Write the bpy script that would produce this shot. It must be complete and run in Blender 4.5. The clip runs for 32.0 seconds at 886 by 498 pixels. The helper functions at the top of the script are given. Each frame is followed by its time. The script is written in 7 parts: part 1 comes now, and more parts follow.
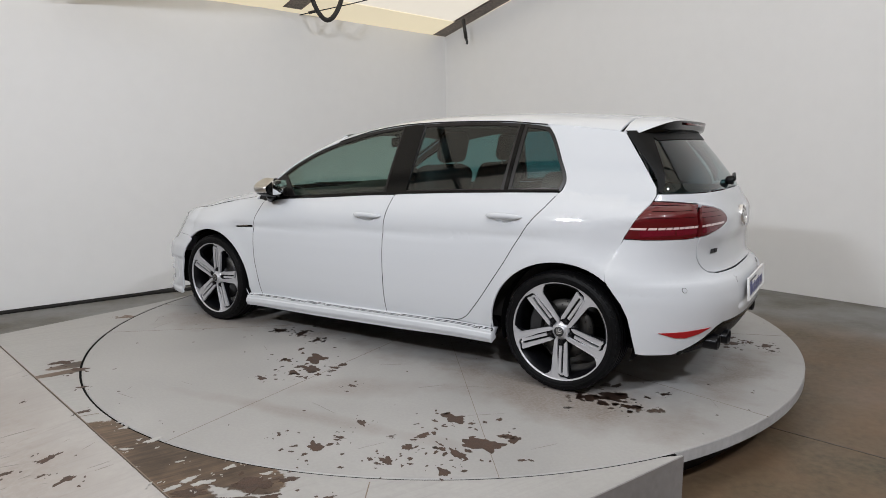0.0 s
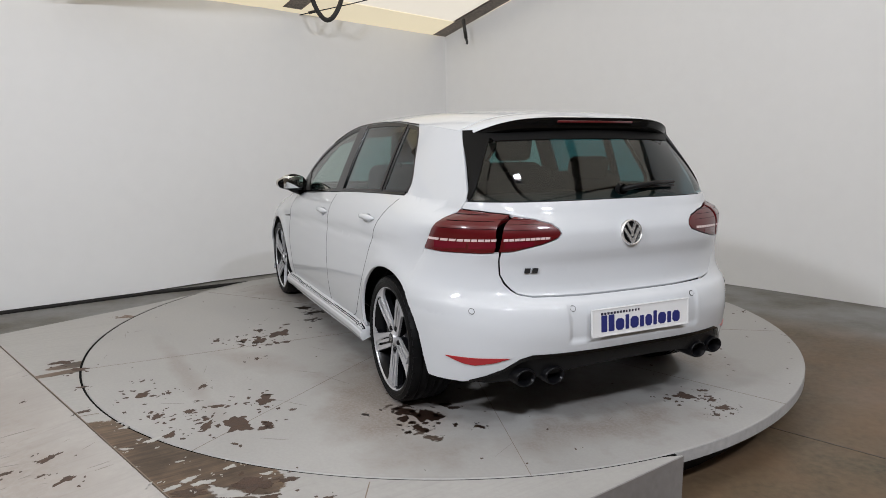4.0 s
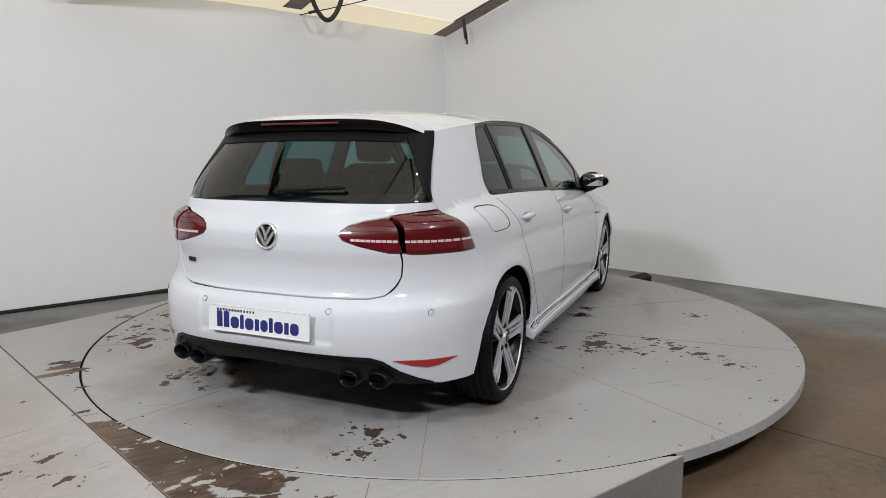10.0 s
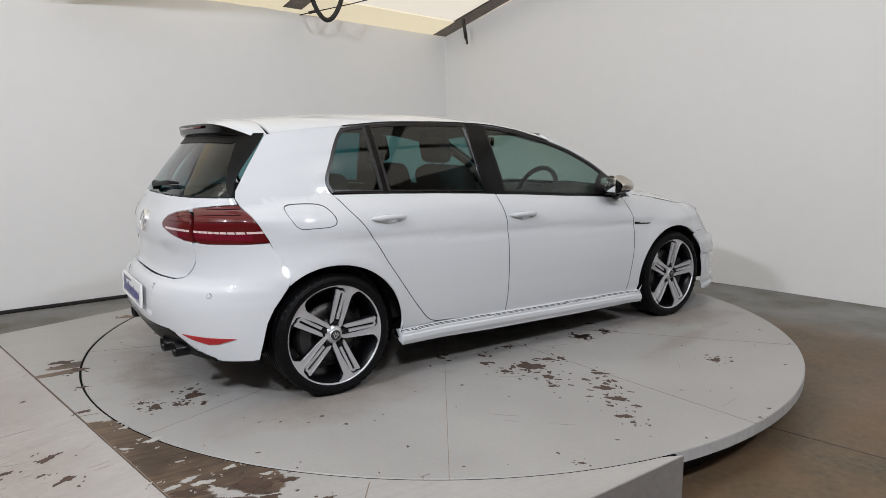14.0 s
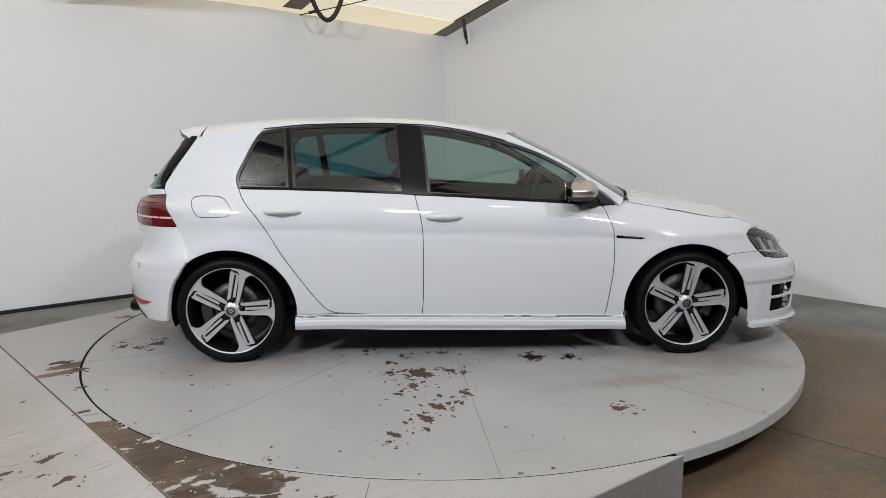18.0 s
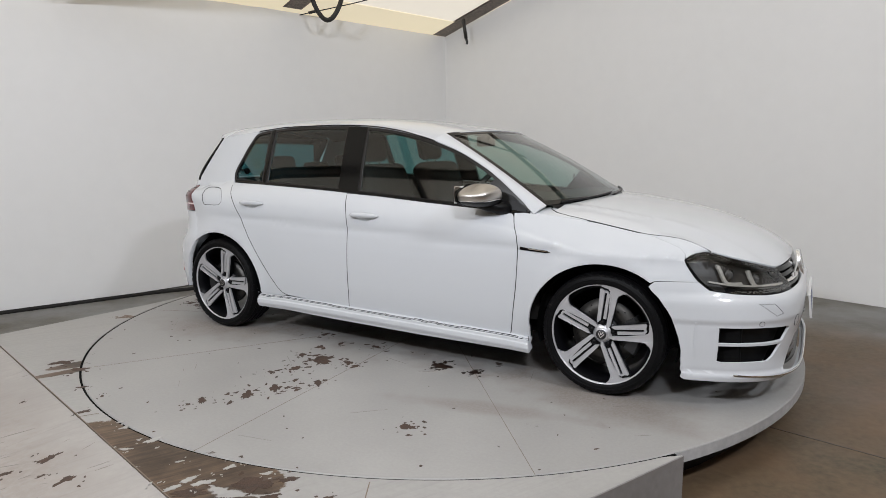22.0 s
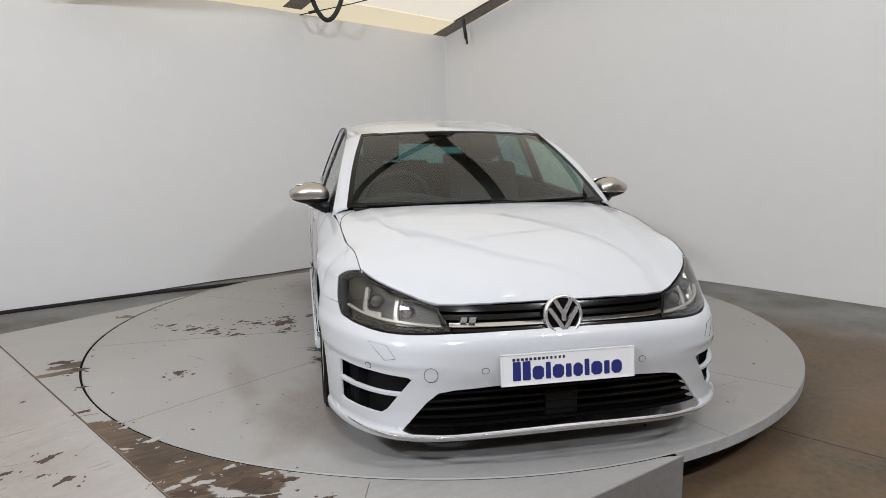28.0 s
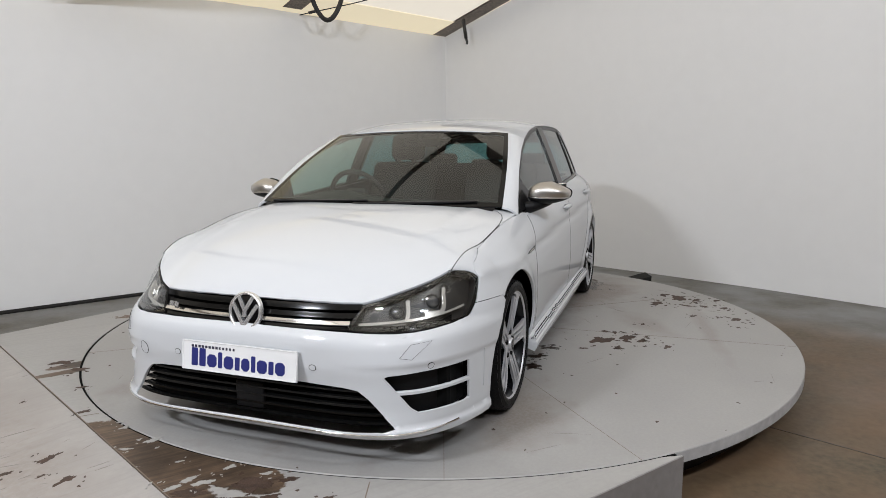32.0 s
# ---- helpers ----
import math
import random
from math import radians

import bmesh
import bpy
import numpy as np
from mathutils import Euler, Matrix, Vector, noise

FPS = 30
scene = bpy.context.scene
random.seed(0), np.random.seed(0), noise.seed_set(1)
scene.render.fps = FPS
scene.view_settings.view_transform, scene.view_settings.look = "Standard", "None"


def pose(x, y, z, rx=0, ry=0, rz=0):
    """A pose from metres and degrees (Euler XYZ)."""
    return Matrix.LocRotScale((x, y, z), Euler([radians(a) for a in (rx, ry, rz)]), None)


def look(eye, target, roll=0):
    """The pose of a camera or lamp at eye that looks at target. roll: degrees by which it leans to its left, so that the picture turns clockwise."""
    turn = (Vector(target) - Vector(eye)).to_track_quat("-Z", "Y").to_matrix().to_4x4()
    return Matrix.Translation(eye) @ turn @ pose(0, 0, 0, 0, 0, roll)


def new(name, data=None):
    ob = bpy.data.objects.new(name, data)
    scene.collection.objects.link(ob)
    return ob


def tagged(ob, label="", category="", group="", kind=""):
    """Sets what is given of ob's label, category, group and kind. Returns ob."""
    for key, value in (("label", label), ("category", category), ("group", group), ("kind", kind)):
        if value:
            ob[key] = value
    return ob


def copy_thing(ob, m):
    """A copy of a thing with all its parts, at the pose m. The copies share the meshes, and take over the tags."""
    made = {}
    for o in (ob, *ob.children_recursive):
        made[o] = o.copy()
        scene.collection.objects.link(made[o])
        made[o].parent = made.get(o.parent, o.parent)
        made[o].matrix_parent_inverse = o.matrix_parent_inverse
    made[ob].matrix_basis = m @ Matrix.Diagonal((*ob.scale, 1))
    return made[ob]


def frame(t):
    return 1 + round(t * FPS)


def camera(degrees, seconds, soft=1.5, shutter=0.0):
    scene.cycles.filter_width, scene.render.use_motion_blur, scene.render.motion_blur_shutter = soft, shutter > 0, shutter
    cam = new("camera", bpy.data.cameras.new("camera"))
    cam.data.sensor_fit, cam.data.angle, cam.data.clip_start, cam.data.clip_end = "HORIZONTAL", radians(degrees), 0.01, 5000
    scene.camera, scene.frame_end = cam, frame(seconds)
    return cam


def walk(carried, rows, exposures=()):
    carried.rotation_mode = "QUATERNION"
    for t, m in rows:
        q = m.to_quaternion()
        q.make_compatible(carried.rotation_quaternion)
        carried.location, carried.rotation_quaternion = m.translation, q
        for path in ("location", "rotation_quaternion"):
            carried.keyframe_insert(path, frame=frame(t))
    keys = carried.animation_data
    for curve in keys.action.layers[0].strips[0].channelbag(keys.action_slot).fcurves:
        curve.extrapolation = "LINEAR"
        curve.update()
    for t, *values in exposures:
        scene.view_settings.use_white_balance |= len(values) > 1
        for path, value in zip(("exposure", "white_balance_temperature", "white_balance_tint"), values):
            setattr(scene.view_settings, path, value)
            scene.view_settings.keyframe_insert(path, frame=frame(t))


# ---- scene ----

# the camera stands still on its tripod
cam = camera(68.19, 32.0, soft=0.6)
EYE = (0.0, -4.542, 1.442)
PAN, TILT = radians(-0.111), radians(-8.923)
AIM = (EYE[0] + math.sin(PAN) * math.cos(TILT), EYE[1] + math.cos(PAN) * math.cos(TILT), EYE[2] + math.sin(TILT))
walk(cam, [(0.0, look(EYE, AIM, -0.41)), (32.0, look(EYE, AIM, -0.41))], [(0.0, 0.38, 6130, 13), (32.0, 0.38, 6130, 13)])

DECK = 0.22                      # height of the turntable over the hall floor
TABLE_R = 2.270
TABLE_X = -0.011
CAR_OFF = (0.073, -0.012)        # the car's middle on the turntable


def heading(t):
    """Where the car's nose points at t seconds, in degrees; the table turns at an even pace."""
    return 146.994 - 8.0277 * t


# ---- world and lamps ----
world = bpy.data.worlds.new("hall_air")
scene.world = world
world.use_nodes = True
world.node_tree.nodes["Background"].inputs[0].default_value = (0.9, 0.95, 1.0, 1)
world.node_tree.nodes["Background"].inputs[1].default_value = 0.03


def area_lamp(name, eye, target, sx, sy, watts, colour=(1, 0.97, 0.93)):
    data = bpy.data.lights.new(name, "AREA")
    data.shape, data.size, data.size_y, data.energy, data.color = "RECTANGLE", sx, sy, watts, colour
    ob = new(name, data)
    ob.matrix_world = look(eye, target)
    return tagged(ob, "white LED panel lamp hung under the roof", "lamp", "roof lamps")


# LED panels hung under the roof over the open side, tipped towards the booth: x, y, z, watts, length, width
LAMPS = [(1.05, -2.65, 4.10, 2, 0.24, 0.08), (-3.2, -5.0, 3.75, 100, 0.64, 0.22), (3.4, -5.2, 4.95, 74, 0.64, 0.22), (0.2, -6.8, 4.75, 88, 0.64, 0.22)]
LAMP_AIM = (0.0, 1.2, 0.6)
for lx, ly, lz, watts, long, broad in LAMPS:
    area_lamp("lamp_light", Vector((lx, ly, lz)).lerp(Vector(LAMP_AIM), 0.014), LAMP_AIM, long, broad, watts, (0.95, 0.98, 1.0))

# ---- materials ----
def material(name, colour, rough=0.5, metal=0.0, coat=0.0, scale=0.0, vary=0.0, bump=0.0, bump_scale=200.0, spec=0.5, emit=0.0):
    """A principled material; vary mixes in darker and lighter patches at two scales, bump adds fine relief."""
    m = bpy.data.materials.new(name)
    m.use_nodes = True
    nodes, links = m.node_tree.nodes, m.node_tree.links
    b = nodes["Principled BSDF"]
    b.inputs["Base Color"].default_value = (*colour, 1)
    b.inputs["Roughness"].default_value = rough
    b.inputs["Metallic"].default_value = metal
    b.inputs["Coat Weight"].default_value = coat
    b.inputs["Coat Roughness"].default_value = 0.04
    b.inputs["Specular IOR Level"].default_value = spec
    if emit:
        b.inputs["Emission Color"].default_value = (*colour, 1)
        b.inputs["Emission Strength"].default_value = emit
    if vary or bump:
        where = nodes.new("ShaderNodeTexCoord")
    if vary:
        n1, n2 = nodes.new("ShaderNodeTexNoise"), nodes.new("ShaderNodeTexNoise")
        n1.inputs["Scale"].default_value, n1.inputs["Detail"].default_value = scale, 6
        n2.inputs["Scale"].default_value, n2.inputs["Detail"].default_value = scale * 9, 4
        add = nodes.new("ShaderNodeMath")
        add.operation = "ADD"
        links.new(where.outputs["Object"], n1.inputs["Vector"])
        links.new(where.outputs["Object"], n2.inputs["Vector"])
        links.new(n1.outputs["Fac"], add.inputs[0])
        links.new(n2.outputs["Fac"], add.inputs[1])
        rng = nodes.new("ShaderNodeMapRange")
        rng.inputs["From Min"].default_value, rng.inputs["From Max"].default_value = 0.7, 1.3
        rng.inputs["To Min"].default_value, rng.inputs["To Max"].default_value = 1 - vary, 1 + vary
        links.new(add.outputs[0], rng.inputs["Value"])
        mul = nodes.new("ShaderNodeVectorMath")
        mul.operation = "SCALE"
        mul.inputs[0].default_value = colour
        links.new(rng.outputs[0], mul.inputs["Scale"])
        links.new(mul.outputs[0], b.inputs["Base Color"])
        rr = nodes.new("ShaderNodeMapRange")
        rr.inputs["From Min"].default_value, rr.inputs["From Max"].default_value = 0.3, 0.7
        rr.inputs["To Min"].default_value, rr.inputs["To Max"].default_value = max(0.02, rough * 0.85), min(1, rough * 1.15)
        links.new(n1.outputs["Fac"], rr.inputs["Value"])
        links.new(rr.outputs[0], b.inputs["Roughness"])
    if bump:
        nb, bp = nodes.new("ShaderNodeTexNoise"), nodes.new("ShaderNodeBump")
        nb.inputs["Scale"].default_value = bump_scale
        bp.inputs["Strength"].default_value, bp.inputs["Distance"].default_value = bump, 0.002
        links.new(where.outputs["Object"], nb.inputs["Vector"])
        links.new(nb.outputs["Fac"], bp.inputs["Height"])
        links.new(bp.outputs["Normal"], b.inputs["Normal"])
    return m


def pane_material(name, tint, gloss=1.0):
    """Thin tinted glass: light passes straight, the gloss follows Fresnel."""
    m = bpy.data.materials.new(name)
    m.use_nodes = True
    nodes, links = m.node_tree.nodes, m.node_tree.links
    nodes.remove(nodes["Principled BSDF"])
    tr, gl, mix, lw, pw, sc = (nodes.new(k) for k in ("ShaderNodeBsdfTransparent", "ShaderNodeBsdfGlossy", "ShaderNodeMixShader", "ShaderNodeLayerWeight", "ShaderNodeMath", "ShaderNodeMath"))
    tr.inputs["Color"].default_value = (*tint, 1)
    gl.inputs["Color"].default_value = (gloss, gloss, gloss, 1)
    gl.inputs["Roughness"].default_value = 0.0
    lw.inputs["Blend"].default_value = 0.5
    pw.operation, sc.operation = "POWER", "MULTIPLY_ADD"
    pw.inputs[1].default_value = 4.5
    sc.inputs[1].default_value, sc.inputs[2].default_value = 0.85, 0.052
    links.new(lw.outputs["Facing"], pw.inputs[0])
    links.new(pw.outputs[0], sc.inputs[0])
    links.new(sc.outputs[0], mix.inputs[0])
    links.new(tr.outputs[0], mix.inputs[1])
    links.new(gl.outputs[0], mix.inputs[2])
    links.new(mix.outputs[0], nodes["Material Output"].inputs["Surface"])
    return m


def painted_ground(name, paint, bare, scale, low, high, stretch=(1, 1, 1), rough=0.55, worn=(), band_paint=None, grain=None, dirt_shade=(), soil_shade=(0.15, 0.100, 0.064)):
    """Painted boards or slab: coat of paint with flaked patches that show what lies beneath, scuffs and grime."""
    m = bpy.data.materials.new(name)
    m.use_nodes = True
    nodes, links = m.node_tree.nodes, m.node_tree.links
    b = nodes["Principled BSDF"]
    where, mp = nodes.new("ShaderNodeTexCoord"), nodes.new("ShaderNodeMapping")
    mp.inputs["Scale"].default_value = stretch
    links.new(where.outputs["Object"], mp.inputs["Vector"])

    def noise_tex(s, detail, rough_n=0.6):
        n = nodes.new("ShaderNodeTexNoise")
        n.inputs["Scale"].default_value, n.inputs["Detail"].default_value, n.inputs["Roughness"].default_value = s, detail, rough_n
        links.new(mp.outputs[0], n.inputs["Vector"])
        return n

    def ramp(src, a, c, lo=0.0, hi=1.0):
        r = nodes.new("ShaderNodeMapRange")
        r.inputs["From Min"].default_value, r.inputs["From Max"].default_value = a, c
        r.inputs["To Min"].default_value, r.inputs["To Max"].default_value = lo, hi
        links.new(src, r.inputs["Value"])
        return r.outputs[0]

    def math_node(op, p, q):
        k = nodes.new("ShaderNodeMath")
        k.operation = op
        for i, v in enumerate((p, q)):
            if isinstance(v, float):
                k.inputs[i].default_value = v
            else:
                links.new(v, k.inputs[i])
        return k.outputs[0]

    big, mid, fine = noise_tex(scale * 0.35, 2), noise_tex(scale, 8, 0.62), noise_tex(scale * 14, 5)
    flake = math_node("ADD", math_node("MULTIPLY", mid.outputs["Fac"], 0.72), math_node("MULTIPLY", big.outputs["Fac"], 0.55))
    mask = ramp(flake, low, high)
    grime, dust = noise_tex(1.3, 5), noise_tex(60, 3)
    tone = math_node("MULTIPLY", ramp(grime.outputs["Fac"], 0.3, 0.7, 0.86, 1.05), ramp(fine.outputs["Fac"], 0.3, 0.7, 0.95, 1.03))
    coat = nodes.new("ShaderNodeVectorMath")
    coat.operation = "SCALE"
    coat.inputs[0].default_value = paint
    links.new(tone, coat.inputs["Scale"])
    under = nodes.new("ShaderNodeVectorMath")
    under.operation = "SCALE"
    under.inputs[0].default_value = bare
    streak = None
    if grain is not None:
        # boards' grain: long thin streaks
        gm = nodes.new("ShaderNodeMapping")
        gm.vector_type = "TEXTURE"
        gm.inputs["Rotation"].default_value, gm.inputs["Scale"].default_value = (0, 0, radians(grain)), (1.0, 0.055, 1.0)
        links.new(where.outputs["Object"], gm.inputs["Vector"])
        gn = nodes.new("ShaderNodeTexNoise")
        gn.inputs["Scale"].default_value, gn.inputs["Detail"].default_value, gn.inputs["Roughness"].default_value = 2.2, 8, 0.7
        links.new(gm.outputs[0], gn.inputs["Vector"])
        streak = gn.outputs["Fac"]
        links.new(math_node("MULTIPLY", ramp(streak, 0.32, 0.68, 0.45, 1.6), ramp(mid.outputs["Fac"], 0.35, 0.65, 0.50, 1.45)), under.inputs["Scale"])
        links.new(math_node("MULTIPLY", tone, ramp(streak, 0.28, 0.5, 0.90, 1.0)), coat.inputs["Scale"])
    else:
        links.new(ramp(fine.outputs["Fac"], 0.3, 0.7, 0.55, 1.5), under.inputs["Scale"])
    if worn:
        # a worn-through place: (x, y, turn in degrees, half length, half width) of each
        for wx, wy, wa, wl, ww in worn:
            wm = nodes.new("ShaderNodeMapping")
            wm.vector_type = "TEXTURE"
            wm.inputs["Location"].default_value, wm.inputs["Rotation"].default_value, wm.inputs["Scale"].default_value = (wx, wy, 0), (0, 0, radians(wa)), (wl, ww, 1)
            links.new(where.outputs["Object"], wm.inputs["Vector"])
            dist = nodes.new("ShaderNodeVectorMath")
            dist.operation = "LENGTH"
            flat = nodes.new("ShaderNodeVectorMath")
            flat.operation = "MULTIPLY"
            flat.inputs[1].default_value = (1, 1, 0)
            links.new(wm.outputs[0], flat.inputs[0])
            links.new(flat.outputs[0], dist.inputs[0])
            far = math_node("ADD", dist.outputs["Value"], math_node("MULTIPLY", math_node("SUBTRACT", mid.outputs["Fac"], 0.5), 2.0))
            mask = math_node("MAXIMUM", mask, ramp(far, 1.03, 0.97))
    if band_paint:
        # a band painted grey along the two booth walls
        sx = nodes.new("ShaderNodeSeparateXYZ")
        links.new(where.outputs["Object"], sx.inputs[0])
        d1 = math_node("SUBTRACT", math_node("MULTIPLY", math_node("ADD", sx.outputs[0], sx.outputs[1]), -0.7071), -3.49)
        d2 = math_node("SUBTRACT", math_node("MULTIPLY", math_node("SUBTRACT", sx.outputs[1], sx.outputs[0]), -0.7071), -3.44)
        near = math_node("ADD", math_node("MINIMUM", d1, d2), math_node("MULTIPLY", math_node("SUBTRACT", big.outputs["Fac"], 0.5), 0.8))
        pm = nodes.new("ShaderNodeMix")
        pm.data_type = "RGBA"
        links.new(ramp(near, 0.75, 1.35), pm.inputs["Factor"])
        pm.inputs["A"].default_value = (*band_paint, 1)
        links.new(coat.outputs[0], pm.inputs["B"])
        coat_out = pm.outputs["Result"]
    else:
        coat_out = coat.outputs[0]
    # brown dirt driven into the paint, and the car's shadow put in as colour: (x, y, turn, half length, half width,
    # strength) of each smear
    for dx, dy, da, dl, dw, ds in dirt_shade:
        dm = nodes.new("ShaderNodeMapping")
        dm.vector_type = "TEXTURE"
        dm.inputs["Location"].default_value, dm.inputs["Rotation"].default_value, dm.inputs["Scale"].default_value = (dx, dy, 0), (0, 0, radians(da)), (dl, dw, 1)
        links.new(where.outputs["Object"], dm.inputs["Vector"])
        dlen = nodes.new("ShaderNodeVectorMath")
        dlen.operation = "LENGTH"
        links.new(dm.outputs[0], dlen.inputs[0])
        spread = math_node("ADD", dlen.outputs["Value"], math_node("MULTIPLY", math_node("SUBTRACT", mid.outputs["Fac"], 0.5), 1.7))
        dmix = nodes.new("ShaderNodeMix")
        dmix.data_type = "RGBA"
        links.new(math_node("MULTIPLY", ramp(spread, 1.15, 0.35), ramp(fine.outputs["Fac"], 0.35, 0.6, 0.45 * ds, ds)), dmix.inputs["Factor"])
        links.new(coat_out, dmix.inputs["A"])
        dmix.inputs["B"].default_value = (*soil_shade, 1)
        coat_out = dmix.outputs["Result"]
    mix = nodes.new("ShaderNodeMix")
    mix.data_type = "RGBA"
    links.new(mask, mix.inputs["Factor"])
    links.new(coat_out, mix.inputs["A"])
    links.new(under.outputs[0], mix.inputs["B"])
    links.new(mix.outputs["Result"], b.inputs["Base Color"])
    links.new(ramp(grime.outputs["Fac"], 0.3, 0.7, rough - 0.1, rough + 0.12), b.inputs["Roughness"])
    bp = nodes.new("ShaderNodeBump")
    bp.inputs["Strength"].default_value, bp.inputs["Distance"].default_value = 0.5, 0.002
    links.new(math_node("ADD", math_node("MULTIPLY", mask, -1.0), math_node("MULTIPLY", dust.outputs["Fac"], 0.25)), bp.inputs["Height"])
    links.new(bp.outputs["Normal"], b.inputs["Normal"])
    return m


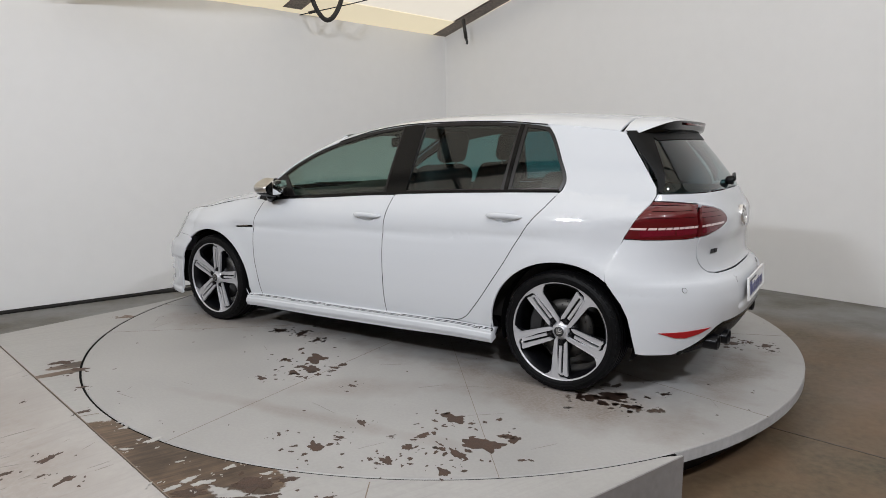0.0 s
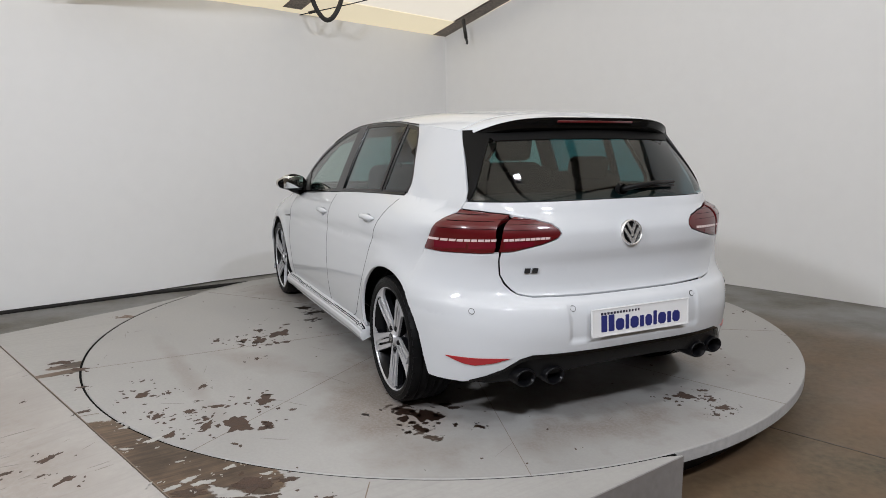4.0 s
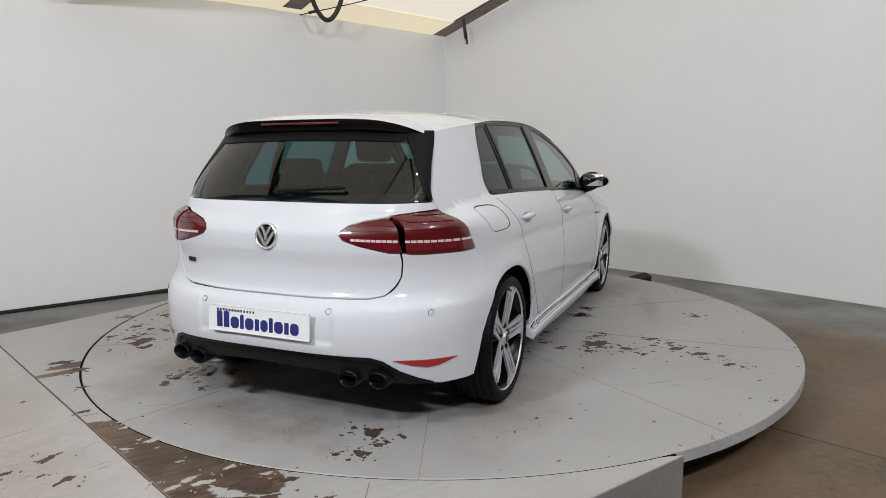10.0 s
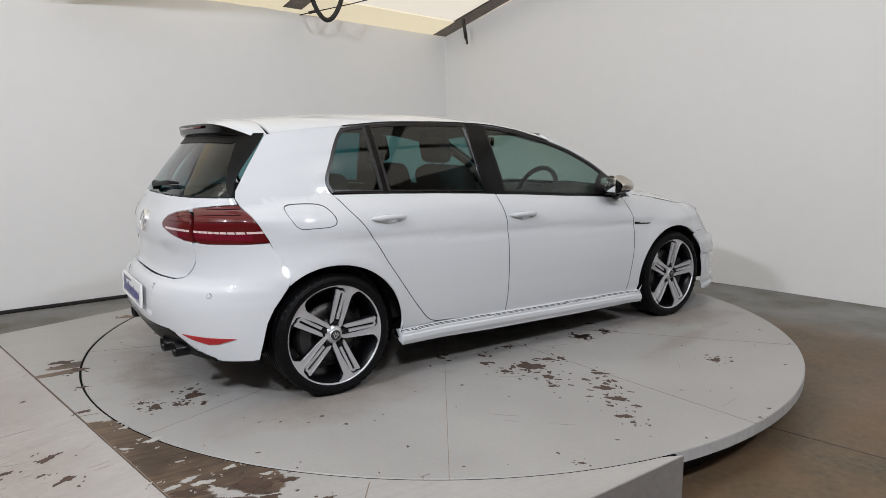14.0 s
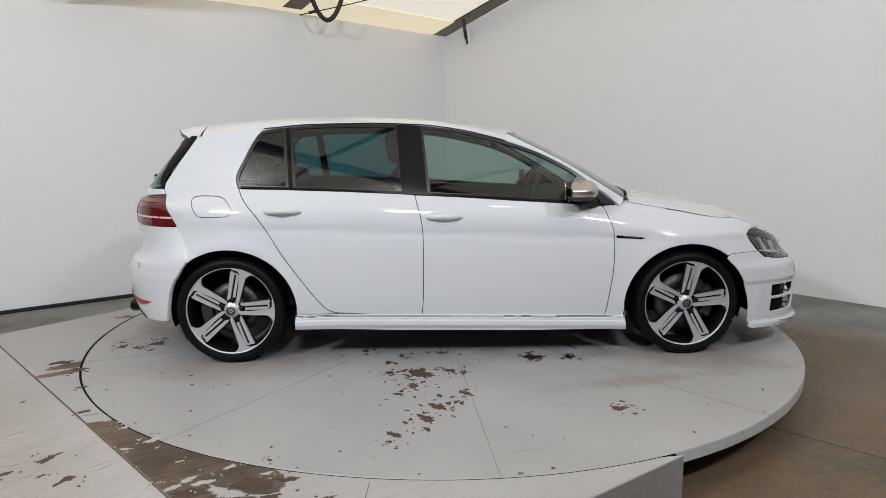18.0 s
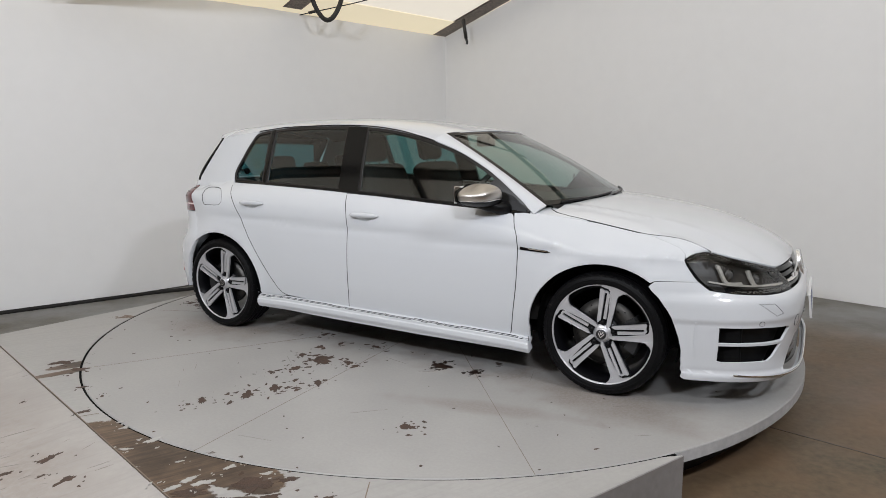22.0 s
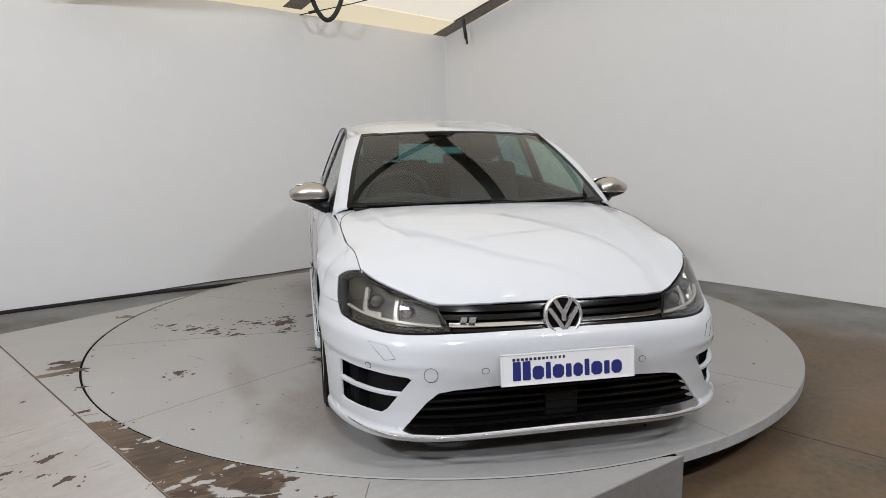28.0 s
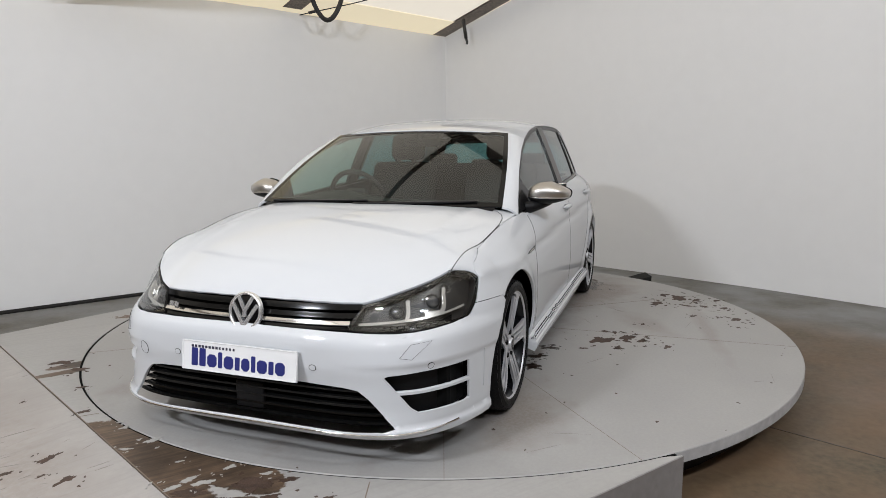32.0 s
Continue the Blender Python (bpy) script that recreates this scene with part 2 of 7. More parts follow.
MAT = {
    "paint": material("white_car_paint", (0.585, 0.60, 0.62), 0.6, coat=1.0, spec=0.15),
    "black_gloss": material("gloss_black", (0.004, 0.004, 0.004), 0.13, spec=0.2),
    "black_plastic": material("black_plastic", (0.007, 0.007, 0.0075), 0.42, spec=0.18, bump=0.15, bump_scale=900),
    "trim_rubber": material("black_trim", (0.010, 0.009, 0.009), 0.30, spec=0.35),
    "dark": material("dark_underside", (0.005, 0.005, 0.005), 0.9, spec=0.1, bump=0.3, bump_scale=60),
    "rubber": material("tyre_rubber", (0.004, 0.004, 0.0045), 0.48, spec=0.12, scale=6, vary=0.25, bump=0.3, bump_scale=400),
    "alloy": material("machined_alloy", (0.58, 0.58, 0.60), 0.36, 0.6, bump=0.05, bump_scale=600),
    "wheel_black": material("wheel_black_lacquer", (0.004, 0.004, 0.005), 0.3, spec=0.2),
    "steel": material("brake_steel", (0.10, 0.096, 0.09), 0.5, 1.0, bump=0.1, bump_scale=300),
    "iron": material("dark_iron", (0.05, 0.05, 0.052), 0.5, 0.7),
    "chrome": material("chrome", (0.75, 0.74, 0.72), 0.09, 1.0),
    "badge": material("bright_badge_metal", (0.82, 0.81, 0.80), 0.24, 0.75),
    "satin": material("satin_silver", (0.56, 0.53, 0.49), 0.36, 1.0, bump=0.02, bump_scale=900),
    "red_lens": material("dark_red_lens", (0.088, 0.004, 0.006), 0.30, coat=0.9, spec=0.2),
    "red_deep": material("red_lamp_chamber", (0.13, 0.006, 0.016), 0.10, coat=0.8),
    "fin": material("black_fin_plastic", (0.005, 0.005, 0.005), 0.45, spec=0.12),
    "red_bright": material("red_reflector", (0.33, 0.008, 0.012), 0.30, coat=0.2),
    "lamp_strip": material("clear_red_light_strip", (0.70, 0.55, 0.54), 0.15, coat=1.0),
    "clear": pane_material("clear_lamp_cover", (0.92, 0.93, 0.92)),
    "lamp_inner": material("smoked_lamp_housing", (0.026, 0.023, 0.020), 0.40, 0.0),
    "lamp_chrome": material("lamp_reflector", (0.42, 0.40, 0.365), 0.25, 0.35),
    "lens": material("projector_lens", (0.10, 0.10, 0.10), 0.04, 0.2, coat=1.0),
    "glass": pane_material("green_tinted_glass", (0.50, 0.64, 0.60)),
    "privacy": pane_material("dark_teal_tinted_glass", (0.17, 0.35, 0.37)),
    "cabin": material("dark_cabin_trim", (0.017, 0.015, 0.013), 0.75, scale=12, vary=0.15),
    "cloth": material("charcoal_seat_cloth", (0.026, 0.023, 0.021), 0.9, scale=20, vary=0.25, bump=0.5, bump_scale=700),
    "lining": material("grey_headlining", (0.13, 0.122, 0.11), 0.95, bump=0.2, bump_scale=500),
    "plate": material("white_plate_plastic", (0.80, 0.80, 0.80), 0.25, coat=0.4),
    "ink": material("navy_print", (0.025, 0.030, 0.16), 0.35),
    "ink_dark": material("dark_print", (0.03, 0.03, 0.05), 0.35),
    "mirror": material("mirror_glass", (0.85, 0.87, 0.88), 0.02, 1.0),
    "wall": material("white_wall_paint", (0.83, 0.825, 0.815), 0.75, scale=0.8, vary=0.012, bump=0.05, bump_scale=35),
    # emission in place of daylight coming through the sheet
    "roof_sheet": material("cream_glowing_roof_sheet", (0.50, 0.458, 0.375), 0.8, emit=1.0),
    "beam": material("weathered_steel_beam", (0.24, 0.205, 0.175), 0.7, 0.2, scale=5, vary=0.5, bump=0.3, bump_scale=90),
    "cable": material("black_cable", (0.02, 0.018, 0.016), 0.5),
    "hall": material("dull_block_wall", (0.13, 0.108, 0.086), 0.9, scale=1.5, vary=0.3, bump=0.3, bump_scale=40),
    "lamp_face": material("lamp_diffuser", (1.0, 0.97, 0.92), 0.5, emit=4.0),
    "deck_side": material("grey_painted_edge", (0.42, 0.42, 0.42), 0.6, scale=3, vary=0.15, bump=0.2, bump_scale=60),
    "deck_board": material("darker_grey_side_board", (0.235, 0.225, 0.22), 0.6, scale=3, vary=0.12, bump=0.2, bump_scale=60),
    "gap": material("dark_gap", (0.012, 0.011, 0.010), 0.9),
    "wet": material("dark_oil_stain", (0.024, 0.014, 0.010), 0.3),
    "flake": material("bare_brown_board", (0.060, 0.036, 0.025), 0.7, scale=25, vary=0.5, bump=0.4, bump_scale=120),
    # the strip is no lamp, its brightness is put in as emission
    "eaves": material("yellowed_glowing_eaves_sheet", (0.62, 0.54, 0.37), 0.8, emit=0.70),
    "paint_left": material("white_deck_paint_islands", (0.37, 0.36, 0.34), 0.6, scale=6, vary=0.10, bump=0.2, bump_scale=120),
    "scuff": material("grey_scuff", (0.22, 0.20, 0.18), 0.7),
    "seam": material("rusty_joint_line", (0.19, 0.15, 0.115), 0.8),
    # the widest smear, under the car, mixes dirt with its painted shadow
    "disc": painted_ground("worn_grey_white_disc_paint", (0.350, 0.342, 0.330), (0.065, 0.046, 0.035), 5.0, 0.80, 0.82, dirt_shade=((0.0, 0.0, 0, 1.9, 0.78, 0.75), (1.38, 0.82, 20, 0.52, 0.28, 0.5), (1.38, -0.88, -15, 0.58, 0.28, 0.5), (-1.25, 0.90, -10, 0.70, 0.32, 0.6), (-1.25, -0.86, 12, 0.56, 0.28, 0.5), (-1.95, 0.1, 90, 0.6, 0.16, 0.4), (-0.35, 1.35, 30, 0.4, 0.14, 0.3), (0.95, -1.3, 10, 0.5, 0.08, 0.35), (-0.4, 1.75, 8, 0.8, 0.06, 0.3))),
    "deck": painted_ground("worn_white_deck_paint", (0.365, 0.355, 0.340), (0.092, 0.060, 0.038), 3.2, 0.81, 0.825, grain=32, worn=((-1.24, -1.93, -27, 0.46, 0.17), (-0.90, -2.16, -22, 0.36, 0.11), (-1.02, -2.30, -38, 0.20, 0.10), (-2.10, -0.93, 36, 0.20, 0.045), (-2.12, -1.08, 36, 0.20, 0.035), (-0.72, -2.44, 10, 0.07, 0.04))),
    "ramp": painted_ground("worn_white_ramp_paint", (0.385, 0.362, 0.340), (0.13, 0.090, 0.062), 2.6, 0.80, 0.815, grain=32, dirt_shade=((-2.3, -1.6, -45, 0.9, 0.35, 0.25), (-1.6, -2.3, -45, 0.7, 0.3, 0.3))),
    "floor": painted_ground("worn_brown_concrete", (0.165, 0.103, 0.059), (0.074, 0.060, 0.036), 1.9, 0.50, 0.84, rough=0.52, band_paint=(0.20, 0.20, 0.195)),
}


# ---- mesh helpers ----
def mesh_part(name, bm, mat, parent=None, label="", smooth=True):
    me = bpy.data.meshes.new(name)
    bm.to_mesh(me)
    bm.free()
    for p in me.polygons:
        p.use_smooth = smooth
    me.materials.append(MAT[mat])
    ob = new(name, me)
    if parent:
        ob.parent = parent
    return tagged(ob, label)


part = mesh_part


def box_bm(sx, sy, sz, bevel=0.0, seg=2, at=(0, 0, 0), bm=None):
    b = bmesh.new()
    bmesh.ops.create_cube(b, size=1)
    for v in b.verts:
        v.co = Vector((v.co.x * sx, v.co.y * sy, v.co.z * sz))
    if bevel:
        bmesh.ops.bevel(b, geom=b.edges[:] + b.verts[:], offset=bevel, segments=seg, affect="EDGES", profile=0.5)
    bmesh.ops.translate(b, verts=b.verts, vec=at)
    return merge(bm, b)


def merge(bm, b):
    """Add b to bm (or return b)."""
    if bm is None:
        return b
    made = {v: bm.verts.new(v.co) for v in b.verts}
    for f in b.faces:
        bm.faces.new([made[v] for v in f.verts])
    b.free()
    return bm


def lathe(profile, seg=48, axis="y", at=(0, 0, 0), bm=None, closed=False):
    """Turn a profile of (radius, along) about an axis."""
    b = bmesh.new()
    rings = []
    for i in range(seg):
        a = 2 * math.pi * i / seg
        c, s = math.cos(a), math.sin(a)
        ring = []
        for r, h in profile:
            p = (r * c, h, r * s) if axis == "y" else (r * c, r * s, h) if axis == "z" else (h, r * c, r * s)
            ring.append(b.verts.new(Vector(p) + Vector(at)))
        rings.append(ring)
    n = len(profile)
    for i in range(seg):
        p, q = rings[i], rings[(i + 1) % seg]
        for k in range(n if closed else n - 1):
            vs = (p[k], p[(k + 1) % n], q[(k + 1) % n], q[k])
            if len({(round(v.co.x, 6), round(v.co.y, 6), round(v.co.z, 6)) for v in vs}) == 4:
                b.faces.new(vs)
            else:
                keep = []
                for v in vs:
                    if all((v.co - w.co).length > 1e-6 for w in keep):
                        keep.append(v)
                if len(keep) == 3:
                    b.faces.new(keep)
    bmesh.ops.remove_doubles(b, verts=b.verts, dist=1e-6)
    bmesh.ops.recalc_face_normals(b, faces=b.faces)
    return merge(bm, b)


def prism(outline, z0, z1, bm=None, bevel=0.0):
    """A flat outline in x and y, raised from z0 to z1."""
    b = bmesh.new()
    f = b.faces.new([b.verts.new((x, y, z0)) for x, y in outline])
    if f.normal.z > 0:
        f.normal_flip()
    out = bmesh.ops.extrude_face_region(b, geom=[f])
    bmesh.ops.translate(b, verts=[v for v in out["geom"] if isinstance(v, bmesh.types.BMVert)], vec=(0, 0, z1 - z0))
    bmesh.ops.recalc_face_normals(b, faces=b.faces)
    if bevel:
        bmesh.ops.bevel(b, geom=b.edges[:], offset=bevel, segments=1, affect="EDGES")
    return merge(bm, b)


def tube(points, radius, seg=10, bm=None):
    """A round bar along points, with closed ends."""
    b = bmesh.new()
    pts = [Vector(p) for p in points]
    rings = []
    up = Vector((0.12, 0.23, 0.97))
    for i, p in enumerate(pts):
        d = (pts[min(i + 1, len(pts) - 1)] - pts[max(i - 1, 0)]).normalized()
        s = d.cross(up).normalized()
        u = s.cross(d)
        r = radius(i / (len(pts) - 1)) if callable(radius) else radius
        rings.append([b.verts.new(p + r * (s * math.cos(2 * math.pi * k / seg) + u * math.sin(2 * math.pi * k / seg))) for k in range(seg)])
    for a, c in zip(rings, rings[1:]):
        for k in range(seg):
            b.faces.new((a[k], a[(k + 1) % seg], c[(k + 1) % seg], c[k]))
    b.faces.new(rings[0][::-1])
    b.faces.new(rings[-1])
    bmesh.ops.recalc_face_normals(b, faces=b.faces)
    return merge(bm, b)


def thing(name, label, category, group="", kind=""):
    return tagged(new(name), label, category, group, kind)

# ---- the hall: a booth of two white walls under a pitched roof ----
def offset_line(line, d):
    """Shift a polyline sideways by d (to its left)."""
    out = []
    for i, (x, y) in enumerate(line):
        a, c = Vector(line[max(i - 1, 0)]), Vector(line[min(i + 1, len(line) - 1)])
        t = (c - a).normalized()
        out.append((x - t.y * d, y + t.x * d))
    return out


def wall(name, line, d, z0, z1, label, mat="wall"):
    back = offset_line(line, d)
    bm = bmesh.new()
    n = len(line)
    rows = [[bm.verts.new((*p, z)) for p in pts] for pts, z in ((line, z0), (line, z1), (back, z1), (back, z0))]
    for a, c in zip(rows, rows[1:] + rows[:1]):
        for i in range(n - 1):
            bm.faces.new((a[i], a[i + 1], c[i + 1], c[i]))
    for i in (0, n - 1):
        bm.faces.new([r[i] for r in rows])
    bmesh.ops.recalc_face_normals(bm, faces=bm.faces)
    ob = mesh_part(name, bm, mat, smooth=True)
    ob.data.set_sharp_from_angle(angle=0.7)
    return tagged(ob, label, "wall", kind="structure")


CORNER = (0.035, 4.90)
wall_l = [CORNER, (-1.98, 2.84), (-2.50, 2.44), (-3.16, 1.78), (-3.985, 1.14), (-5.6, -0.05), (-7.2, -1.2)]
wall_r = [CORNER, (2.33, 2.76), (3.20, 1.90), (3.91, 1.11), (5.0, -0.10), (6.6, -1.9)]
wall("wall_left", wall_l, -0.12, 0.012, 2.95, "white painted booth wall")
wall("wall_right", wall_r, 0.12, 0.0, 5.2, "white painted booth wall")
wall("wall_back", [(-7.2, -1.2), (-7.2, -9.5), (6.6, -9.5), (6.6, -1.9)], 0.2, 0.0, 6.0, "dull brown hall wall behind the booth", "hall")

bm = bmesh.new()
bmesh.ops.create_grid(bm, x_segments=2, y_segments=2, size=14)
tagged(mesh_part("floor", bm, "floor", smooth=False), "brown worn concrete hall floor with grey paint by the wall", "floor", kind="structure")

# pitched roof sheet: the eaves lie on the left wall, it rises towards the open side; emission stands in for daylight
# through it
SLOPE = 0.27


def roof_z(x, y, drop=0.0):
    return 2.95 + SLOPE * ((x - CORNER[0]) * 0.7071 - (y - CORNER[1]) * 0.7071) - drop


def roof_point(along, up, drop=0.0):
    """A point under the roof: metres along the eaves from the corner, and up the slope."""
    x, y = CORNER[0] - 0.7071 * along + 0.7071 * up, CORNER[1] - 0.7071 * along - 0.7071 * up
    return Vector((x, y, roof_z(x, y, drop)))


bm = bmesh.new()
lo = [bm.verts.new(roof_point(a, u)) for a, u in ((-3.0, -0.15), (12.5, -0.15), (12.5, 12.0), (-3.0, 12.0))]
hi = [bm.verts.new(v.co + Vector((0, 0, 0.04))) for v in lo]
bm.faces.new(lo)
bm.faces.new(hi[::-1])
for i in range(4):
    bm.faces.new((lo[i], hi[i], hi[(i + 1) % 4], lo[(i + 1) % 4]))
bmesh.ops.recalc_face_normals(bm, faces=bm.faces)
tagged(mesh_part("ceiling", bm, "roof_sheet", smooth=False), "cream translucent roof sheet, its daylight put in as glow", "ceiling", kind="structure")


def beam(p, q, w, h, name, label, mat="beam"):
    """A steel beam of I section from p to q."""
    p, q = Vector(p), Vector(q)
    t = (q - p).normalized()
    s = t.cross(Vector((0, 0, 1))).normalized()
    u = s.cross(t)
    sec = [(-w / 2, 0), (w / 2, 0), (w / 2, -h * 0.1), (w * 0.08, -h * 0.14), (w * 0.08, -h * 0.86), (w / 2, -h * 0.9), (w / 2, -h), (-w / 2, -h), (-w / 2, -h * 0.9), (-w * 0.08, -h * 0.86), (-w * 0.08, -h * 0.14), (-w / 2, -h * 0.1)]
    bm = bmesh.new()
    a = [bm.verts.new(p + s * x + u * z) for x, z in sec]
    c = [bm.verts.new(q + s * x + u * z) for x, z in sec]
    n = len(sec)
    for i in range(n):
        bm.faces.new((a[i], a[(i + 1) % n], c[(i + 1) % n], c[i]))
    bm.faces.new(a[::-1])
    bm.faces.new(c)
    bmesh.ops.recalc_face_normals(bm, faces=bm.faces)
    return tagged(mesh_part(name, bm, mat, smooth=False), label, "beam", "roof beams")


for along in (0.15, 2.53, 4.9, 7.2, 9.5):
    beam(roof_point(along, 0.12 if along > 2 else 0.03, 0.0), roof_point(along, 11.5, 0.0), 0.24 if along < 3 else 0.14, 0.20 if along > 3 else 0.022, "rafter", "dark weathered steel rafter under the roof sheet")
for up in (2.6, 5.2, 7.8):
    beam(roof_point(-0.5, up, 0.01), roof_point(11.5, up, 0.01), 0.06, 0.08, "purlin", "thin dark steel purlin under the roof sheet")

# eaves lining: a paler strip of sheet that folds down to the left wall, with an added glow
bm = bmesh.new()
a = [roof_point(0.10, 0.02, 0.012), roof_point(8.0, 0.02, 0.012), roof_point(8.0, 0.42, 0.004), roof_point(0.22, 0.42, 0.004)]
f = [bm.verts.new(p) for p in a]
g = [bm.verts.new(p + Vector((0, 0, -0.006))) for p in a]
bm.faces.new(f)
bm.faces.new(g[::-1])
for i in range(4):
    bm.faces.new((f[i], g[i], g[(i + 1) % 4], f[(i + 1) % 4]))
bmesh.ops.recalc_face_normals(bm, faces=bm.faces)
tagged(mesh_part("eaves_lining", bm, "eaves", smooth=False), "yellowed cream strip of sheet along the eaves, given a glow", "roof lining", kind="structure")

# hanging cable loop, brace wire with its turnbuckle, strap
loop = thing("hanging_cable", "thick black cable hanging in a loop from the roof", "cable")
p0, p1 = roof_point(2.44, 0.38, 0.0), roof_point(2.10, 0.46, 0.0)
pts = [p0.lerp(p1, k / 14) + Vector((0, 0, -0.235 * math.sin(math.pi * k / 14) ** 0.8)) for k in range(15)]
part("cable_loop", tube(pts, 0.026, 10), "cable", loop)
brace = thing("brace_wire", "thin dark brace wire with a turnbuckle by the wall top", "wire")
w0, w1 = roof_point(2.38, 0.01, 0.03), roof_point(1.55, 0.90, 0.02)
part("wire", tube([w0, w0.lerp(w1, 0.5) + Vector((0, 0, -0.01)), w1], 0.006, 6), "cable", brace)
part("turnbuckle", tube([w0.lerp(w1, 0.10), w0.lerp(w1, 0.17)], 0.016, 8), "iron", brace, "small steel turnbuckle")
part("wire_hook", tube([w0 + Vector((-0.02, 0, -0.04)), w0 + Vector((-0.015, 0, 0.0)), w0], 0.012, 8), "iron", brace)
strap = thing("hanging_strap", "dark strap with a hook hanging from the beam", "strap")
s0 = roof_point(0.27, 0.60, 0.05)
part("strap_band", tube([s0, s0 + Vector((0.015, 0.0, -0.12)), s0 + Vector((0.035, 0.0, -0.24))], 0.022, 8), "cable", strap)
part("strap_hook", tube([s0 + Vector((0.035, 0.0, -0.24)), s0 + Vector((0.050, 0.0, -0.285)), s0 + Vector((0.044, 0, -0.31))], 0.016, 8), "iron", strap)

# lamp housings
for lx, ly, lz, watts, long, broad in LAMPS:
    e = thing("ceiling_lamp", "white LED panel lamp hung under the roof", "lamp", "roof lamps")
    e.matrix_basis = look((lx, ly, lz), LAMP_AIM)
    part("lamp_case", box_bm(long + 0.04, broad + 0.04, 0.05, 0.008, 1, (0, 0, 0.026)), "deck_side", e)
    part("diffuser", box_bm(long - 0.02, broad - 0.02, 0.012, 0.003, 1, (0, 0, -0.006)), "lamp_face", e)
    for k in (-0.4 * long, 0.4 * long):
        p = e.matrix_basis @ Vector((k, 0, 0.05))
        o = part("hanger", tube([p, (p.x, p.y, roof_z(p.x, p.y))], 0.006, 6), "iron", e)
        o.matrix_parent_inverse = e.matrix_basis.inverted()

# ---- deck round the turntable, ramp and floor things ----
CIRCLE = TABLE_R + 0.012


def arc(a0, a1, n):
    return [(TABLE_X + CIRCLE * math.cos(radians(a0 + (a1 - a0) * k / n)), CIRCLE * math.sin(radians(a0 + (a1 - a0) * k / n))) for k in range(n + 1)]


deck = thing("deck", "white painted timber deck round the turntable, paint worn through", "deck")
outline = [(0.943, -2.095), (-0.349, -3.02), (-3.01, -0.357), (-2.355, 0.50), (-1.72, 1.513)] + arc(138.7, 294.2, 90)[1:-1]
bm = prism(outline, 0.03, DECK)
part("deck_top", bm, "deck", deck, "worn white painted boards", False)
# near-black strip laid in the gap to carry its shade
strip_out, strip_in = arc(138.7, 294.2, 90), [(TABLE_X + (x - TABLE_X) * (TABLE_R + 0.001) / CIRCLE, y * (TABLE_R + 0.001) / CIRCLE) for x, y in arc(138.7, 294.2, 90)]
bm = None
for (a0, a1), (b0, b1) in zip(zip(strip_out, strip_out[1:]), zip(strip_in, strip_in[1:])):
    bm = prism([a0, a1, b1, b0], DECK - 0.016, DECK - 0.0035, bm)
part("gap_shade_strip", bm, "dark", deck, "black strip for the shade in the gap round the turntable", False)
# side board in a darker grey than the turntable's rim
part("deck_edge", prism([(0.947, -2.099), (-0.347, -3.026), (-0.353, -3.018), (0.939, -2.089)], 0.002, DECK - 0.0015), "deck_board", deck, "side board in a darker grey", False)
for p, q in (((-0.281, -2.29), (-0.30, -2.95)), ((-1.62, -1.64), (-1.70, -1.68))):
    d = (Vector(q) - Vector(p)).normalized()
    n = Vector((-d.y, d.x)) * 0.0022
    part("board_joint", prism([tuple(Vector(p) + n), tuple(Vector(p) - n), tuple(Vector(q) - n), tuple(Vector(q) + n)], DECK - 0.004, DECK + 0.0007), "seam", deck, "", False)
ramp = thing("ramp", "white painted timber ramp sloping down from the deck", "ramp")
top_a, top_b = Vector((-3.013, -0.363)), Vector((-0.355, -3.023))
for k in range(4):
    e0, e1 = top_a.lerp(top_b, (k + 0.0006) / 4), top_a.lerp(top_b, (k + 0.9994) / 4)
    down = Vector((-1.047, -1.047))
    bm = bmesh.new()
    c = [e0, e1, e1 + down, e0 + down]
    top = [bm.verts.new((p.x, p.y, z)) for p, z in zip(c, (DECK - 0.002, DECK - 0.002, 0.012, 0.012))]
    low = [bm.verts.new((p.x, p.y, 0.0)) for p in c]
    bm.faces.new(top)
    bm.faces.new(low[::-1])
    for i in range(4):
        bm.faces.new((top[i], low[i], low[(i + 1) % 4], top[(i + 1) % 4]))
    bmesh.ops.recalc_face_normals(bm, faces=bm.faces)
    part("ramp_board", bm, "ramp", ramp, "worn white painted board", False)
part("ramp_joint", prism([(-3.0110, -0.3540), (-3.0135, -0.3565), (-0.3550, -3.0170), (-0.3525, -3.0145)], DECK - 0.006, DECK + 0.0009), "seam", deck, "brown joint line before the ramp", False)
# near-black drum, added to deepen the shade below the table
base = thing("underside_shade_drum", "added near-black drum for the shade under the turntable", "drum")
part("shade_drum_body", lathe([(0.0, 0.0), (2.10, 0.0), (2.10, 0.158), (0.0, 0.158)], 64, "z", (TABLE_X, 0, 0)), "gap", base, "", False)

cover = thing("cable_cover", "black rubber cable cover on the floor along the wall", "cable cover")
part("cover_strip", tube([(-4.35, 0.80, 0.012), (-3.93, 1.08, 0.012), (-3.43, 1.47, 0.012), (-2.94, 1.85, 0.012), (-2.40, 2.15, 0.012), (-2.1, 2.32, 0.012)], 0.020, 8), "gap", cover)
wedge = thing("rubber_wedge", "black rubber wheel wedge on the floor behind the turntable", "wedge")
part("wedge_body", merge(None, prism([(0.0, 0.0), (0.26, 0.0), (0.26, 0.070)], -0.11, 0.11)), "gap", wedge, "", False)
wedge.matrix_basis = pose(1.93, 2.36, 0.0, 90, 0, 0)

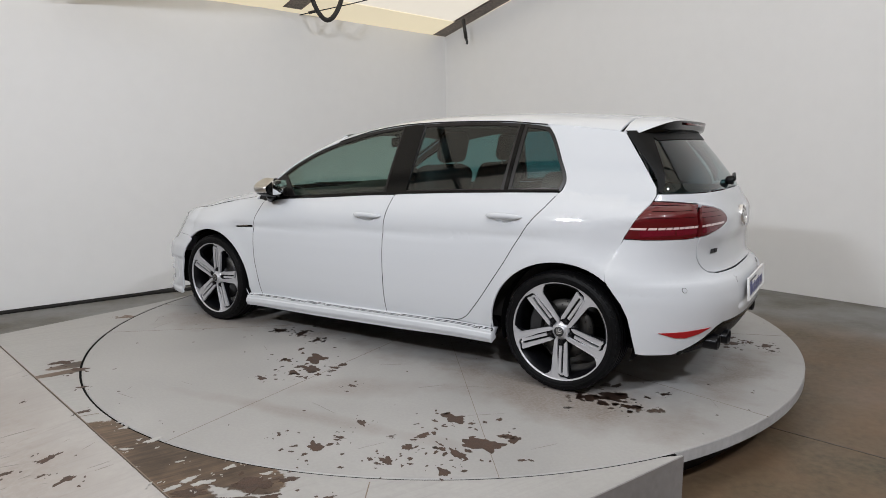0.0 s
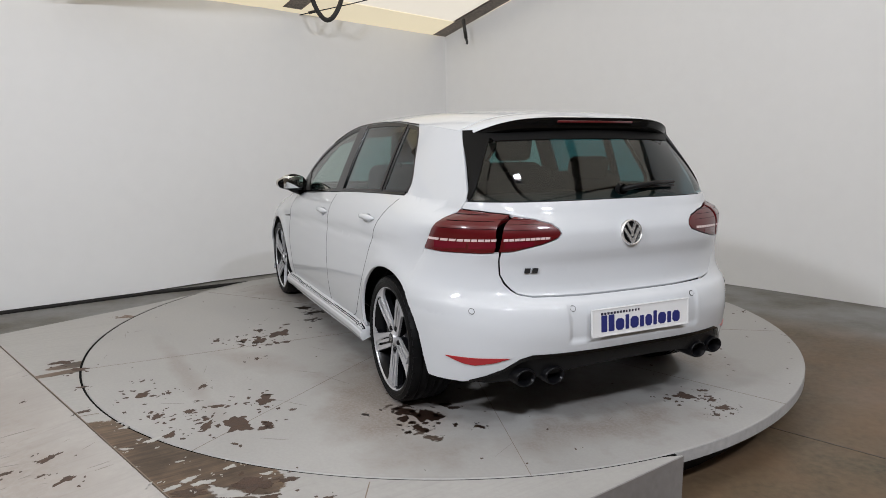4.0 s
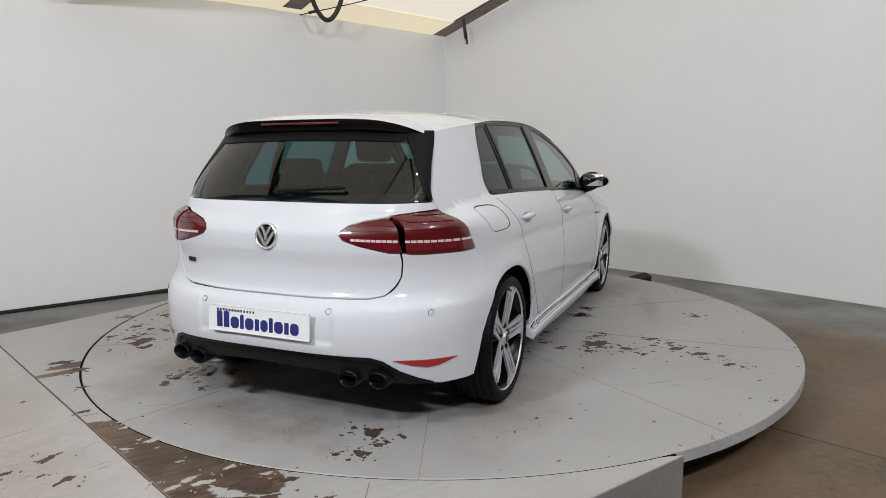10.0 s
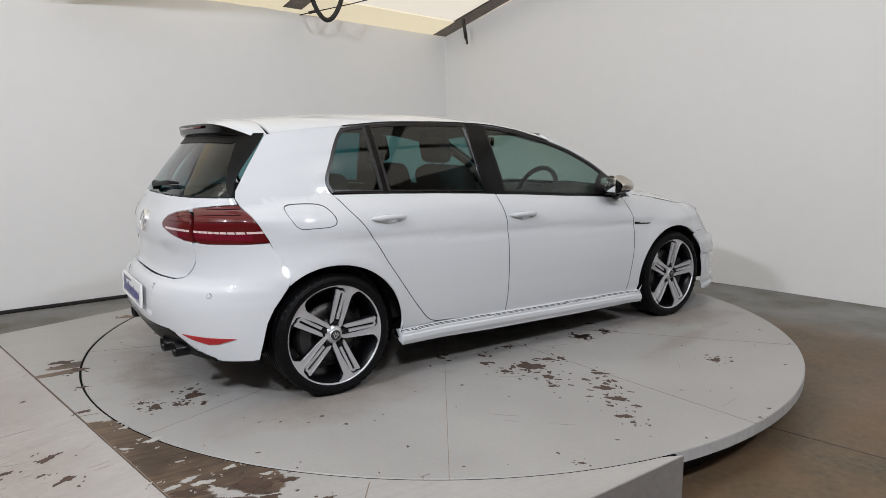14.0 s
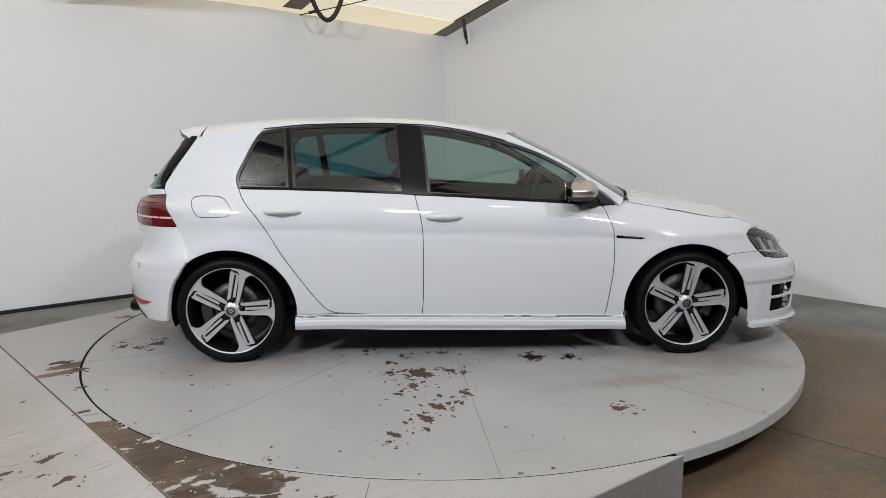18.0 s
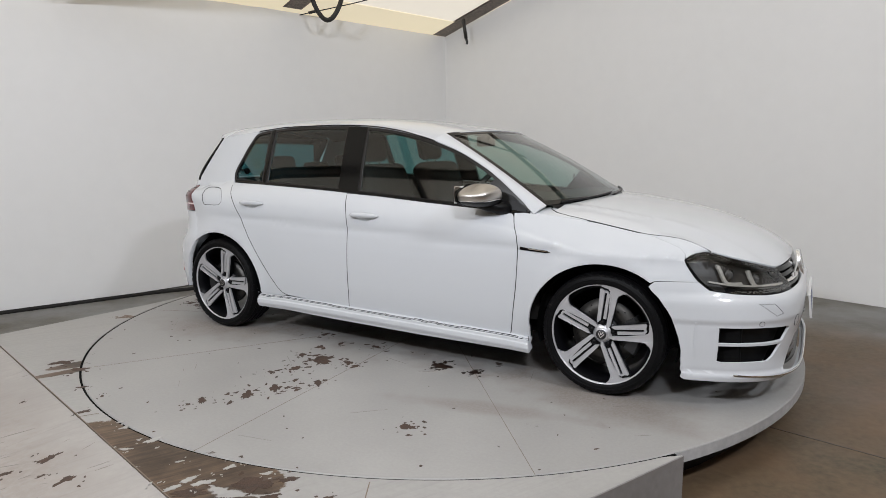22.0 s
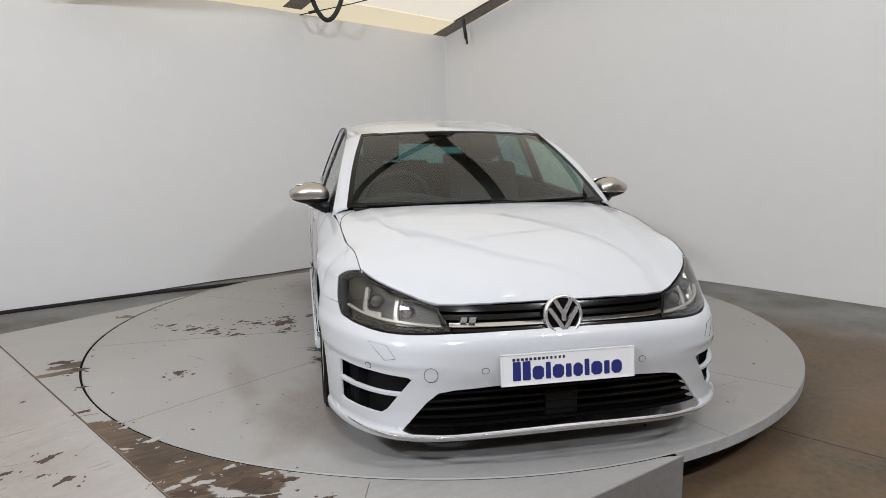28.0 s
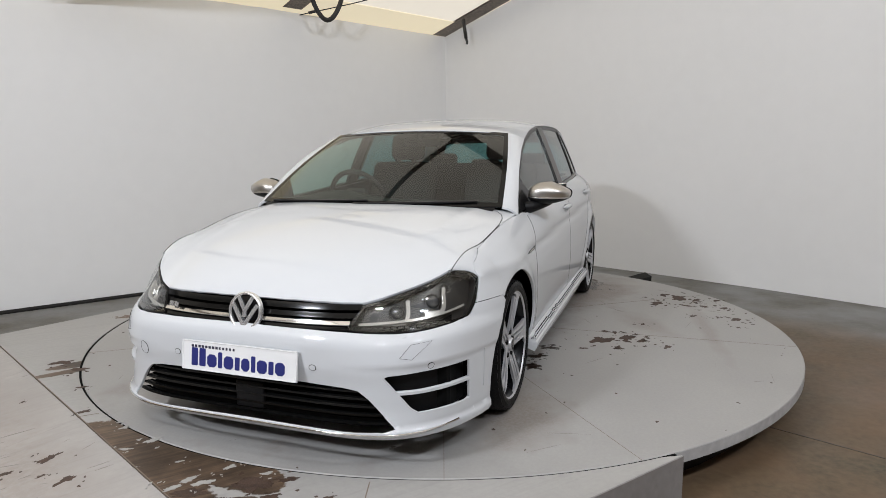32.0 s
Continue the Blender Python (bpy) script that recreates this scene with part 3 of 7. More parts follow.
# floor joints
for p, q in (((1.60, -1.28), (3.4, -3.02)), ((3.4, -3.02), (5.0, -4.5))):
    d = (Vector(q) - Vector(p)).normalized()
    n = Vector((-d.y, d.x)) * 0.004
    ob = mesh_part("floor_joint", prism([tuple(Vector(p) + n), tuple(Vector(p) - n), tuple(Vector(q) - n), tuple(Vector(q) + n)], -0.01, 0.0012), "wet", smooth=False)
    tagged(ob, "dark saw-cut joint in the concrete floor", "joint", kind="structure")
# ---- the hatchback's surfaces: x forward, y to its left, z up from the tyres' feet, origin between the axles ----
def knots(*pairs):
    """A smooth curve through a few knots that never overshoots them."""
    xs, ys = [a for a, b in pairs], [b for a, b in pairs]
    n = len(xs)
    h = [xs[i + 1] - xs[i] for i in range(n - 1)]
    d = [(ys[i + 1] - ys[i]) / h[i] for i in range(n - 1)]
    m = [d[0]] + [0.0] * (n - 2) + [d[-1]]
    for i in range(1, n - 1):
        if d[i - 1] * d[i] > 0:
            w1, w2 = 2 * h[i] + h[i - 1], h[i] + 2 * h[i - 1]
            m[i] = (w1 + w2) / (w1 / d[i - 1] + w2 / d[i])

    def f(x):
        if x <= xs[0]:
            return ys[0] + m[0] * (x - xs[0])
        if x >= xs[-1]:
            return ys[-1] + m[-1] * (x - xs[-1])
        i = 0
        while x > xs[i + 1]:
            i += 1
        t = (x - xs[i]) / h[i]
        a, b = t * t, t * t * t
        return (2 * b - 3 * a + 1) * ys[i] + (b - 2 * a + t) * h[i] * m[i] + (3 * a - 2 * b) * ys[i + 1] + (b - a) * h[i] * m[i + 1]
    return f


AXLE, ARCH_Z, WHEEL_Z = 1.315, 0.317, 0.306      # the arches sit a little over the wheels' middles
belt_z = knots((-1.8, 0.930), (-1.65, 0.948), (-1.45, 0.978), (-1.26, 0.995), (0.0, 0.932), (0.9, 0.880), (1.15, 0.858), (1.4, 0.816), (1.55, 0.785), (1.7, 0.745))
belt_y = knots((-1.8, 0.655), (-1.71, 0.678), (-1.26, 0.752), (-0.8, 0.788), (-0.26, 0.803), (0.5, 0.803), (0.9, 0.788), (1.15, 0.770), (1.4, 0.757), (1.53, 0.752), (1.72, 0.750))
wide = knots((-1.6, 0.884), (-1.3, 0.889), (-0.8, 0.884), (0.0, 0.882), (0.8, 0.884), (1.3, 0.889), (1.45, 0.888), (1.53, 0.887))
waist_z = knots((-1.8, 0.826), (-0.9, 0.789), (0.9, 0.728), (1.3, 0.708), (1.8, 0.670))
tuck = knots((0.12, -0.070), (0.18, -0.048), (0.24, -0.030), (0.32, -0.014), (0.42, -0.004), (0.52, 0.0), (0.62, -0.002), (0.70, -0.008), (0.80, -0.014))


def smooth(a, b, v):
    t = min(1.0, max(0.0, (v - a) / (b - a)))
    return t * t * (3 - 2 * t)


def flank_y(x, z):
    """Half the car's width between the corners."""
    zt, zb, ym, yb = waist_z(x), belt_z(x), wide(x), belt_y(x)
    crease = min(1.0, max(0.0, (1.45 - x) / 0.5), max(0.0, (x + 1.5) / 0.4))
    fade = 1 - 0.8 * smooth(1.30, 1.5, abs(x))

    def low(h):
        return ym + tuck(h + (0.773 - zt) * smooth(0.4, 0.7, h)) * fade
    yt = low(zt)
    inset = 0.0
    if x < -1.15:
        inset = 0.36 * (x + 1.15) ** 2 * smooth(0.48, 0.78, z) * (1 - smooth(zt, zb, z))
    if x > 1.25:
        inset = 0.45 * (x - 1.25) ** 2 * smooth(0.50, 0.70, z) * (1 - smooth(zt, zb, z))
    if z >= zb:
        d = z - zb
        return yb - 0.36 * d - 0.16 * d * d
    if z >= zt:
        u = (z - zt) / (zb - zt)
        slim = 0.55 + 0.30 * smooth(0.5, 1.2, x)
        y = yt - (yt - yb) * (slim * u ** (1.7 - 0.55 * smooth(0.5, 1.2, x)) + (1 - slim) * u ** 3)
    else:
        y = low(z)
    y -= 0.0055 * crease * math.exp(-((zt - z - 0.030) / 0.024) ** 2)
    for cx in (AXLE, -AXLE):
        r = math.hypot(x - cx, z - ARCH_Z)
        if 0.30 < r < 0.55 and z > 0.2:
            y += 0.010 * math.exp(-((r - 0.36) / 0.05) ** 2) * min(1, (z - 0.2) / 0.1)
    return y - inset


def side_y(x, z):
    """Half the car's width at (x, z), round the corners as well."""
    if x > FRONT_S:
        t = min(1.0, (x - FRONT_S) / (nose(z) - FRONT_S))
        return flank_y(FRONT_S, z) * max(0.0, 1 - t ** (1 / FRONT_P)) ** (1 / front_n(z))
    if x < -tail_s(z):
        xs = tail_s(z)
        t = min(1.0, (-x - xs) / max(0.01, tail(z) - xs))
        return flank_y(-xs, z) * max(0.0, 1 - t ** (1 / REAR_P)) ** (1 / rear_n(z))
    return flank_y(x, z)


FRONT_S, FRONT_P, REAR_P = 1.53, 0.62, 0.62
rear_n = knots((0.2, 3.3), (0.48, 3.1), (0.62, 3.0), (0.78, 3.3), (0.95, 3.3), (1.06, 2.8), (1.3, 2.5))
front_n = knots((0.1, 5.2), (0.28, 5.2), (0.38, 4.9), (0.48, 4.1), (0.62, 3.0), (0.75, 3.0))
nose = knots((0.10, 2.09), (0.14, 2.140), (0.175, 2.165), (0.21, 2.155), (0.25, 2.150), (0.33, 2.155), (0.42, 2.172), (0.49, 2.176), (0.53, 2.165), (0.555, 2.140), (0.60, 2.115), (0.65, 2.085), (0.69, 2.040), (0.75, 1.985), (0.80, 1.93))
tail = knots((0.16, 1.95), (0.22, 2.01), (0.30, 2.045), (0.38, 2.068), (0.46, 2.078), (0.52, 2.072), (0.565, 2.055), (0.595, 2.015), (0.63, 1.993), (0.72, 1.984), (0.80, 1.996), (0.845, 1.994), (0.93, 1.956), (0.985, 1.930), (1.1, 1.85), (1.2, 1.775), (1.30, 1.69))
tail_s = knots((0.15, 1.52), (0.6, 1.54), (0.795, 1.612), (0.957, 1.700), (1.0, 1.714), (1.272, 1.540), (1.35, 1.49))


def front_at(q, z):
    """The nose at height z; q runs from 0 in the middle to 1 at the wing."""
    ye, s = flank_y(FRONT_S, z), math.sin(q * math.pi / 2)
    return (FRONT_S + (nose(z) - FRONT_S) * max(0.0, 1 - abs(s) ** front_n(z)) ** FRONT_P, ye * s, z)


def rear_at(q, z):
    """The tail at height z; q runs from 0 in the middle to 1 at the side panel."""
    xs = tail_s(z)
    ye, s = flank_y(-xs, z), math.sin(q * math.pi / 2)
    return (-xs - (tail(z) - xs) * max(0.0, 1 - abs(s) ** rear_n(z)) ** REAR_P, ye * s, z)


def front_q(y, z):
    """The q of a point of the nose at y."""
    return math.asin(max(-1, min(1, y / flank_y(FRONT_S, z)))) * 2 / math.pi


def front_qx(x, z):
    """The q of a point of the nose's corner at x."""
    t = max(0.0, min(1.0, (x - FRONT_S) / (nose(z) - FRONT_S)))
    return math.asin(max(0.0, 1 - t ** (1 / FRONT_P)) ** (1 / front_n(z))) * 2 / math.pi


def rear_q(y, z):
    return math.asin(max(-1, min(1, y / flank_y(-tail_s(z), z)))) * 2 / math.pi


def rear_qx(x, z):
    xs = tail_s(z)
    t = max(0.0, min(1.0, (-x - xs) / (tail(z) - xs)))
    return math.asin(max(0.0, 1 - t ** (1 / REAR_P)) ** (1 / rear_n(z))) * 2 / math.pi


hood_c = knots((0.95, 0.938), (1.15, 0.926), (1.25, 0.914), (1.4, 0.893), (1.55, 0.866), (1.75, 0.818), (1.9, 0.767), (2.0, 0.714), (2.06, 0.670), (2.09, 0.638), (2.12, 0.58))
hood_e = knots((0.95, 0.775), (1.15, 0.770), (1.4, 0.757), (1.6, 0.735), (1.8, 0.66), (1.95, 0.59), (2.05, 0.54))
hood_ez = knots((0.95, 0.874), (1.15, 0.858), (1.4, 0.816), (1.55, 0.785), (1.7, 0.747), (1.9, 0.686), (2.05, 0.62))


edge_z = knots((0.0, 0.640), (0.27, 0.640), (0.38, 0.6385), (0.46, 0.638), (0.52, 0.653), (0.57, 0.670), (0.62, 0.687), (0.66, 0.702), (0.69, 0.717), (0.712, 0.731), (0.76, 0.75))


def edge_x(y):
    """Where the bonnet's front edge lies on the nose."""
    y = min(abs(y), 0.712)
    z = edge_z(y)
    return front_at(front_q(y, z), z)[0]


def hood_raw(x, y):
    e, c = hood_ez(x), hood_c(x)
    u = min(1.25, abs(y) / hood_e(x))
    z = c - (c - e) * (0.45 * u ** 2 + 0.55 * u ** 5)
    f = max(0.0, min(1.0, (1.95 - x) / 0.4))
    line = 0.60 - 0.10 * (x - 1.0)
    return z + 0.004 * f * max(0.0, 1 - abs(abs(y) - line) / 0.05)


def hood_at(x, y):
    """The bonnet: a crowned sheet with two soft creases that comes down to its edge over the grille."""
    xe = edge_x(y)
    fix = edge_z(min(abs(y), 0.712)) - hood_raw(xe, y)
    return (x, y, hood_raw(x, y) + fix * smooth(xe - 0.32, xe, x))


roof_c = knots((-1.80, 1.345), (-1.7, 1.360), (-1.36, 1.394), (-1.0, 1.414), (-0.6, 1.418), (-0.2, 1.401), (0.0, 1.380), (0.2, 1.352), (0.36, 1.325), (0.48, 1.294))


def roof_edge(x):
    """Where the roof meets the side: y and z at its gutter."""
    z = roof_rail(x)
    return side_y(x, z), z


roof_rail = knots((-1.75, 1.252), (-1.52, 1.288), (-1.3, 1.315), (-1.10, 1.333), (-0.85, 1.353), (-0.52, 1.357), (-0.25, 1.349), (0.01, 1.317), (0.14, 1.287), (0.27, 1.253), (0.40, 1.210), (0.5, 1.17))


def roof_at(x, v):
    """The roof; v from 0 in the middle to 1 at the gutter."""
    ye, ze = roof_edge(x)
    c = roof_c(x)
    u = abs(v)
    return (x, ye * v, c - (c - ze) * (0.45 * u ** 2 + 0.55 * u ** 5))


screen_x0, screen_x1 = 1.13, 0.375


def screen_at(u, w):
    """The windscreen: u across (-1 to 1), w from the scuttle (0) to the roof (1)."""
    y = u * (0.715 - 0.145 * w + 0.010 * math.sin(w * math.pi))
    xc = screen_x0 + (screen_x1 - screen_x0) * w
    zc = 0.918 + (1.318 - 0.918) * w + 0.016 * math.sin(w * math.pi)
    k = 0.165 - 0.080 * w
    return (xc - k * abs(u) ** 2.2, y, zc - 0.004 * u * u - 0.018 * w * abs(u) ** 2)
# ---- end of surfaces ----


# ---- panels cut from the surfaces ----
def dense(loop, sa, sb):
    """Add points along a loop so that no step is longer than (sa, sb)."""
    out = []
    for (a0, b0), (a1, b1) in zip(loop, loop[1:] + loop[:1]):
        n = max(1, int(math.ceil(max(abs(a1 - a0) / sa, abs(b1 - b0) / sb))))
        out += [(a0 + (a1 - a0) * k / n, b0 + (b1 - b0) * k / n) for k in range(n)]
    return out


def curved(points, n=5, closed=False):
    """A smooth line through the points."""
    p = list(points)
    out = []
    m = len(p)
    for i in range(m if closed else m - 1):
        p0, p1, p2, p3 = (p[(i + k) % m] if closed else p[min(max(i + k, 0), m - 1)] for k in (-1, 0, 1, 2))
        for k in range(n):
            t = k / n
            out.append(tuple(0.5 * (2 * b + (c - a) * t + (2 * a - 5 * b + 4 * c - d) * t * t + (3 * b - a - 3 * c + d) * t ** 3) for a, b, c, d in zip(p0, p1, p2, p3)))
    if not closed:
        out.append(tuple(p[-1]))
    return out


def inset_loop(loop, d, sa=1.0):
    """Shrink a loop by d; sa metres are one unit of its first axis."""
    pts = [(a * sa, b) for a, b in loop]
    area = sum(x0 * y1 - x1 * y0 for (x0, y0), (x1, y1) in zip(pts, pts[1:] + pts[:1]))
    sgn = 1 if area > 0 else -1
    out = []
    for i, (x, y) in enumerate(pts):
        e0, e1 = Vector((x - pts[i - 1][0], y - pts[i - 1][1])), Vector((pts[(i + 1) % len(pts)][0] - x, pts[(i + 1) % len(pts)][1] - y))
        if e0.length < 1e-9 or e1.length < 1e-9:
            out.append((x / sa, y))
            continue
        n0, n1 = Vector((-e0.y, e0.x)).normalized(), Vector((-e1.y, e1.x)).normalized()
        n = n0 + n1
        k = d * sgn / max(0.5, n.length_squared / 2) if n.length > 1e-6 else 0
        out.append(((x + n.x * k) / sa, y + n.y * k))
    return out


def normal_of(at, a, b, ha=1e-3, hb=1e-3):
    u = Vector(at(a + ha, b)) - Vector(at(a - ha, b))
    v = Vector(at(a, b + hb)) - Vector(at(a, b - hb))
    n = u.cross(v)
    if n.length < 1e-12:
        return Vector((0, 0, 1))
    n.normalize()
    p = Vector(at(a, b))
    mid = Vector((p.x * 0.55, 0, 0.62))
    return n if n.dot(p - mid) > 0 else -n


def lifted(at, d):
    """The same surface d metres further out."""
    def f(a, b):
        return tuple(Vector(at(a, b)) + normal_of(at, a, b) * d)
    return f


def flipped(at):
    def f(a, b):
        x, y, z = at(a, b)
        return (x, -y, z)
    return f


def side_l(x, z):
    return (x, side_y(x, z), z)


side_r = flipped(side_l)


def panel(sheets, name, mat, parent, label="", thick=0.014):
    """One mesh from sheets of (loops, surface, step along a, step along b): skin with the surface's own normals, and a turned-in rim."""
    verts, faces, normals = [], [], []
    for loops, at, sa, sb in sheets:
        bm = bmesh.new()
        edges = []
        for loop in loops:
            vs = [bm.verts.new((a, b, 0)) for a, b in dense(loop, sa, sb)]
            edges += [bm.edges.new((p, q)) for p, q in zip(vs, vs[1:] + vs[:1])]
        bmesh.ops.triangle_fill(bm, use_beauty=True, use_dissolve=False, edges=edges, normal=(0, 0, 1))
        for axis, step in ((0, sa), (1, sb)):
            lo, hi = min(v.co[axis] for v in bm.verts), max(v.co[axis] for v in bm.verts)
            for k in range(math.floor(lo / step) + 1, math.ceil(hi / step)):
                co, no = [0, 0, 0], [0, 0, 0]
                co[axis], no[axis] = k * step, 1
                bmesh.ops.bisect_plane(bm, geom=bm.verts[:] + bm.edges[:] + bm.faces[:], dist=1e-5, plane_co=co, plane_no=no)
        bmesh.ops.remove_doubles(bm, verts=bm.verts, dist=2e-5)
        bm.verts.index_update()
        pos, nor = [], []
        for v in bm.verts:
            pos.append(Vector(at(v.co.x, v.co.y)))
            nor.append(normal_of(at, v.co.x, v.co.y))
        base = len(verts)
        verts += pos
        for f in bm.faces:
            ids = [v.index for v in f.verts]
            g = (pos[ids[1]] - pos[ids[0]]).cross(pos[ids[2]] - pos[ids[0]])
            if len(ids) > 3:
                g += (pos[ids[2]] - pos[ids[0]]).cross(pos[ids[3]] - pos[ids[0]])
            if g.dot(nor[ids[0]]) < 0:
                ids.reverse()
            faces.append([base + i for i in ids])
            normals += [nor[i] for i in ids]
        for e in bm.edges:
            if len(e.link_faces) != 1:
                continue
            i, j = e.verts[0].index, e.verts[1].index
            f = e.link_faces[0]
            mid = sum((pos[v.index] for v in f.verts), Vector()) / len(f.verts)
            out = (pos[j] - pos[i]).cross(nor[i])
            if out.length < 1e-9:
                continue
            out.normalize()
            if out.dot((pos[i] + pos[j]) / 2 - mid) < 0:
                out = -out
            k = len(verts)
            verts += [pos[i], pos[j], pos[j] - nor[j] * thick, pos[i] - nor[i] * thick]
            ids = [k, k + 1, k + 2, k + 3]
            g = (verts[k + 1] - verts[k]).cross(verts[k + 2] - verts[k])
            tops = [(nor[i] * 0.7 + out * 0.7).normalized(), (nor[j] * 0.7 + out * 0.7).normalized(), out, out]
            if g.dot(out) < 0:
                ids, tops = ids[::-1], tops[::-1]
            faces.append(ids)
            normals += tops
        bm.free()
    me = bpy.data.meshes.new(name)
    me.from_pydata([tuple(v) for v in verts], [], faces)
    for p in me.polygons:
        p.use_smooth = True
    me.normals_split_custom_set([tuple(n) for n in normals])
    me.materials.append(MAT[mat])
    ob = new(name, me)
    ob.parent = parent
    return tagged(ob, label)


def band(path, w, sa=1.0):
    """The outline of a stripe of width w along a path."""
    pts = [Vector((a * sa, b)) for a, b in path]
    left, right = [], []
    for i, p in enumerate(pts):
        t = (pts[min(i + 1, len(pts) - 1)] - pts[max(i - 1, 0)]).normalized()
        n = Vector((-t.y, t.x)) * w / 2
        left.append(((p + n).x / sa, (p + n).y))
        right.append(((p - n).x / sa, (p - n).y))
    return left + right[::-1]


QS = 1.25      # about one metre and a quarter from the middle of nose or tail to the flank


def fq(points):
    """Nose outline from (y, z)."""
    return [(front_q(y, z), z) for y, z in points]


def rq(points):
    return [(rear_q(y, z), z) for y, z in points]


def both(points):
    """A half outline (from the middle line, y >= 0, back to it) and its mirror image."""
    return list(points) + [(-y, z) for y, z in reversed(points) if abs(y) > 1e-6]


def mirror_loop(loop):
    return [(-a, b) for a, b in loop]


GAP = 0.0022
car = thing("hatchback_car", "white five-door hatchback with black spoiler on the turntable", "car")

# ---- flank outlines in x and z ----
door_front = curved([(0.822, 0.876), (0.842, 0.812), (0.864, 0.758), (0.873, 0.678), (0.873, 0.581), (0.867, 0.484), (0.854, 0.385), (0.842, 0.290), (0.832, 0.243)], 3)
pillar_b = curved([(-0.262, 0.945), (-0.252, 0.904), (-0.232, 0.828), (-0.220, 0.734), (-0.219, 0.622), (-0.220, 0.492), (-0.222, 0.360), (-0.230, 0.265)], 3)
door_rear = curved([(-1.260, 0.990), (-1.214, 0.920), (-1.141, 0.834), (-1.063, 0.715), (-1.019, 0.640), (-0.928, 0.506), (-0.868, 0.421), (-0.822, 0.362), (-0.786, 0.320), (-0.750, 0.295), (-0.711, 0.284)], 3)
belt_line = [(-1.252, 0.991), (-0.995, 0.984), (-0.672, 0.972), (-0.349, 0.956), (-0.028, 0.936), (0.292, 0.913), (0.611, 0.893), (0.820, 0.876)]


def arch(cx, a0, a1, n, r=0.352, lift=0.0):
    return [(cx + r * 1.062 * math.cos(radians(a0 + (a1 - a0) * k / n)), ARCH_Z - 0.008 + lift + (r - 0.005) * math.sin(radians(a0 + (a1 - a0) * k / n))) for k in range(n + 1)]


def belt_part(x0, x1):
    return [p for p in belt_line if x0 < p[0] < x1]


def on_line(line, x):
    for (a, b), (c, d) in zip(line, line[1:]):
        if min(a, c) <= x <= max(a, c):
            return b + (d - b) * (x - a) / (c - a)
    return line[-1][1]


SILL_TOP = [(-0.945, 0.272), (-0.711, 0.280), (-0.230, 0.270), (0.832, 0.246), (0.945, 0.232)]


front_door_loop = [(-0.258, 0.948)] + belt_part(-0.25, 0.81) + [(0.815, 0.874)] + door_front[1:] + [(0.4, 0.250), (0.0, 0.259)] + pillar_b[::-1]
rear_door_loop = [(-1.256, 0.990)] + belt_part(-1.25, -0.27) + [(-0.266, 0.950)] + pillar_b[1:] + [(-0.5, 0.272)] + door_rear[::-1]
fender_loop = door_front[::-1] + [(0.87, 0.880), (0.95, 0.874), (1.05, 0.868), (1.15, 0.857), (1.28, 0.838), (1.4, 0.815), (1.53, 0.789), (1.60, 0.768), (1.650, 0.748), (1.676, 0.722), (1.679, 0.706), (1.678, 0.695), (1.687, 0.674), (1.706, 0.647), (1.731, 0.615), (1.743, 0.6010), (1.62, 0.5995), (1.56, 0.5965)] + arch(AXLE, 53, 180, 26) + [(0.945, 0.29), (0.943, 0.232)]
quarter_loop = door_rear + [(-0.80, 0.2775), (-0.943, 0.274), (-0.944, 0.30)] + arch(-AXLE, 0, 128, 26) + [(-1.5415, 0.612), (-1.5645, 0.675), (-1.600, 0.768), (-1.610, 0.795), (-1.655, 0.875), (-1.697, 0.952), (-1.712, 0.985), (-1.707, 1.02), (-1.636, 1.13), (-1.543, 1.265), (-1.528, 1.286)]
quarter_loop += [(-1.40, 1.3025), (-1.3, 1.313), (-1.2, 1.322), (-1.140, 1.325)] + curved([(-1.141, 1.317), (-1.172, 1.282), (-1.207, 1.221), (-1.245, 1.140), (-1.272, 1.085), (-1.281, 1.042), (-1.270, 1.004)], 3)
fuel_loop = curved([(-1.520, 0.930), (-1.500, 0.951), (-1.42, 0.955), (-1.346, 0.947), (-1.305, 0.915), (-1.285, 0.870), (-1.31, 0.843), (-1.40, 0.838), (-1.470, 0.842), (-1.505, 0.885)], 4, True)
SKIRT_TOP = [(-1.2, 0.271), (-0.711, 0.279), (-0.230, 0.270), (0.832, 0.2480), (1.2, 0.227)]

# ---- flank panels ----
sides = ((side_l, 1), (side_r, -1))


def cup_loop(cx, cz):
    return [(cx + 0.062 * math.cos(k * math.pi / 10), cz + 0.025 * math.sin(k * math.pi / 10)) for k in range(20)]


def cup_at(at, cx, cz):
    """A shallow bowl in the door behind the pull."""
    def f(x, z):
        r = math.hypot((x - cx) / 0.062, (z - cz) / 0.025)
        return tuple(Vector(at(x, z)) - normal_of(at, x, z) * 0.028 * max(0.0, 1 - r ** 3))
    return f


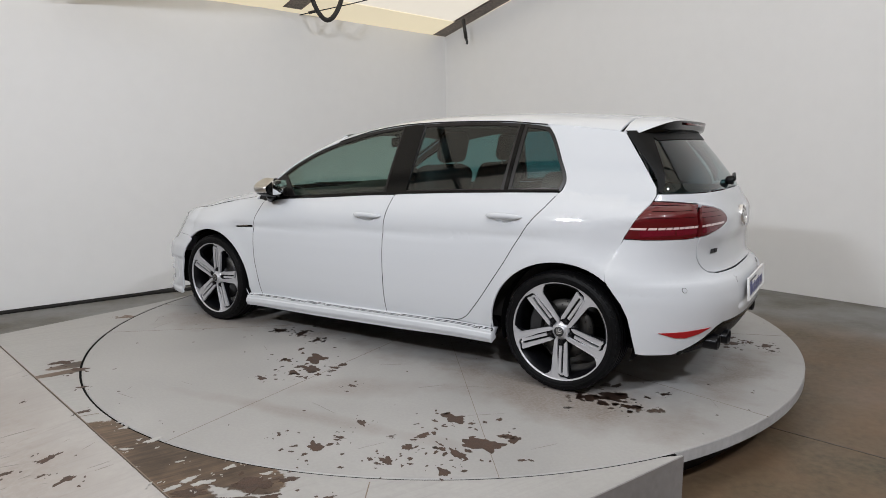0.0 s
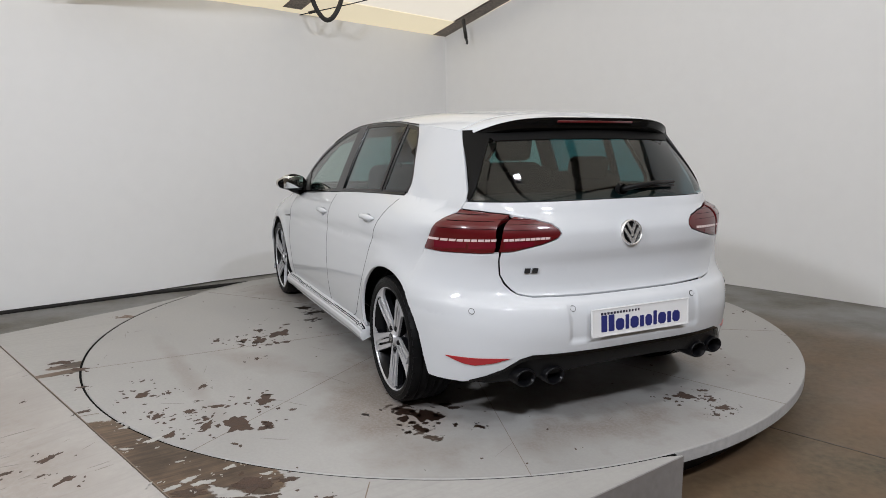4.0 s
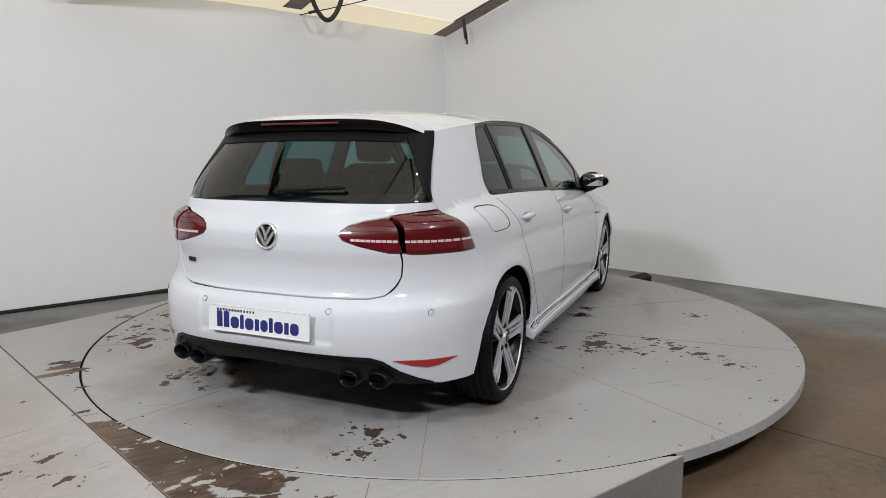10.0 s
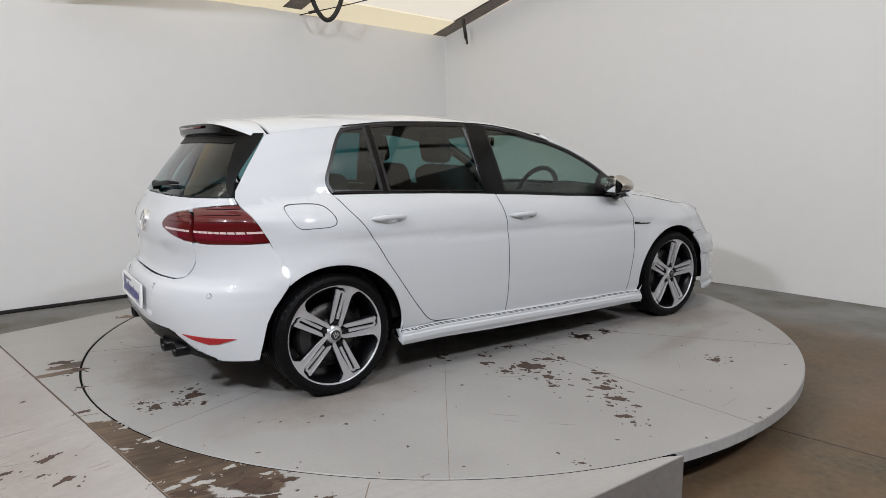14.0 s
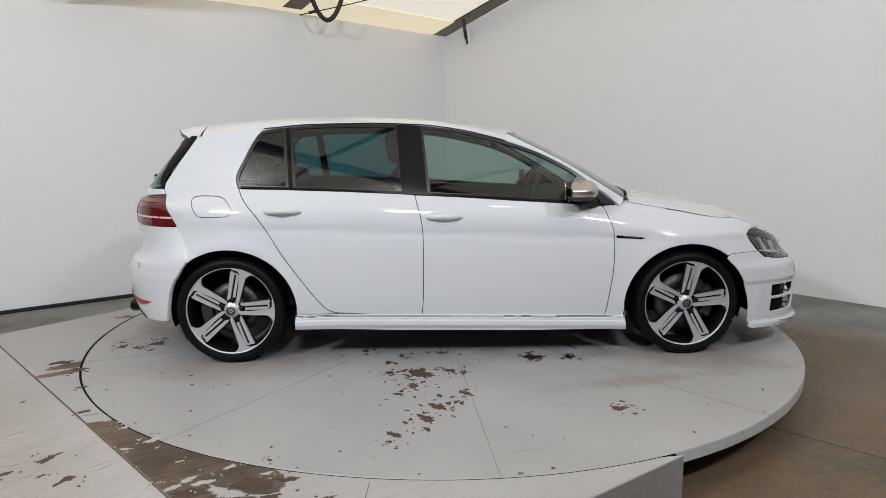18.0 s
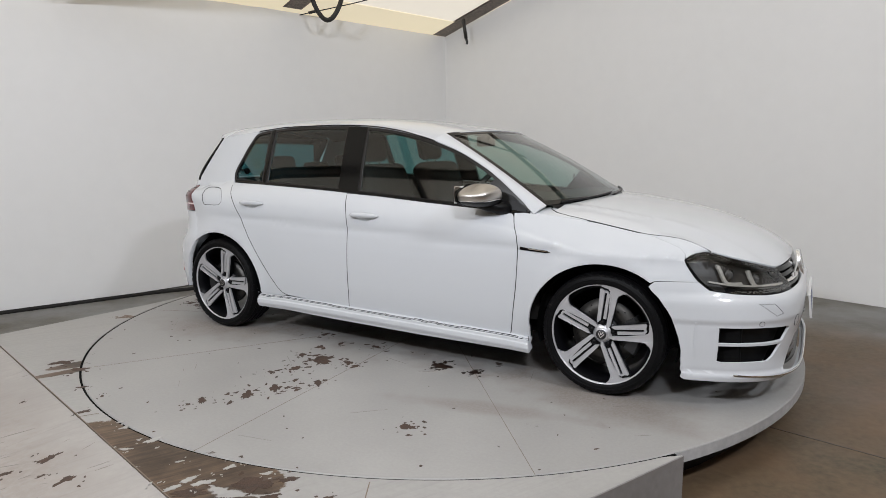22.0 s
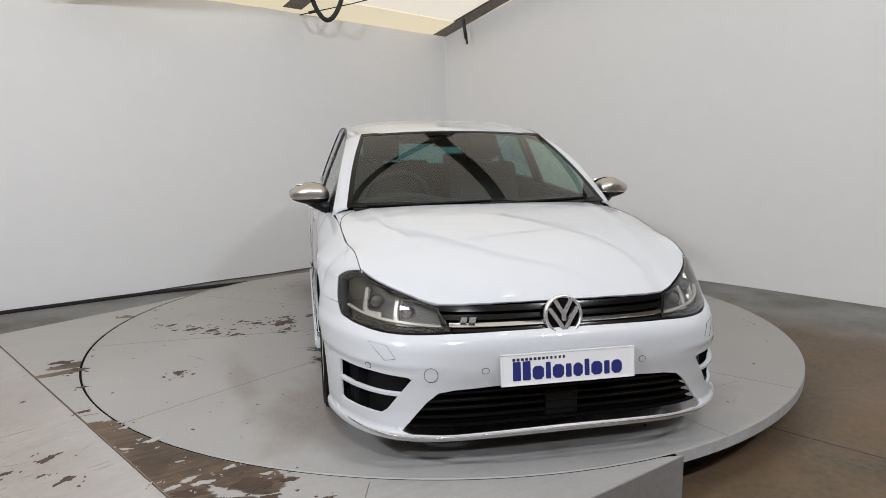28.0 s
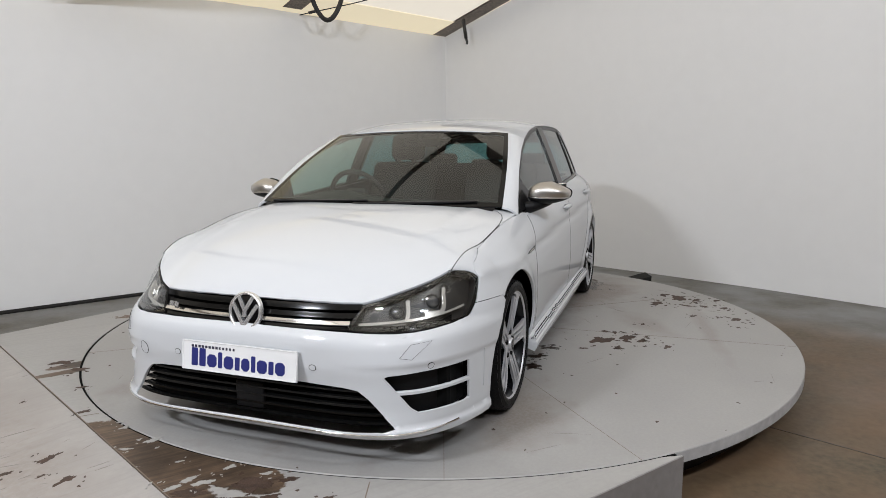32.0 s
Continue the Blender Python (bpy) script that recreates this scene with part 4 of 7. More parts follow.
doors = {}
for at, s in sides:
    panel([([inset_loop(fender_loop, GAP)], at, 0.04, 0.03)], "front_wing", "paint", car, "white front wing")
    cups = {"rear": cup_loop(-1.000, 0.858), "front": cup_loop(-0.100, 0.818)}
    doors[s, "front"] = panel([([inset_loop(front_door_loop, GAP), cups["front"]], at, 0.05, 0.03)], "front_door", "paint", car, "white front door, shut")
    doors[s, "rear"] = panel([([inset_loop(rear_door_loop, GAP), cups["rear"]], at, 0.05, 0.03)], "rear_door", "paint", car, "white rear door, shut")
    q = [inset_loop(quarter_loop, GAP)] + ([fuel_loop] if s < 0 else [])
    ob = panel([(q, at, 0.04, 0.03)], "side_panel", "paint", car, "white rear side panel over the wheel")
    if s < 0:
        panel([([inset_loop(fuel_loop, -0.0003), inset_loop(fuel_loop, 0.0018)], lifted(at, 0.0006), 0.04, 0.03)], "fuel_flap_gap", "gap", ob, "", 0.003)
        panel([([inset_loop(fuel_loop, 0.003)], lifted(at, -0.001), 0.04, 0.03)], "fuel_flap", "paint", ob, "rounded white fuel flap, shut")

    def skirt_at(x, d, s=s):
        return (x, s * (0.868 + 0.026 * smooth(0.0, 0.014, d) + 0.009 * smooth(0.026, 0.032, d) - 0.014 * smooth(0.050, 0.085, d)), on_line(SKIRT_TOP, x) - d)
    panel([([[(-0.948, 0.0), (0.942, 0.0), (0.950, 0.078), (0.3, 0.088), (-0.35, 0.088), (-0.950, 0.078)]], skirt_at, 0.10, 0.004)], "side_skirt", "paint", car, "white side skirt", 0.05)
    # dark strips laid over the doors' shut lines draw the gaps' shade
    for line in (door_front, pillar_b, door_rear):
        panel([([band(line[1:], 0.0034)], lifted(at, 0.0006), 0.05, 0.03)], "door_gap_line", "gap", car, "", 0.004)
    # door handles: a bar over a shallow cup
    for key, x0, x1, zc in (("rear", -1.106, -0.895, 0.866), ("front", -0.205, 0.005, 0.826)):
        door = doors[s, key]
        panel([([cups[key]], cup_at(at, (x0 + x1) / 2, zc - 0.008), 0.012, 0.006)], "handle_cup", "paint", door, "", 0.002)
        bm = bmesh.new()
        rows = []
        n = 16
        for i in range(n + 1):
            u = i / n
            x = x0 + (x1 - x0) * u
            z = zc + 0.004 * math.sin(u * math.pi)
            h = 0.0135 * (1 - abs(2 * u - 1) ** 5) + 0.002
            d = 0.034 * (1 - abs(2 * u - 1) ** 4) + 0.003
            y = side_y(x, zc)
            rows.append([bm.verts.new((x, s * (y + d * (0.55 + 0.45 * math.cos(a))) if math.cos(a) > -0.5 else s * (y + d * 0.3), z + h * math.sin(a))) for a in (2 * math.pi * k / 10 for k in range(10))])
        for a, c in zip(rows, rows[1:]):
            for k in range(10):
                bm.faces.new((a[k], a[(k + 1) % 10], c[(k + 1) % 10], c[k]))
        bm.faces.new(rows[0])
        bm.faces.new(rows[-1])
        bmesh.ops.recalc_face_normals(bm, faces=bm.faces)
        part("door_handle", bm, "paint", door, "white pull handle")
    # wing flash
    panel([([[(0.885, 0.712), (1.03, 0.701), (1.05, 0.693), (1.02, 0.690), (0.885, 0.697)]], lifted(at, 0.004), 0.03, 0.02)], "wing_badge", "black_gloss", car, "slim black and chrome wing badge", 0.006)
    panel([([[(0.93, 0.7075), (1.03, 0.699), (1.045, 0.694), (0.99, 0.6985), (0.93, 0.703)]], lifted(at, 0.006), 0.03, 0.02)], "wing_badge_trim", "chrome", car, "", 0.004)

# ---- side glass ----
dlo = curved([(-1.260, 0.997), (-1.280, 1.042), (-1.268, 1.093), (-1.240, 1.150), (-1.207, 1.221), (-1.172, 1.282), (-1.141, 1.313), (-1.083, 1.327), (-0.984, 1.338), (-0.852, 1.348), (-0.686, 1.352), (-0.521, 1.352), (-0.388, 1.350), (-0.255, 1.344), (-0.123, 1.331), (0.010, 1.312), (0.141, 1.283), (0.272, 1.249), (0.402, 1.206), (0.498, 1.165), (0.625, 1.099), (0.718, 1.038), (0.810, 0.968), (0.870, 0.921), (0.899, 0.888), (0.885, 0.877)], 3)
dlo_bottom = [(0.822, 0.8785), (0.611, 0.8965), (0.452, 0.906), (0.292, 0.916), (-0.028, 0.940), (-0.349, 0.960), (-0.672, 0.975), (-0.995, 0.987)]
dlo_loop = dlo + dlo_bottom


def window_loop(lo, hi, shrink=0.016):
    pts = dense(inset_loop(dlo_loop, shrink), 0.015, 0.015)
    def edge(e, z):
        return e[0] + (e[1] - e[0]) * (z - 0.95) / 0.4
    n = len(pts)
    inside = [edge(lo, b) <= a <= edge(hi, b) for a, b in pts]
    # the kept stretches, in the loop's own order
    start = next(i for i in range(n) if inside[i] and not inside[i - 1]) if not all(inside) else 0
    out = [pts[(start + k) % n] for k in range(n) if inside[(start + k) % n]]
    return out


win_quarter = window_loop((-2.0, -2.0), (-0.985, -1.010))
win_rear = window_loop((-0.945, -0.975), (-0.330, -0.365))
win_front = window_loop((-0.185, -0.225), (0.600, 1.0))
for at, s in sides:
    panel([([dlo_loop, win_quarter, win_rear, win_front], lifted(at, -0.003), 0.06, 0.04)], "window_surround", "trim_rubber", car, "black window surround and pillar covers", 0.02)
    gl = lifted(at, -0.008)
    g = panel([([inset_loop(win_front, -0.006)], gl, 0.05, 0.04)], "front_side_window", "glass", doors[s, "front"], "green tinted side window", 0.004)
    h = panel([([inset_loop(win_rear, -0.006)], gl, 0.05, 0.04)], "rear_side_window", "privacy", doors[s, "rear"], "dark tinted side window", 0.004)
    k = panel([([inset_loop(win_quarter, -0.006)], gl, 0.05, 0.04)], "quarter_window", "privacy", doors[s, "rear"], "dark tinted quarter window", 0.004)
    for o in (g, h, k):
        o.visible_shadow = False
    panel([([band([(0.84, 0.885), (0.5, 0.9095), (0.1, 0.936), (-0.35, 0.964), (-0.7, 0.979), (-1.0, 0.991), (-1.25, 1.0)], 0.012)], lifted(at, 0.002), 0.06, 0.02)], "waist_seal", "black_gloss", car, "", 0.006)
    panel([([band([(-0.965, 0.99), (-0.992, 1.335)], 0.022)], lifted(at, 0.001), 0.06, 0.03)], "window_bar", "black_gloss", doors[s, "rear"], "upright black window bar", 0.006)
    panel([([[(-0.365, 1.345), (-0.225, 1.338), (-0.190, 0.955), (-0.335, 0.963)]], lifted(at, 0.0005), 0.06, 0.04)], "pillar_cover", "black_gloss", car, "gloss black middle pillar cover", 0.006)

# ---- roof, pillars and windscreen ----
def roof_map(a, v):
    xf = 0.388 - 0.126 * abs(v) ** 2.2
    return roof_at(-1.52 + 0.02 * v * v + a * (xf + 1.52 - 0.02 * v * v), v)


panel([([[(0, -1), (1, -1), (1, 1), (0, 1)]], roof_map, 0.025, 0.05)], "roof", "paint", car, "white roof skin")
for sgn in (1, -1):
    panel([([[(0.0, 0.0), (1.0, 0.0), (1.0, 0.006), (0.0, 0.006)]], (lambda a, b, sgn=sgn: (-1.13 + a * 1.4, sgn * (roof_edge(-1.13 + a * 1.4)[0] + 0.0015), roof_edge(-1.13 + a * 1.4)[1] - 0.004 + b)), 0.02, 0.003)], "roof_trim", "trim_rubber", car, "", 0.004)


def a_pillar(sgn):
    """The windscreen pillar: from the side window's edge to the screen's."""
    low = knots((0.22, 1.2685), (0.26, 1.2580), (0.30, 1.2455), (0.36, 1.225), (0.402, 1.210), (0.498, 1.169), (0.625, 1.103), (0.718, 1.042), (0.810, 0.972), (0.870, 0.925), (0.905, 0.890), (0.93, 0.872))

    def f(a, b):
        x = 0.264 + (0.925 - 0.264) * a
        p = Vector((x, side_y(x, low(x)) + 0.001, low(x)))
        w = 1 - a * 1.0
        q = Vector(screen_at(1.0, w))
        m = p.lerp(q, b)
        bulge = Vector((0.35, 0.75, 0.56)) * 0.009 * math.sin(b * math.pi)
        return (m.x + bulge.x, sgn * (m.y + bulge.y), m.z + bulge.z)
    return f


for sgn in (1, -1):
    panel([([[(0, 0), (1, 0), (1, 1), (0, 1)]], a_pillar(sgn), 0.05, 0.1)], "windscreen_pillar", "paint", car, "white windscreen pillar")

ob = panel([([[(-1, 0), (1, 0), (1, 1), (-1, 1)]], screen_at, 0.08, 0.08)], "windscreen", "glass", car, "curved windscreen with a dark edge", 0.005)
ob.visible_shadow = False
rim = [(-1, 0), (1, 0), (1, 1), (-1, 1)]
panel([([rim, [(-0.965, 0.045), (0.965, 0.045), (0.96, 0.955), (-0.96, 0.955)]], lifted(screen_at, 0.0015), 0.08, 0.06)], "windscreen_edge", "black_gloss", car, "black printed screen edge", 0.004)

# ---- bonnet ----
HOOD_Y = (0.0, 0.15, 0.27, 0.38, 0.46, 0.52, 0.57, 0.62, 0.66, 0.69, 0.712)
hood_front = {y: (edge_x(y), edge_z(y)) for y in HOOD_Y}
hood_half = [(1.124, 0.0), (1.118, 0.15), (1.098, 0.30), (1.060, 0.45), (1.010, 0.57), (0.978, 0.640), (0.988, 0.690), (1.030, 0.727), (1.100, 0.750), (1.20, 0.7630)]
hood_half += [(1.3, 0.7625), (1.4, 0.7575), (1.5, 0.7505), (1.58, 0.7385), (1.64, 0.731), (1.70, 0.727), (1.745, 0.723), (1.775, 0.719)] + [(hood_front[y][0] - 0.003, y) for y in HOOD_Y[::-1]]
hood_loop = hood_half + [(x, -y) for x, y in hood_half[-2:0:-1]]
panel([([hood_loop], hood_at, 0.05, 0.05)], "bonnet", "paint", car, "white bonnet, shut")
# the bonnet's side gaps get their shade from a dark strip on top
for sgn in (1, -1):
    side = [(x, sgn * (y + 0.001)) for x, y in hood_half[6:18]]
    panel([([band(side, 0.0030)], lifted(hood_at, 0.0012), 0.05, 0.05)], "bonnet_gap_line", "gap", car, "", 0.004)
for sgn in (1, -1):
    top = [(0.90, 0.775), (1.0, 0.773), (1.1, 0.7705), (1.2, 0.7675), (1.2, 0.7655), (1.098, 0.7535), (1.027, 0.7310), (0.982, 0.692), (0.970, 0.645), (0.945, 0.69), (0.915, 0.73)]
    panel([([[(x, sgn * y) for x, y in top]], hood_at, 0.05, 0.05)], "wing_top", "paint", car, "", 0.02)

hood_side = knots((1.3, 0.7600), (1.4, 0.7555), (1.5, 0.7495), (1.58, 0.7405), (1.64, 0.7335), (1.70, 0.7295), (1.745, 0.7255), (1.79, 0.7155))
wing_crest = [(1.46, 0.8035), (1.53, 0.7905), (1.60, 0.7695), (1.650, 0.7495), (1.676, 0.7235), (1.681, 0.7080), (1.692, 0.7165), (1.712, 0.7265), (1.742, 0.7315), (1.776, 0.7325)]
crest_mate = [1.46, 1.53, 1.585, 1.63, 1.665, 1.69, 1.71, 1.73, 1.755, 1.782]


def shoulder(sgn):
    """The wing's crest between the bonnet's side edge and the lamp."""
    wing = [Vector((x, side_y(x, z - 0.003) - 0.0006, z - 0.003)) for x, z in wing_crest]
    hood = [Vector(hood_at(x, hood_side(x))) for x in crest_mate]

    def f(a, b):
        k = max(0, min(len(wing) - 2, int(a)))
        t = a - k
        m = hood[k].lerp(hood[k + 1], t).lerp(wing[k].lerp(wing[k + 1], t), b)
        g = 0.003 * math.sin(max(0.0, min(1.0, b)) * math.pi) * smooth(0.0, 3.0, a) * smooth(9.0, 6.0, a)
        return (m.x + 0.2 * g, sgn * (m.y + 0.6 * g), m.z + 0.77 * g)
    return f


for sgn in (1, -1):
    panel([([[(0.0, 0.0), (9.0, 0.0), (9.0, 1.0), (0.0, 1.0)]], shoulder(sgn), 0.25, 0.1)], "wing_crest", "paint", car, "", 0.012)
bm = bmesh.new()
rows = []
for i in range(25):
    u = -1 + 2 * i / 24
    x, y, z = screen_at(u * 0.96, 0.0)
    rows.append([bm.verts.new(p) for p in ((x - 0.05, y, z + 0.010), (x + 0.005, y, z - 0.004), (x + 0.035, y * 0.985, z - 0.022), (x + 0.03, y * 0.985, z - 0.06))])
for a, c in zip(rows, rows[1:]):
    for k in range(3):
        bm.faces.new((a[k], a[k + 1], c[k + 1], c[k]))
part("scuttle_panel", bm, "black_plastic", car, "black scuttle at the windscreen's foot")
for i, (y0, y1, w1) in enumerate(((-0.62, 0.02, 0.045), (-0.05, 0.60, 0.045))):
    pts = [Vector(screen_at(y / 0.72, 0.012 + (w1 - 0.012) * k / 8)) + Vector((0.008, 0, 0.004)) for k, y in ((k, y0 + (y1 - y0) * k / 8) for k in range(9))]
    w = part("wiper_arm", tube(pts, lambda u: 0.007 - 0.003 * u, 8), "black_plastic", car, "black wiper lying at the screen's foot")
    pts2 = [Vector(screen_at((y0 + (y1 - y0) * (0.25 + 0.75 * k / 8)) / 0.72, 0.02 + 0.025 * k / 8)) + Vector((0.005, 0, 0.005)) for k in range(9)]
    part("wiper_blade", tube(pts2, 0.006, 6), "trim_rubber", w)

# ---- nose: bumper, grilles, lamps ----
top_half = [(0.0, 0.551), (0.25, 0.549), (0.425, 0.545), (0.50, 0.541), (0.592, 0.537), (0.66, 0.537), (0.71, 0.541), (0.760, 0.548)]
bumper_top = fq(top_half) + [(front_qx(1.792, 0.563), 0.563), (front_qx(1.762, 0.585), 0.585), (front_qx(1.745, 0.6005), 0.6005), (front_qx(1.62, 0.5992), 0.5992), (front_qx(1.56, 0.5962), 0.5962)]
wheel_edge = [(front_qx(x, z), z) for x, z in [(1.535, 0.572), (1.575, 0.530), (1.622, 0.462), (1.655, 0.400), (1.676, 0.340), (1.688, 0.280), (1.690, 0.213), (1.682, 0.158)]]
bumper_low = fq([(0.80, 0.150), (0.70, 0.143), (0.56, 0.142), (0.3, 0.147), (0.0, 0.149)])
half = bumper_top + wheel_edge + [(front_qx(1.70, 0.147), 0.147)] + bumper_low[1:]
bumper_loop = half + [(-a, b) for a, b in half[::-1] if a > 1e-6]
grille_low = both([(0.0, 0.350), (0.27, 0.347), (0.42, 0.340), (0.480, 0.330), (0.520, 0.296), (0.582, 0.218), (0.612, 0.186), (0.56, 0.176), (0.3, 0.180), (0.0, 0.182)])
intake_half = [(front_qx(1.842, 0.398), 0.398), *fq([(0.70, 0.396), (0.59, 0.389), (0.575, 0.380), (0.62, 0.318), (0.662, 0.255), (0.685, 0.236)]), (front_qx(1.86, 0.234), 0.234), (front_qx(1.838, 0.240), 0.240)]
intakes = [intake_half, mirror_loop(intake_half)]
tow_loop = [(front_q(-0.508, 0.402) + 0.022 * math.cos(k * math.pi / 8), 0.402 + 0.028 * math.sin(k * math.pi / 8)) for k in range(16)]


def nose_at(q, z):
    """The bumper skin: the nose with a ledge over the intakes and a lip along its foot."""
    x, y, zz = front_at(q, z)
    d = 0.012 * smooth(0.405, 0.435, z) * smooth(0.56, 0.50, z) * smooth(0.25, 0.6, abs(q)) + 0.016 * smooth(0.196, 0.176, z)
    d -= 0.005 * math.exp(-((z - 0.190) / 0.006) ** 2)
    ny = y * 0.9
    return (x + d * (1 - 0.5 * abs(q)), y + d * (ny / 0.9) * 0.6, zz)


bumper = panel([([inset_loop(bumper_loop, 0.0003, QS), fq(grille_low), *intakes], nose_at, 0.03, 0.02)], "front_bumper", "paint", car, "white sports front bumper", 0.012)
panel([([inset_loop(tow_loop, 0.001, QS)], lifted(nose_at, 0.0012), 0.03, 0.03)], "tow_cover", "paint", bumper, "", 0.002)
panel([([tow_loop, inset_loop(tow_loop, 0.0016, QS)], lifted(nose_at, 0.0016), 0.02, 0.02)], "tow_cover_gap", "gap", bumper, "", 0.001)
for y, z in ((-0.311, 0.412), (0.311, 0.412), (-0.72, 0.415), (0.72, 0.415)):
    c = front_q(y, z)
    for r, h, m in ((0.0125, 0.0013, "gap"), (0.0105, 0.0022, "paint")):
        panel([([[(c + r / QS * 1.15 * math.cos(k * math.pi / 8), z + r * math.sin(k * math.pi / 8)) for k in range(16)]], lifted(nose_at, h), 0.02, 0.02)], "parking_sensor", m, bumper, "round parking sensor" if m == "paint" else "", 0.002)
for s in (1, -1):
    wash = [(front_q(s * y, z), z) for y, z in ((0.715, 0.505), (0.655, 0.500), (0.625, 0.455), (0.662, 0.446))]
    panel([([wash, inset_loop(wash, 0.0011, QS)], lifted(nose_at, 0.0012), 0.02, 0.02)], "washer_cover", "gap", bumper, "", 0.001)
    slot = [(front_qx(1.745, z), z) for z in (0.42, 0.40, 0.36, 0.32, 0.28, 0.26)]
    panel([([band([(s * a, b) for a, b in slot], 0.008, QS)], lifted(nose_at, 0.003), 0.02, 0.02)], "bumper_rib", "paint", bumper, "", 0.003)
# backing and slats
recess = lifted(front_at, -0.075)
grille = panel([([inset_loop(fq(grille_low), -0.03, QS)], recess, 0.04, 0.03)], "lower_grille", "dark", car, "black lower grille with level slats", 0.01)
for z in (0.204, 0.232, 0.262, 0.292, 0.322):
    w = 0.61 - 0.115 * (z - 0.188) / 0.14
    path = [(front_q(-w + 2 * w * k / 24, z), z) for k in range(25)]
    panel([([band(path, 0.007, QS)], lifted(front_at, -0.012), 0.05, 0.03)], "slat", "black_gloss", grille, "", 0.035)
part("radar_cover", box_bm(0.02, 0.13, 0.11, 0.008, 2, (2.128, 0.0, 0.258)), "black_plastic", grille, "square black sensor cover")
for s, loop in ((1, intakes[0]), (-1, intakes[1])):
    it = panel([([inset_loop(loop, -0.02, QS)], lifted(front_at, -0.05), 0.04, 0.03)], "side_intake", "black_plastic", car, "black corner air intake with a white blade", 0.01)
    part("intake_duct", box_bm(0.17, 0.265, 0.21, 0.01, 1, (1.845, s * 0.632, 0.318)), "dark", it, "", False)
    path = [(s * front_qx(1.84, 0.319), 0.319), *[(front_q(s * y, z), z) for y, z in ((0.74, 0.318), (0.68, 0.317), (0.60, 0.318))]]
    panel([([band(path, 0.011, QS)], lifted(front_at, 0.0), 0.03, 0.02)], "intake_blade", "paint", it, "thin white blade", 0.02)
lip = both([(0.0, 0.170), (0.3, 0.168), (0.56, 0.163), (0.70, 0.166), (0.79, 0.176), (0.79, 0.181), (0.70, 0.172), (0.56, 0.1685), (0.3, 0.1725), (0.0, 0.1745)])
panel([([fq(lip)], lifted(nose_at, 0.003), 0.03, 0.01)], "lip_trim", "chrome", bumper, "thin bright strip along the lip", 0.004)
# upper grille
up = both([(0.0, hood_front[0.0][1]), (0.27, hood_front[0.27][1]), (0.38, hood_front[0.38][1]), (0.455, hood_front[0.46][1]), (0.445, 0.600), (0.424, 0.548), (0.25, 0.552), (0.0, 0.554)])
grille = panel([([inset_loop(fq(up), -0.02, QS)], lifted(front_at, -0.04), 0.04, 0.03)], "upper_grille", "dark", car, "slim black radiator grille", 0.01)
for z, w, h, d, m in ((0.627, 0.462, 0.020, -0.006, "black_gloss"), (0.600, 0.450, 0.016, -0.012, "black_gloss"), (0.573, 0.430, 0.012, -0.002, "chrome"), (0.558, 0.420, 0.008, -0.010, "black_gloss")):
    path = [(front_q(-w + 2 * w * k / 24, z), z) for k in range(25)]
    panel([([band(path, h, QS)], lifted(front_at, d), 0.05, 0.03)], "slat" if m != "chrome" else "chrome_strip", m, grille, "" if m != "chrome" else "bright strip across the grille", 0.03)


def roundel(name, parent, m, r, label):
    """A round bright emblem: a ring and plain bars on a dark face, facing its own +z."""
    e = tagged(new(name), label)
    e.parent = parent
    e.matrix_basis = m
    part("emblem_face", lathe([(0.0, 0.004), (r * 0.8, 0.004), (r * 0.9, 0.0), (0.0, -0.004)], 40, "z"), "black_gloss", e)
    part("emblem_ring", lathe([(r * 0.84, 0.0), (r * 0.86, 0.010), (r * 0.93, 0.013), (r, 0.008), (r * 1.02, -0.006)], 48, "z"), "badge", e, "chrome ring")
    bars = None
    def bar(p, q, w):
        p, q = Vector(p) * r, Vector(q) * r
        t = (q - p).normalized()
        n = Vector((-t.y, t.x)) * w * r / 2
        return prism([tuple(p + n), tuple(p - n), tuple(q - n), tuple(q + n)], 0.003, 0.011, bars)
    for p, q in (((-0.42, 0.72), (0.0, 0.02)), ((0.42, 0.72), (0.0, 0.02)), ((-0.74, 0.34), (0.0, -0.76)), ((0.74, 0.34), (0.0, -0.76)), ((0.0, 0.02), (0.0, -0.30))):
        bars = bar(p, q, 0.20)
    part("emblem_bars", bars, "badge", e, "", False)
    return e


def facing(p, n, up=(0, 0, 1)):
    """A pose at p whose +z points along n and +y upwards."""
    z = Vector(n).normalized()
    x = Vector(up).cross(z).normalized()
    y = z.cross(x)
    return Matrix(((x.x, y.x, z.x, p[0]), (x.y, y.y, z.y, p[1]), (x.z, y.z, z.z, p[2]), (0, 0, 0, 1)))


roundel("nose_emblem", car, facing((2.130, 0, 0.594), (0.97, 0, 0.22)), 0.075, "round chrome emblem on the grille")


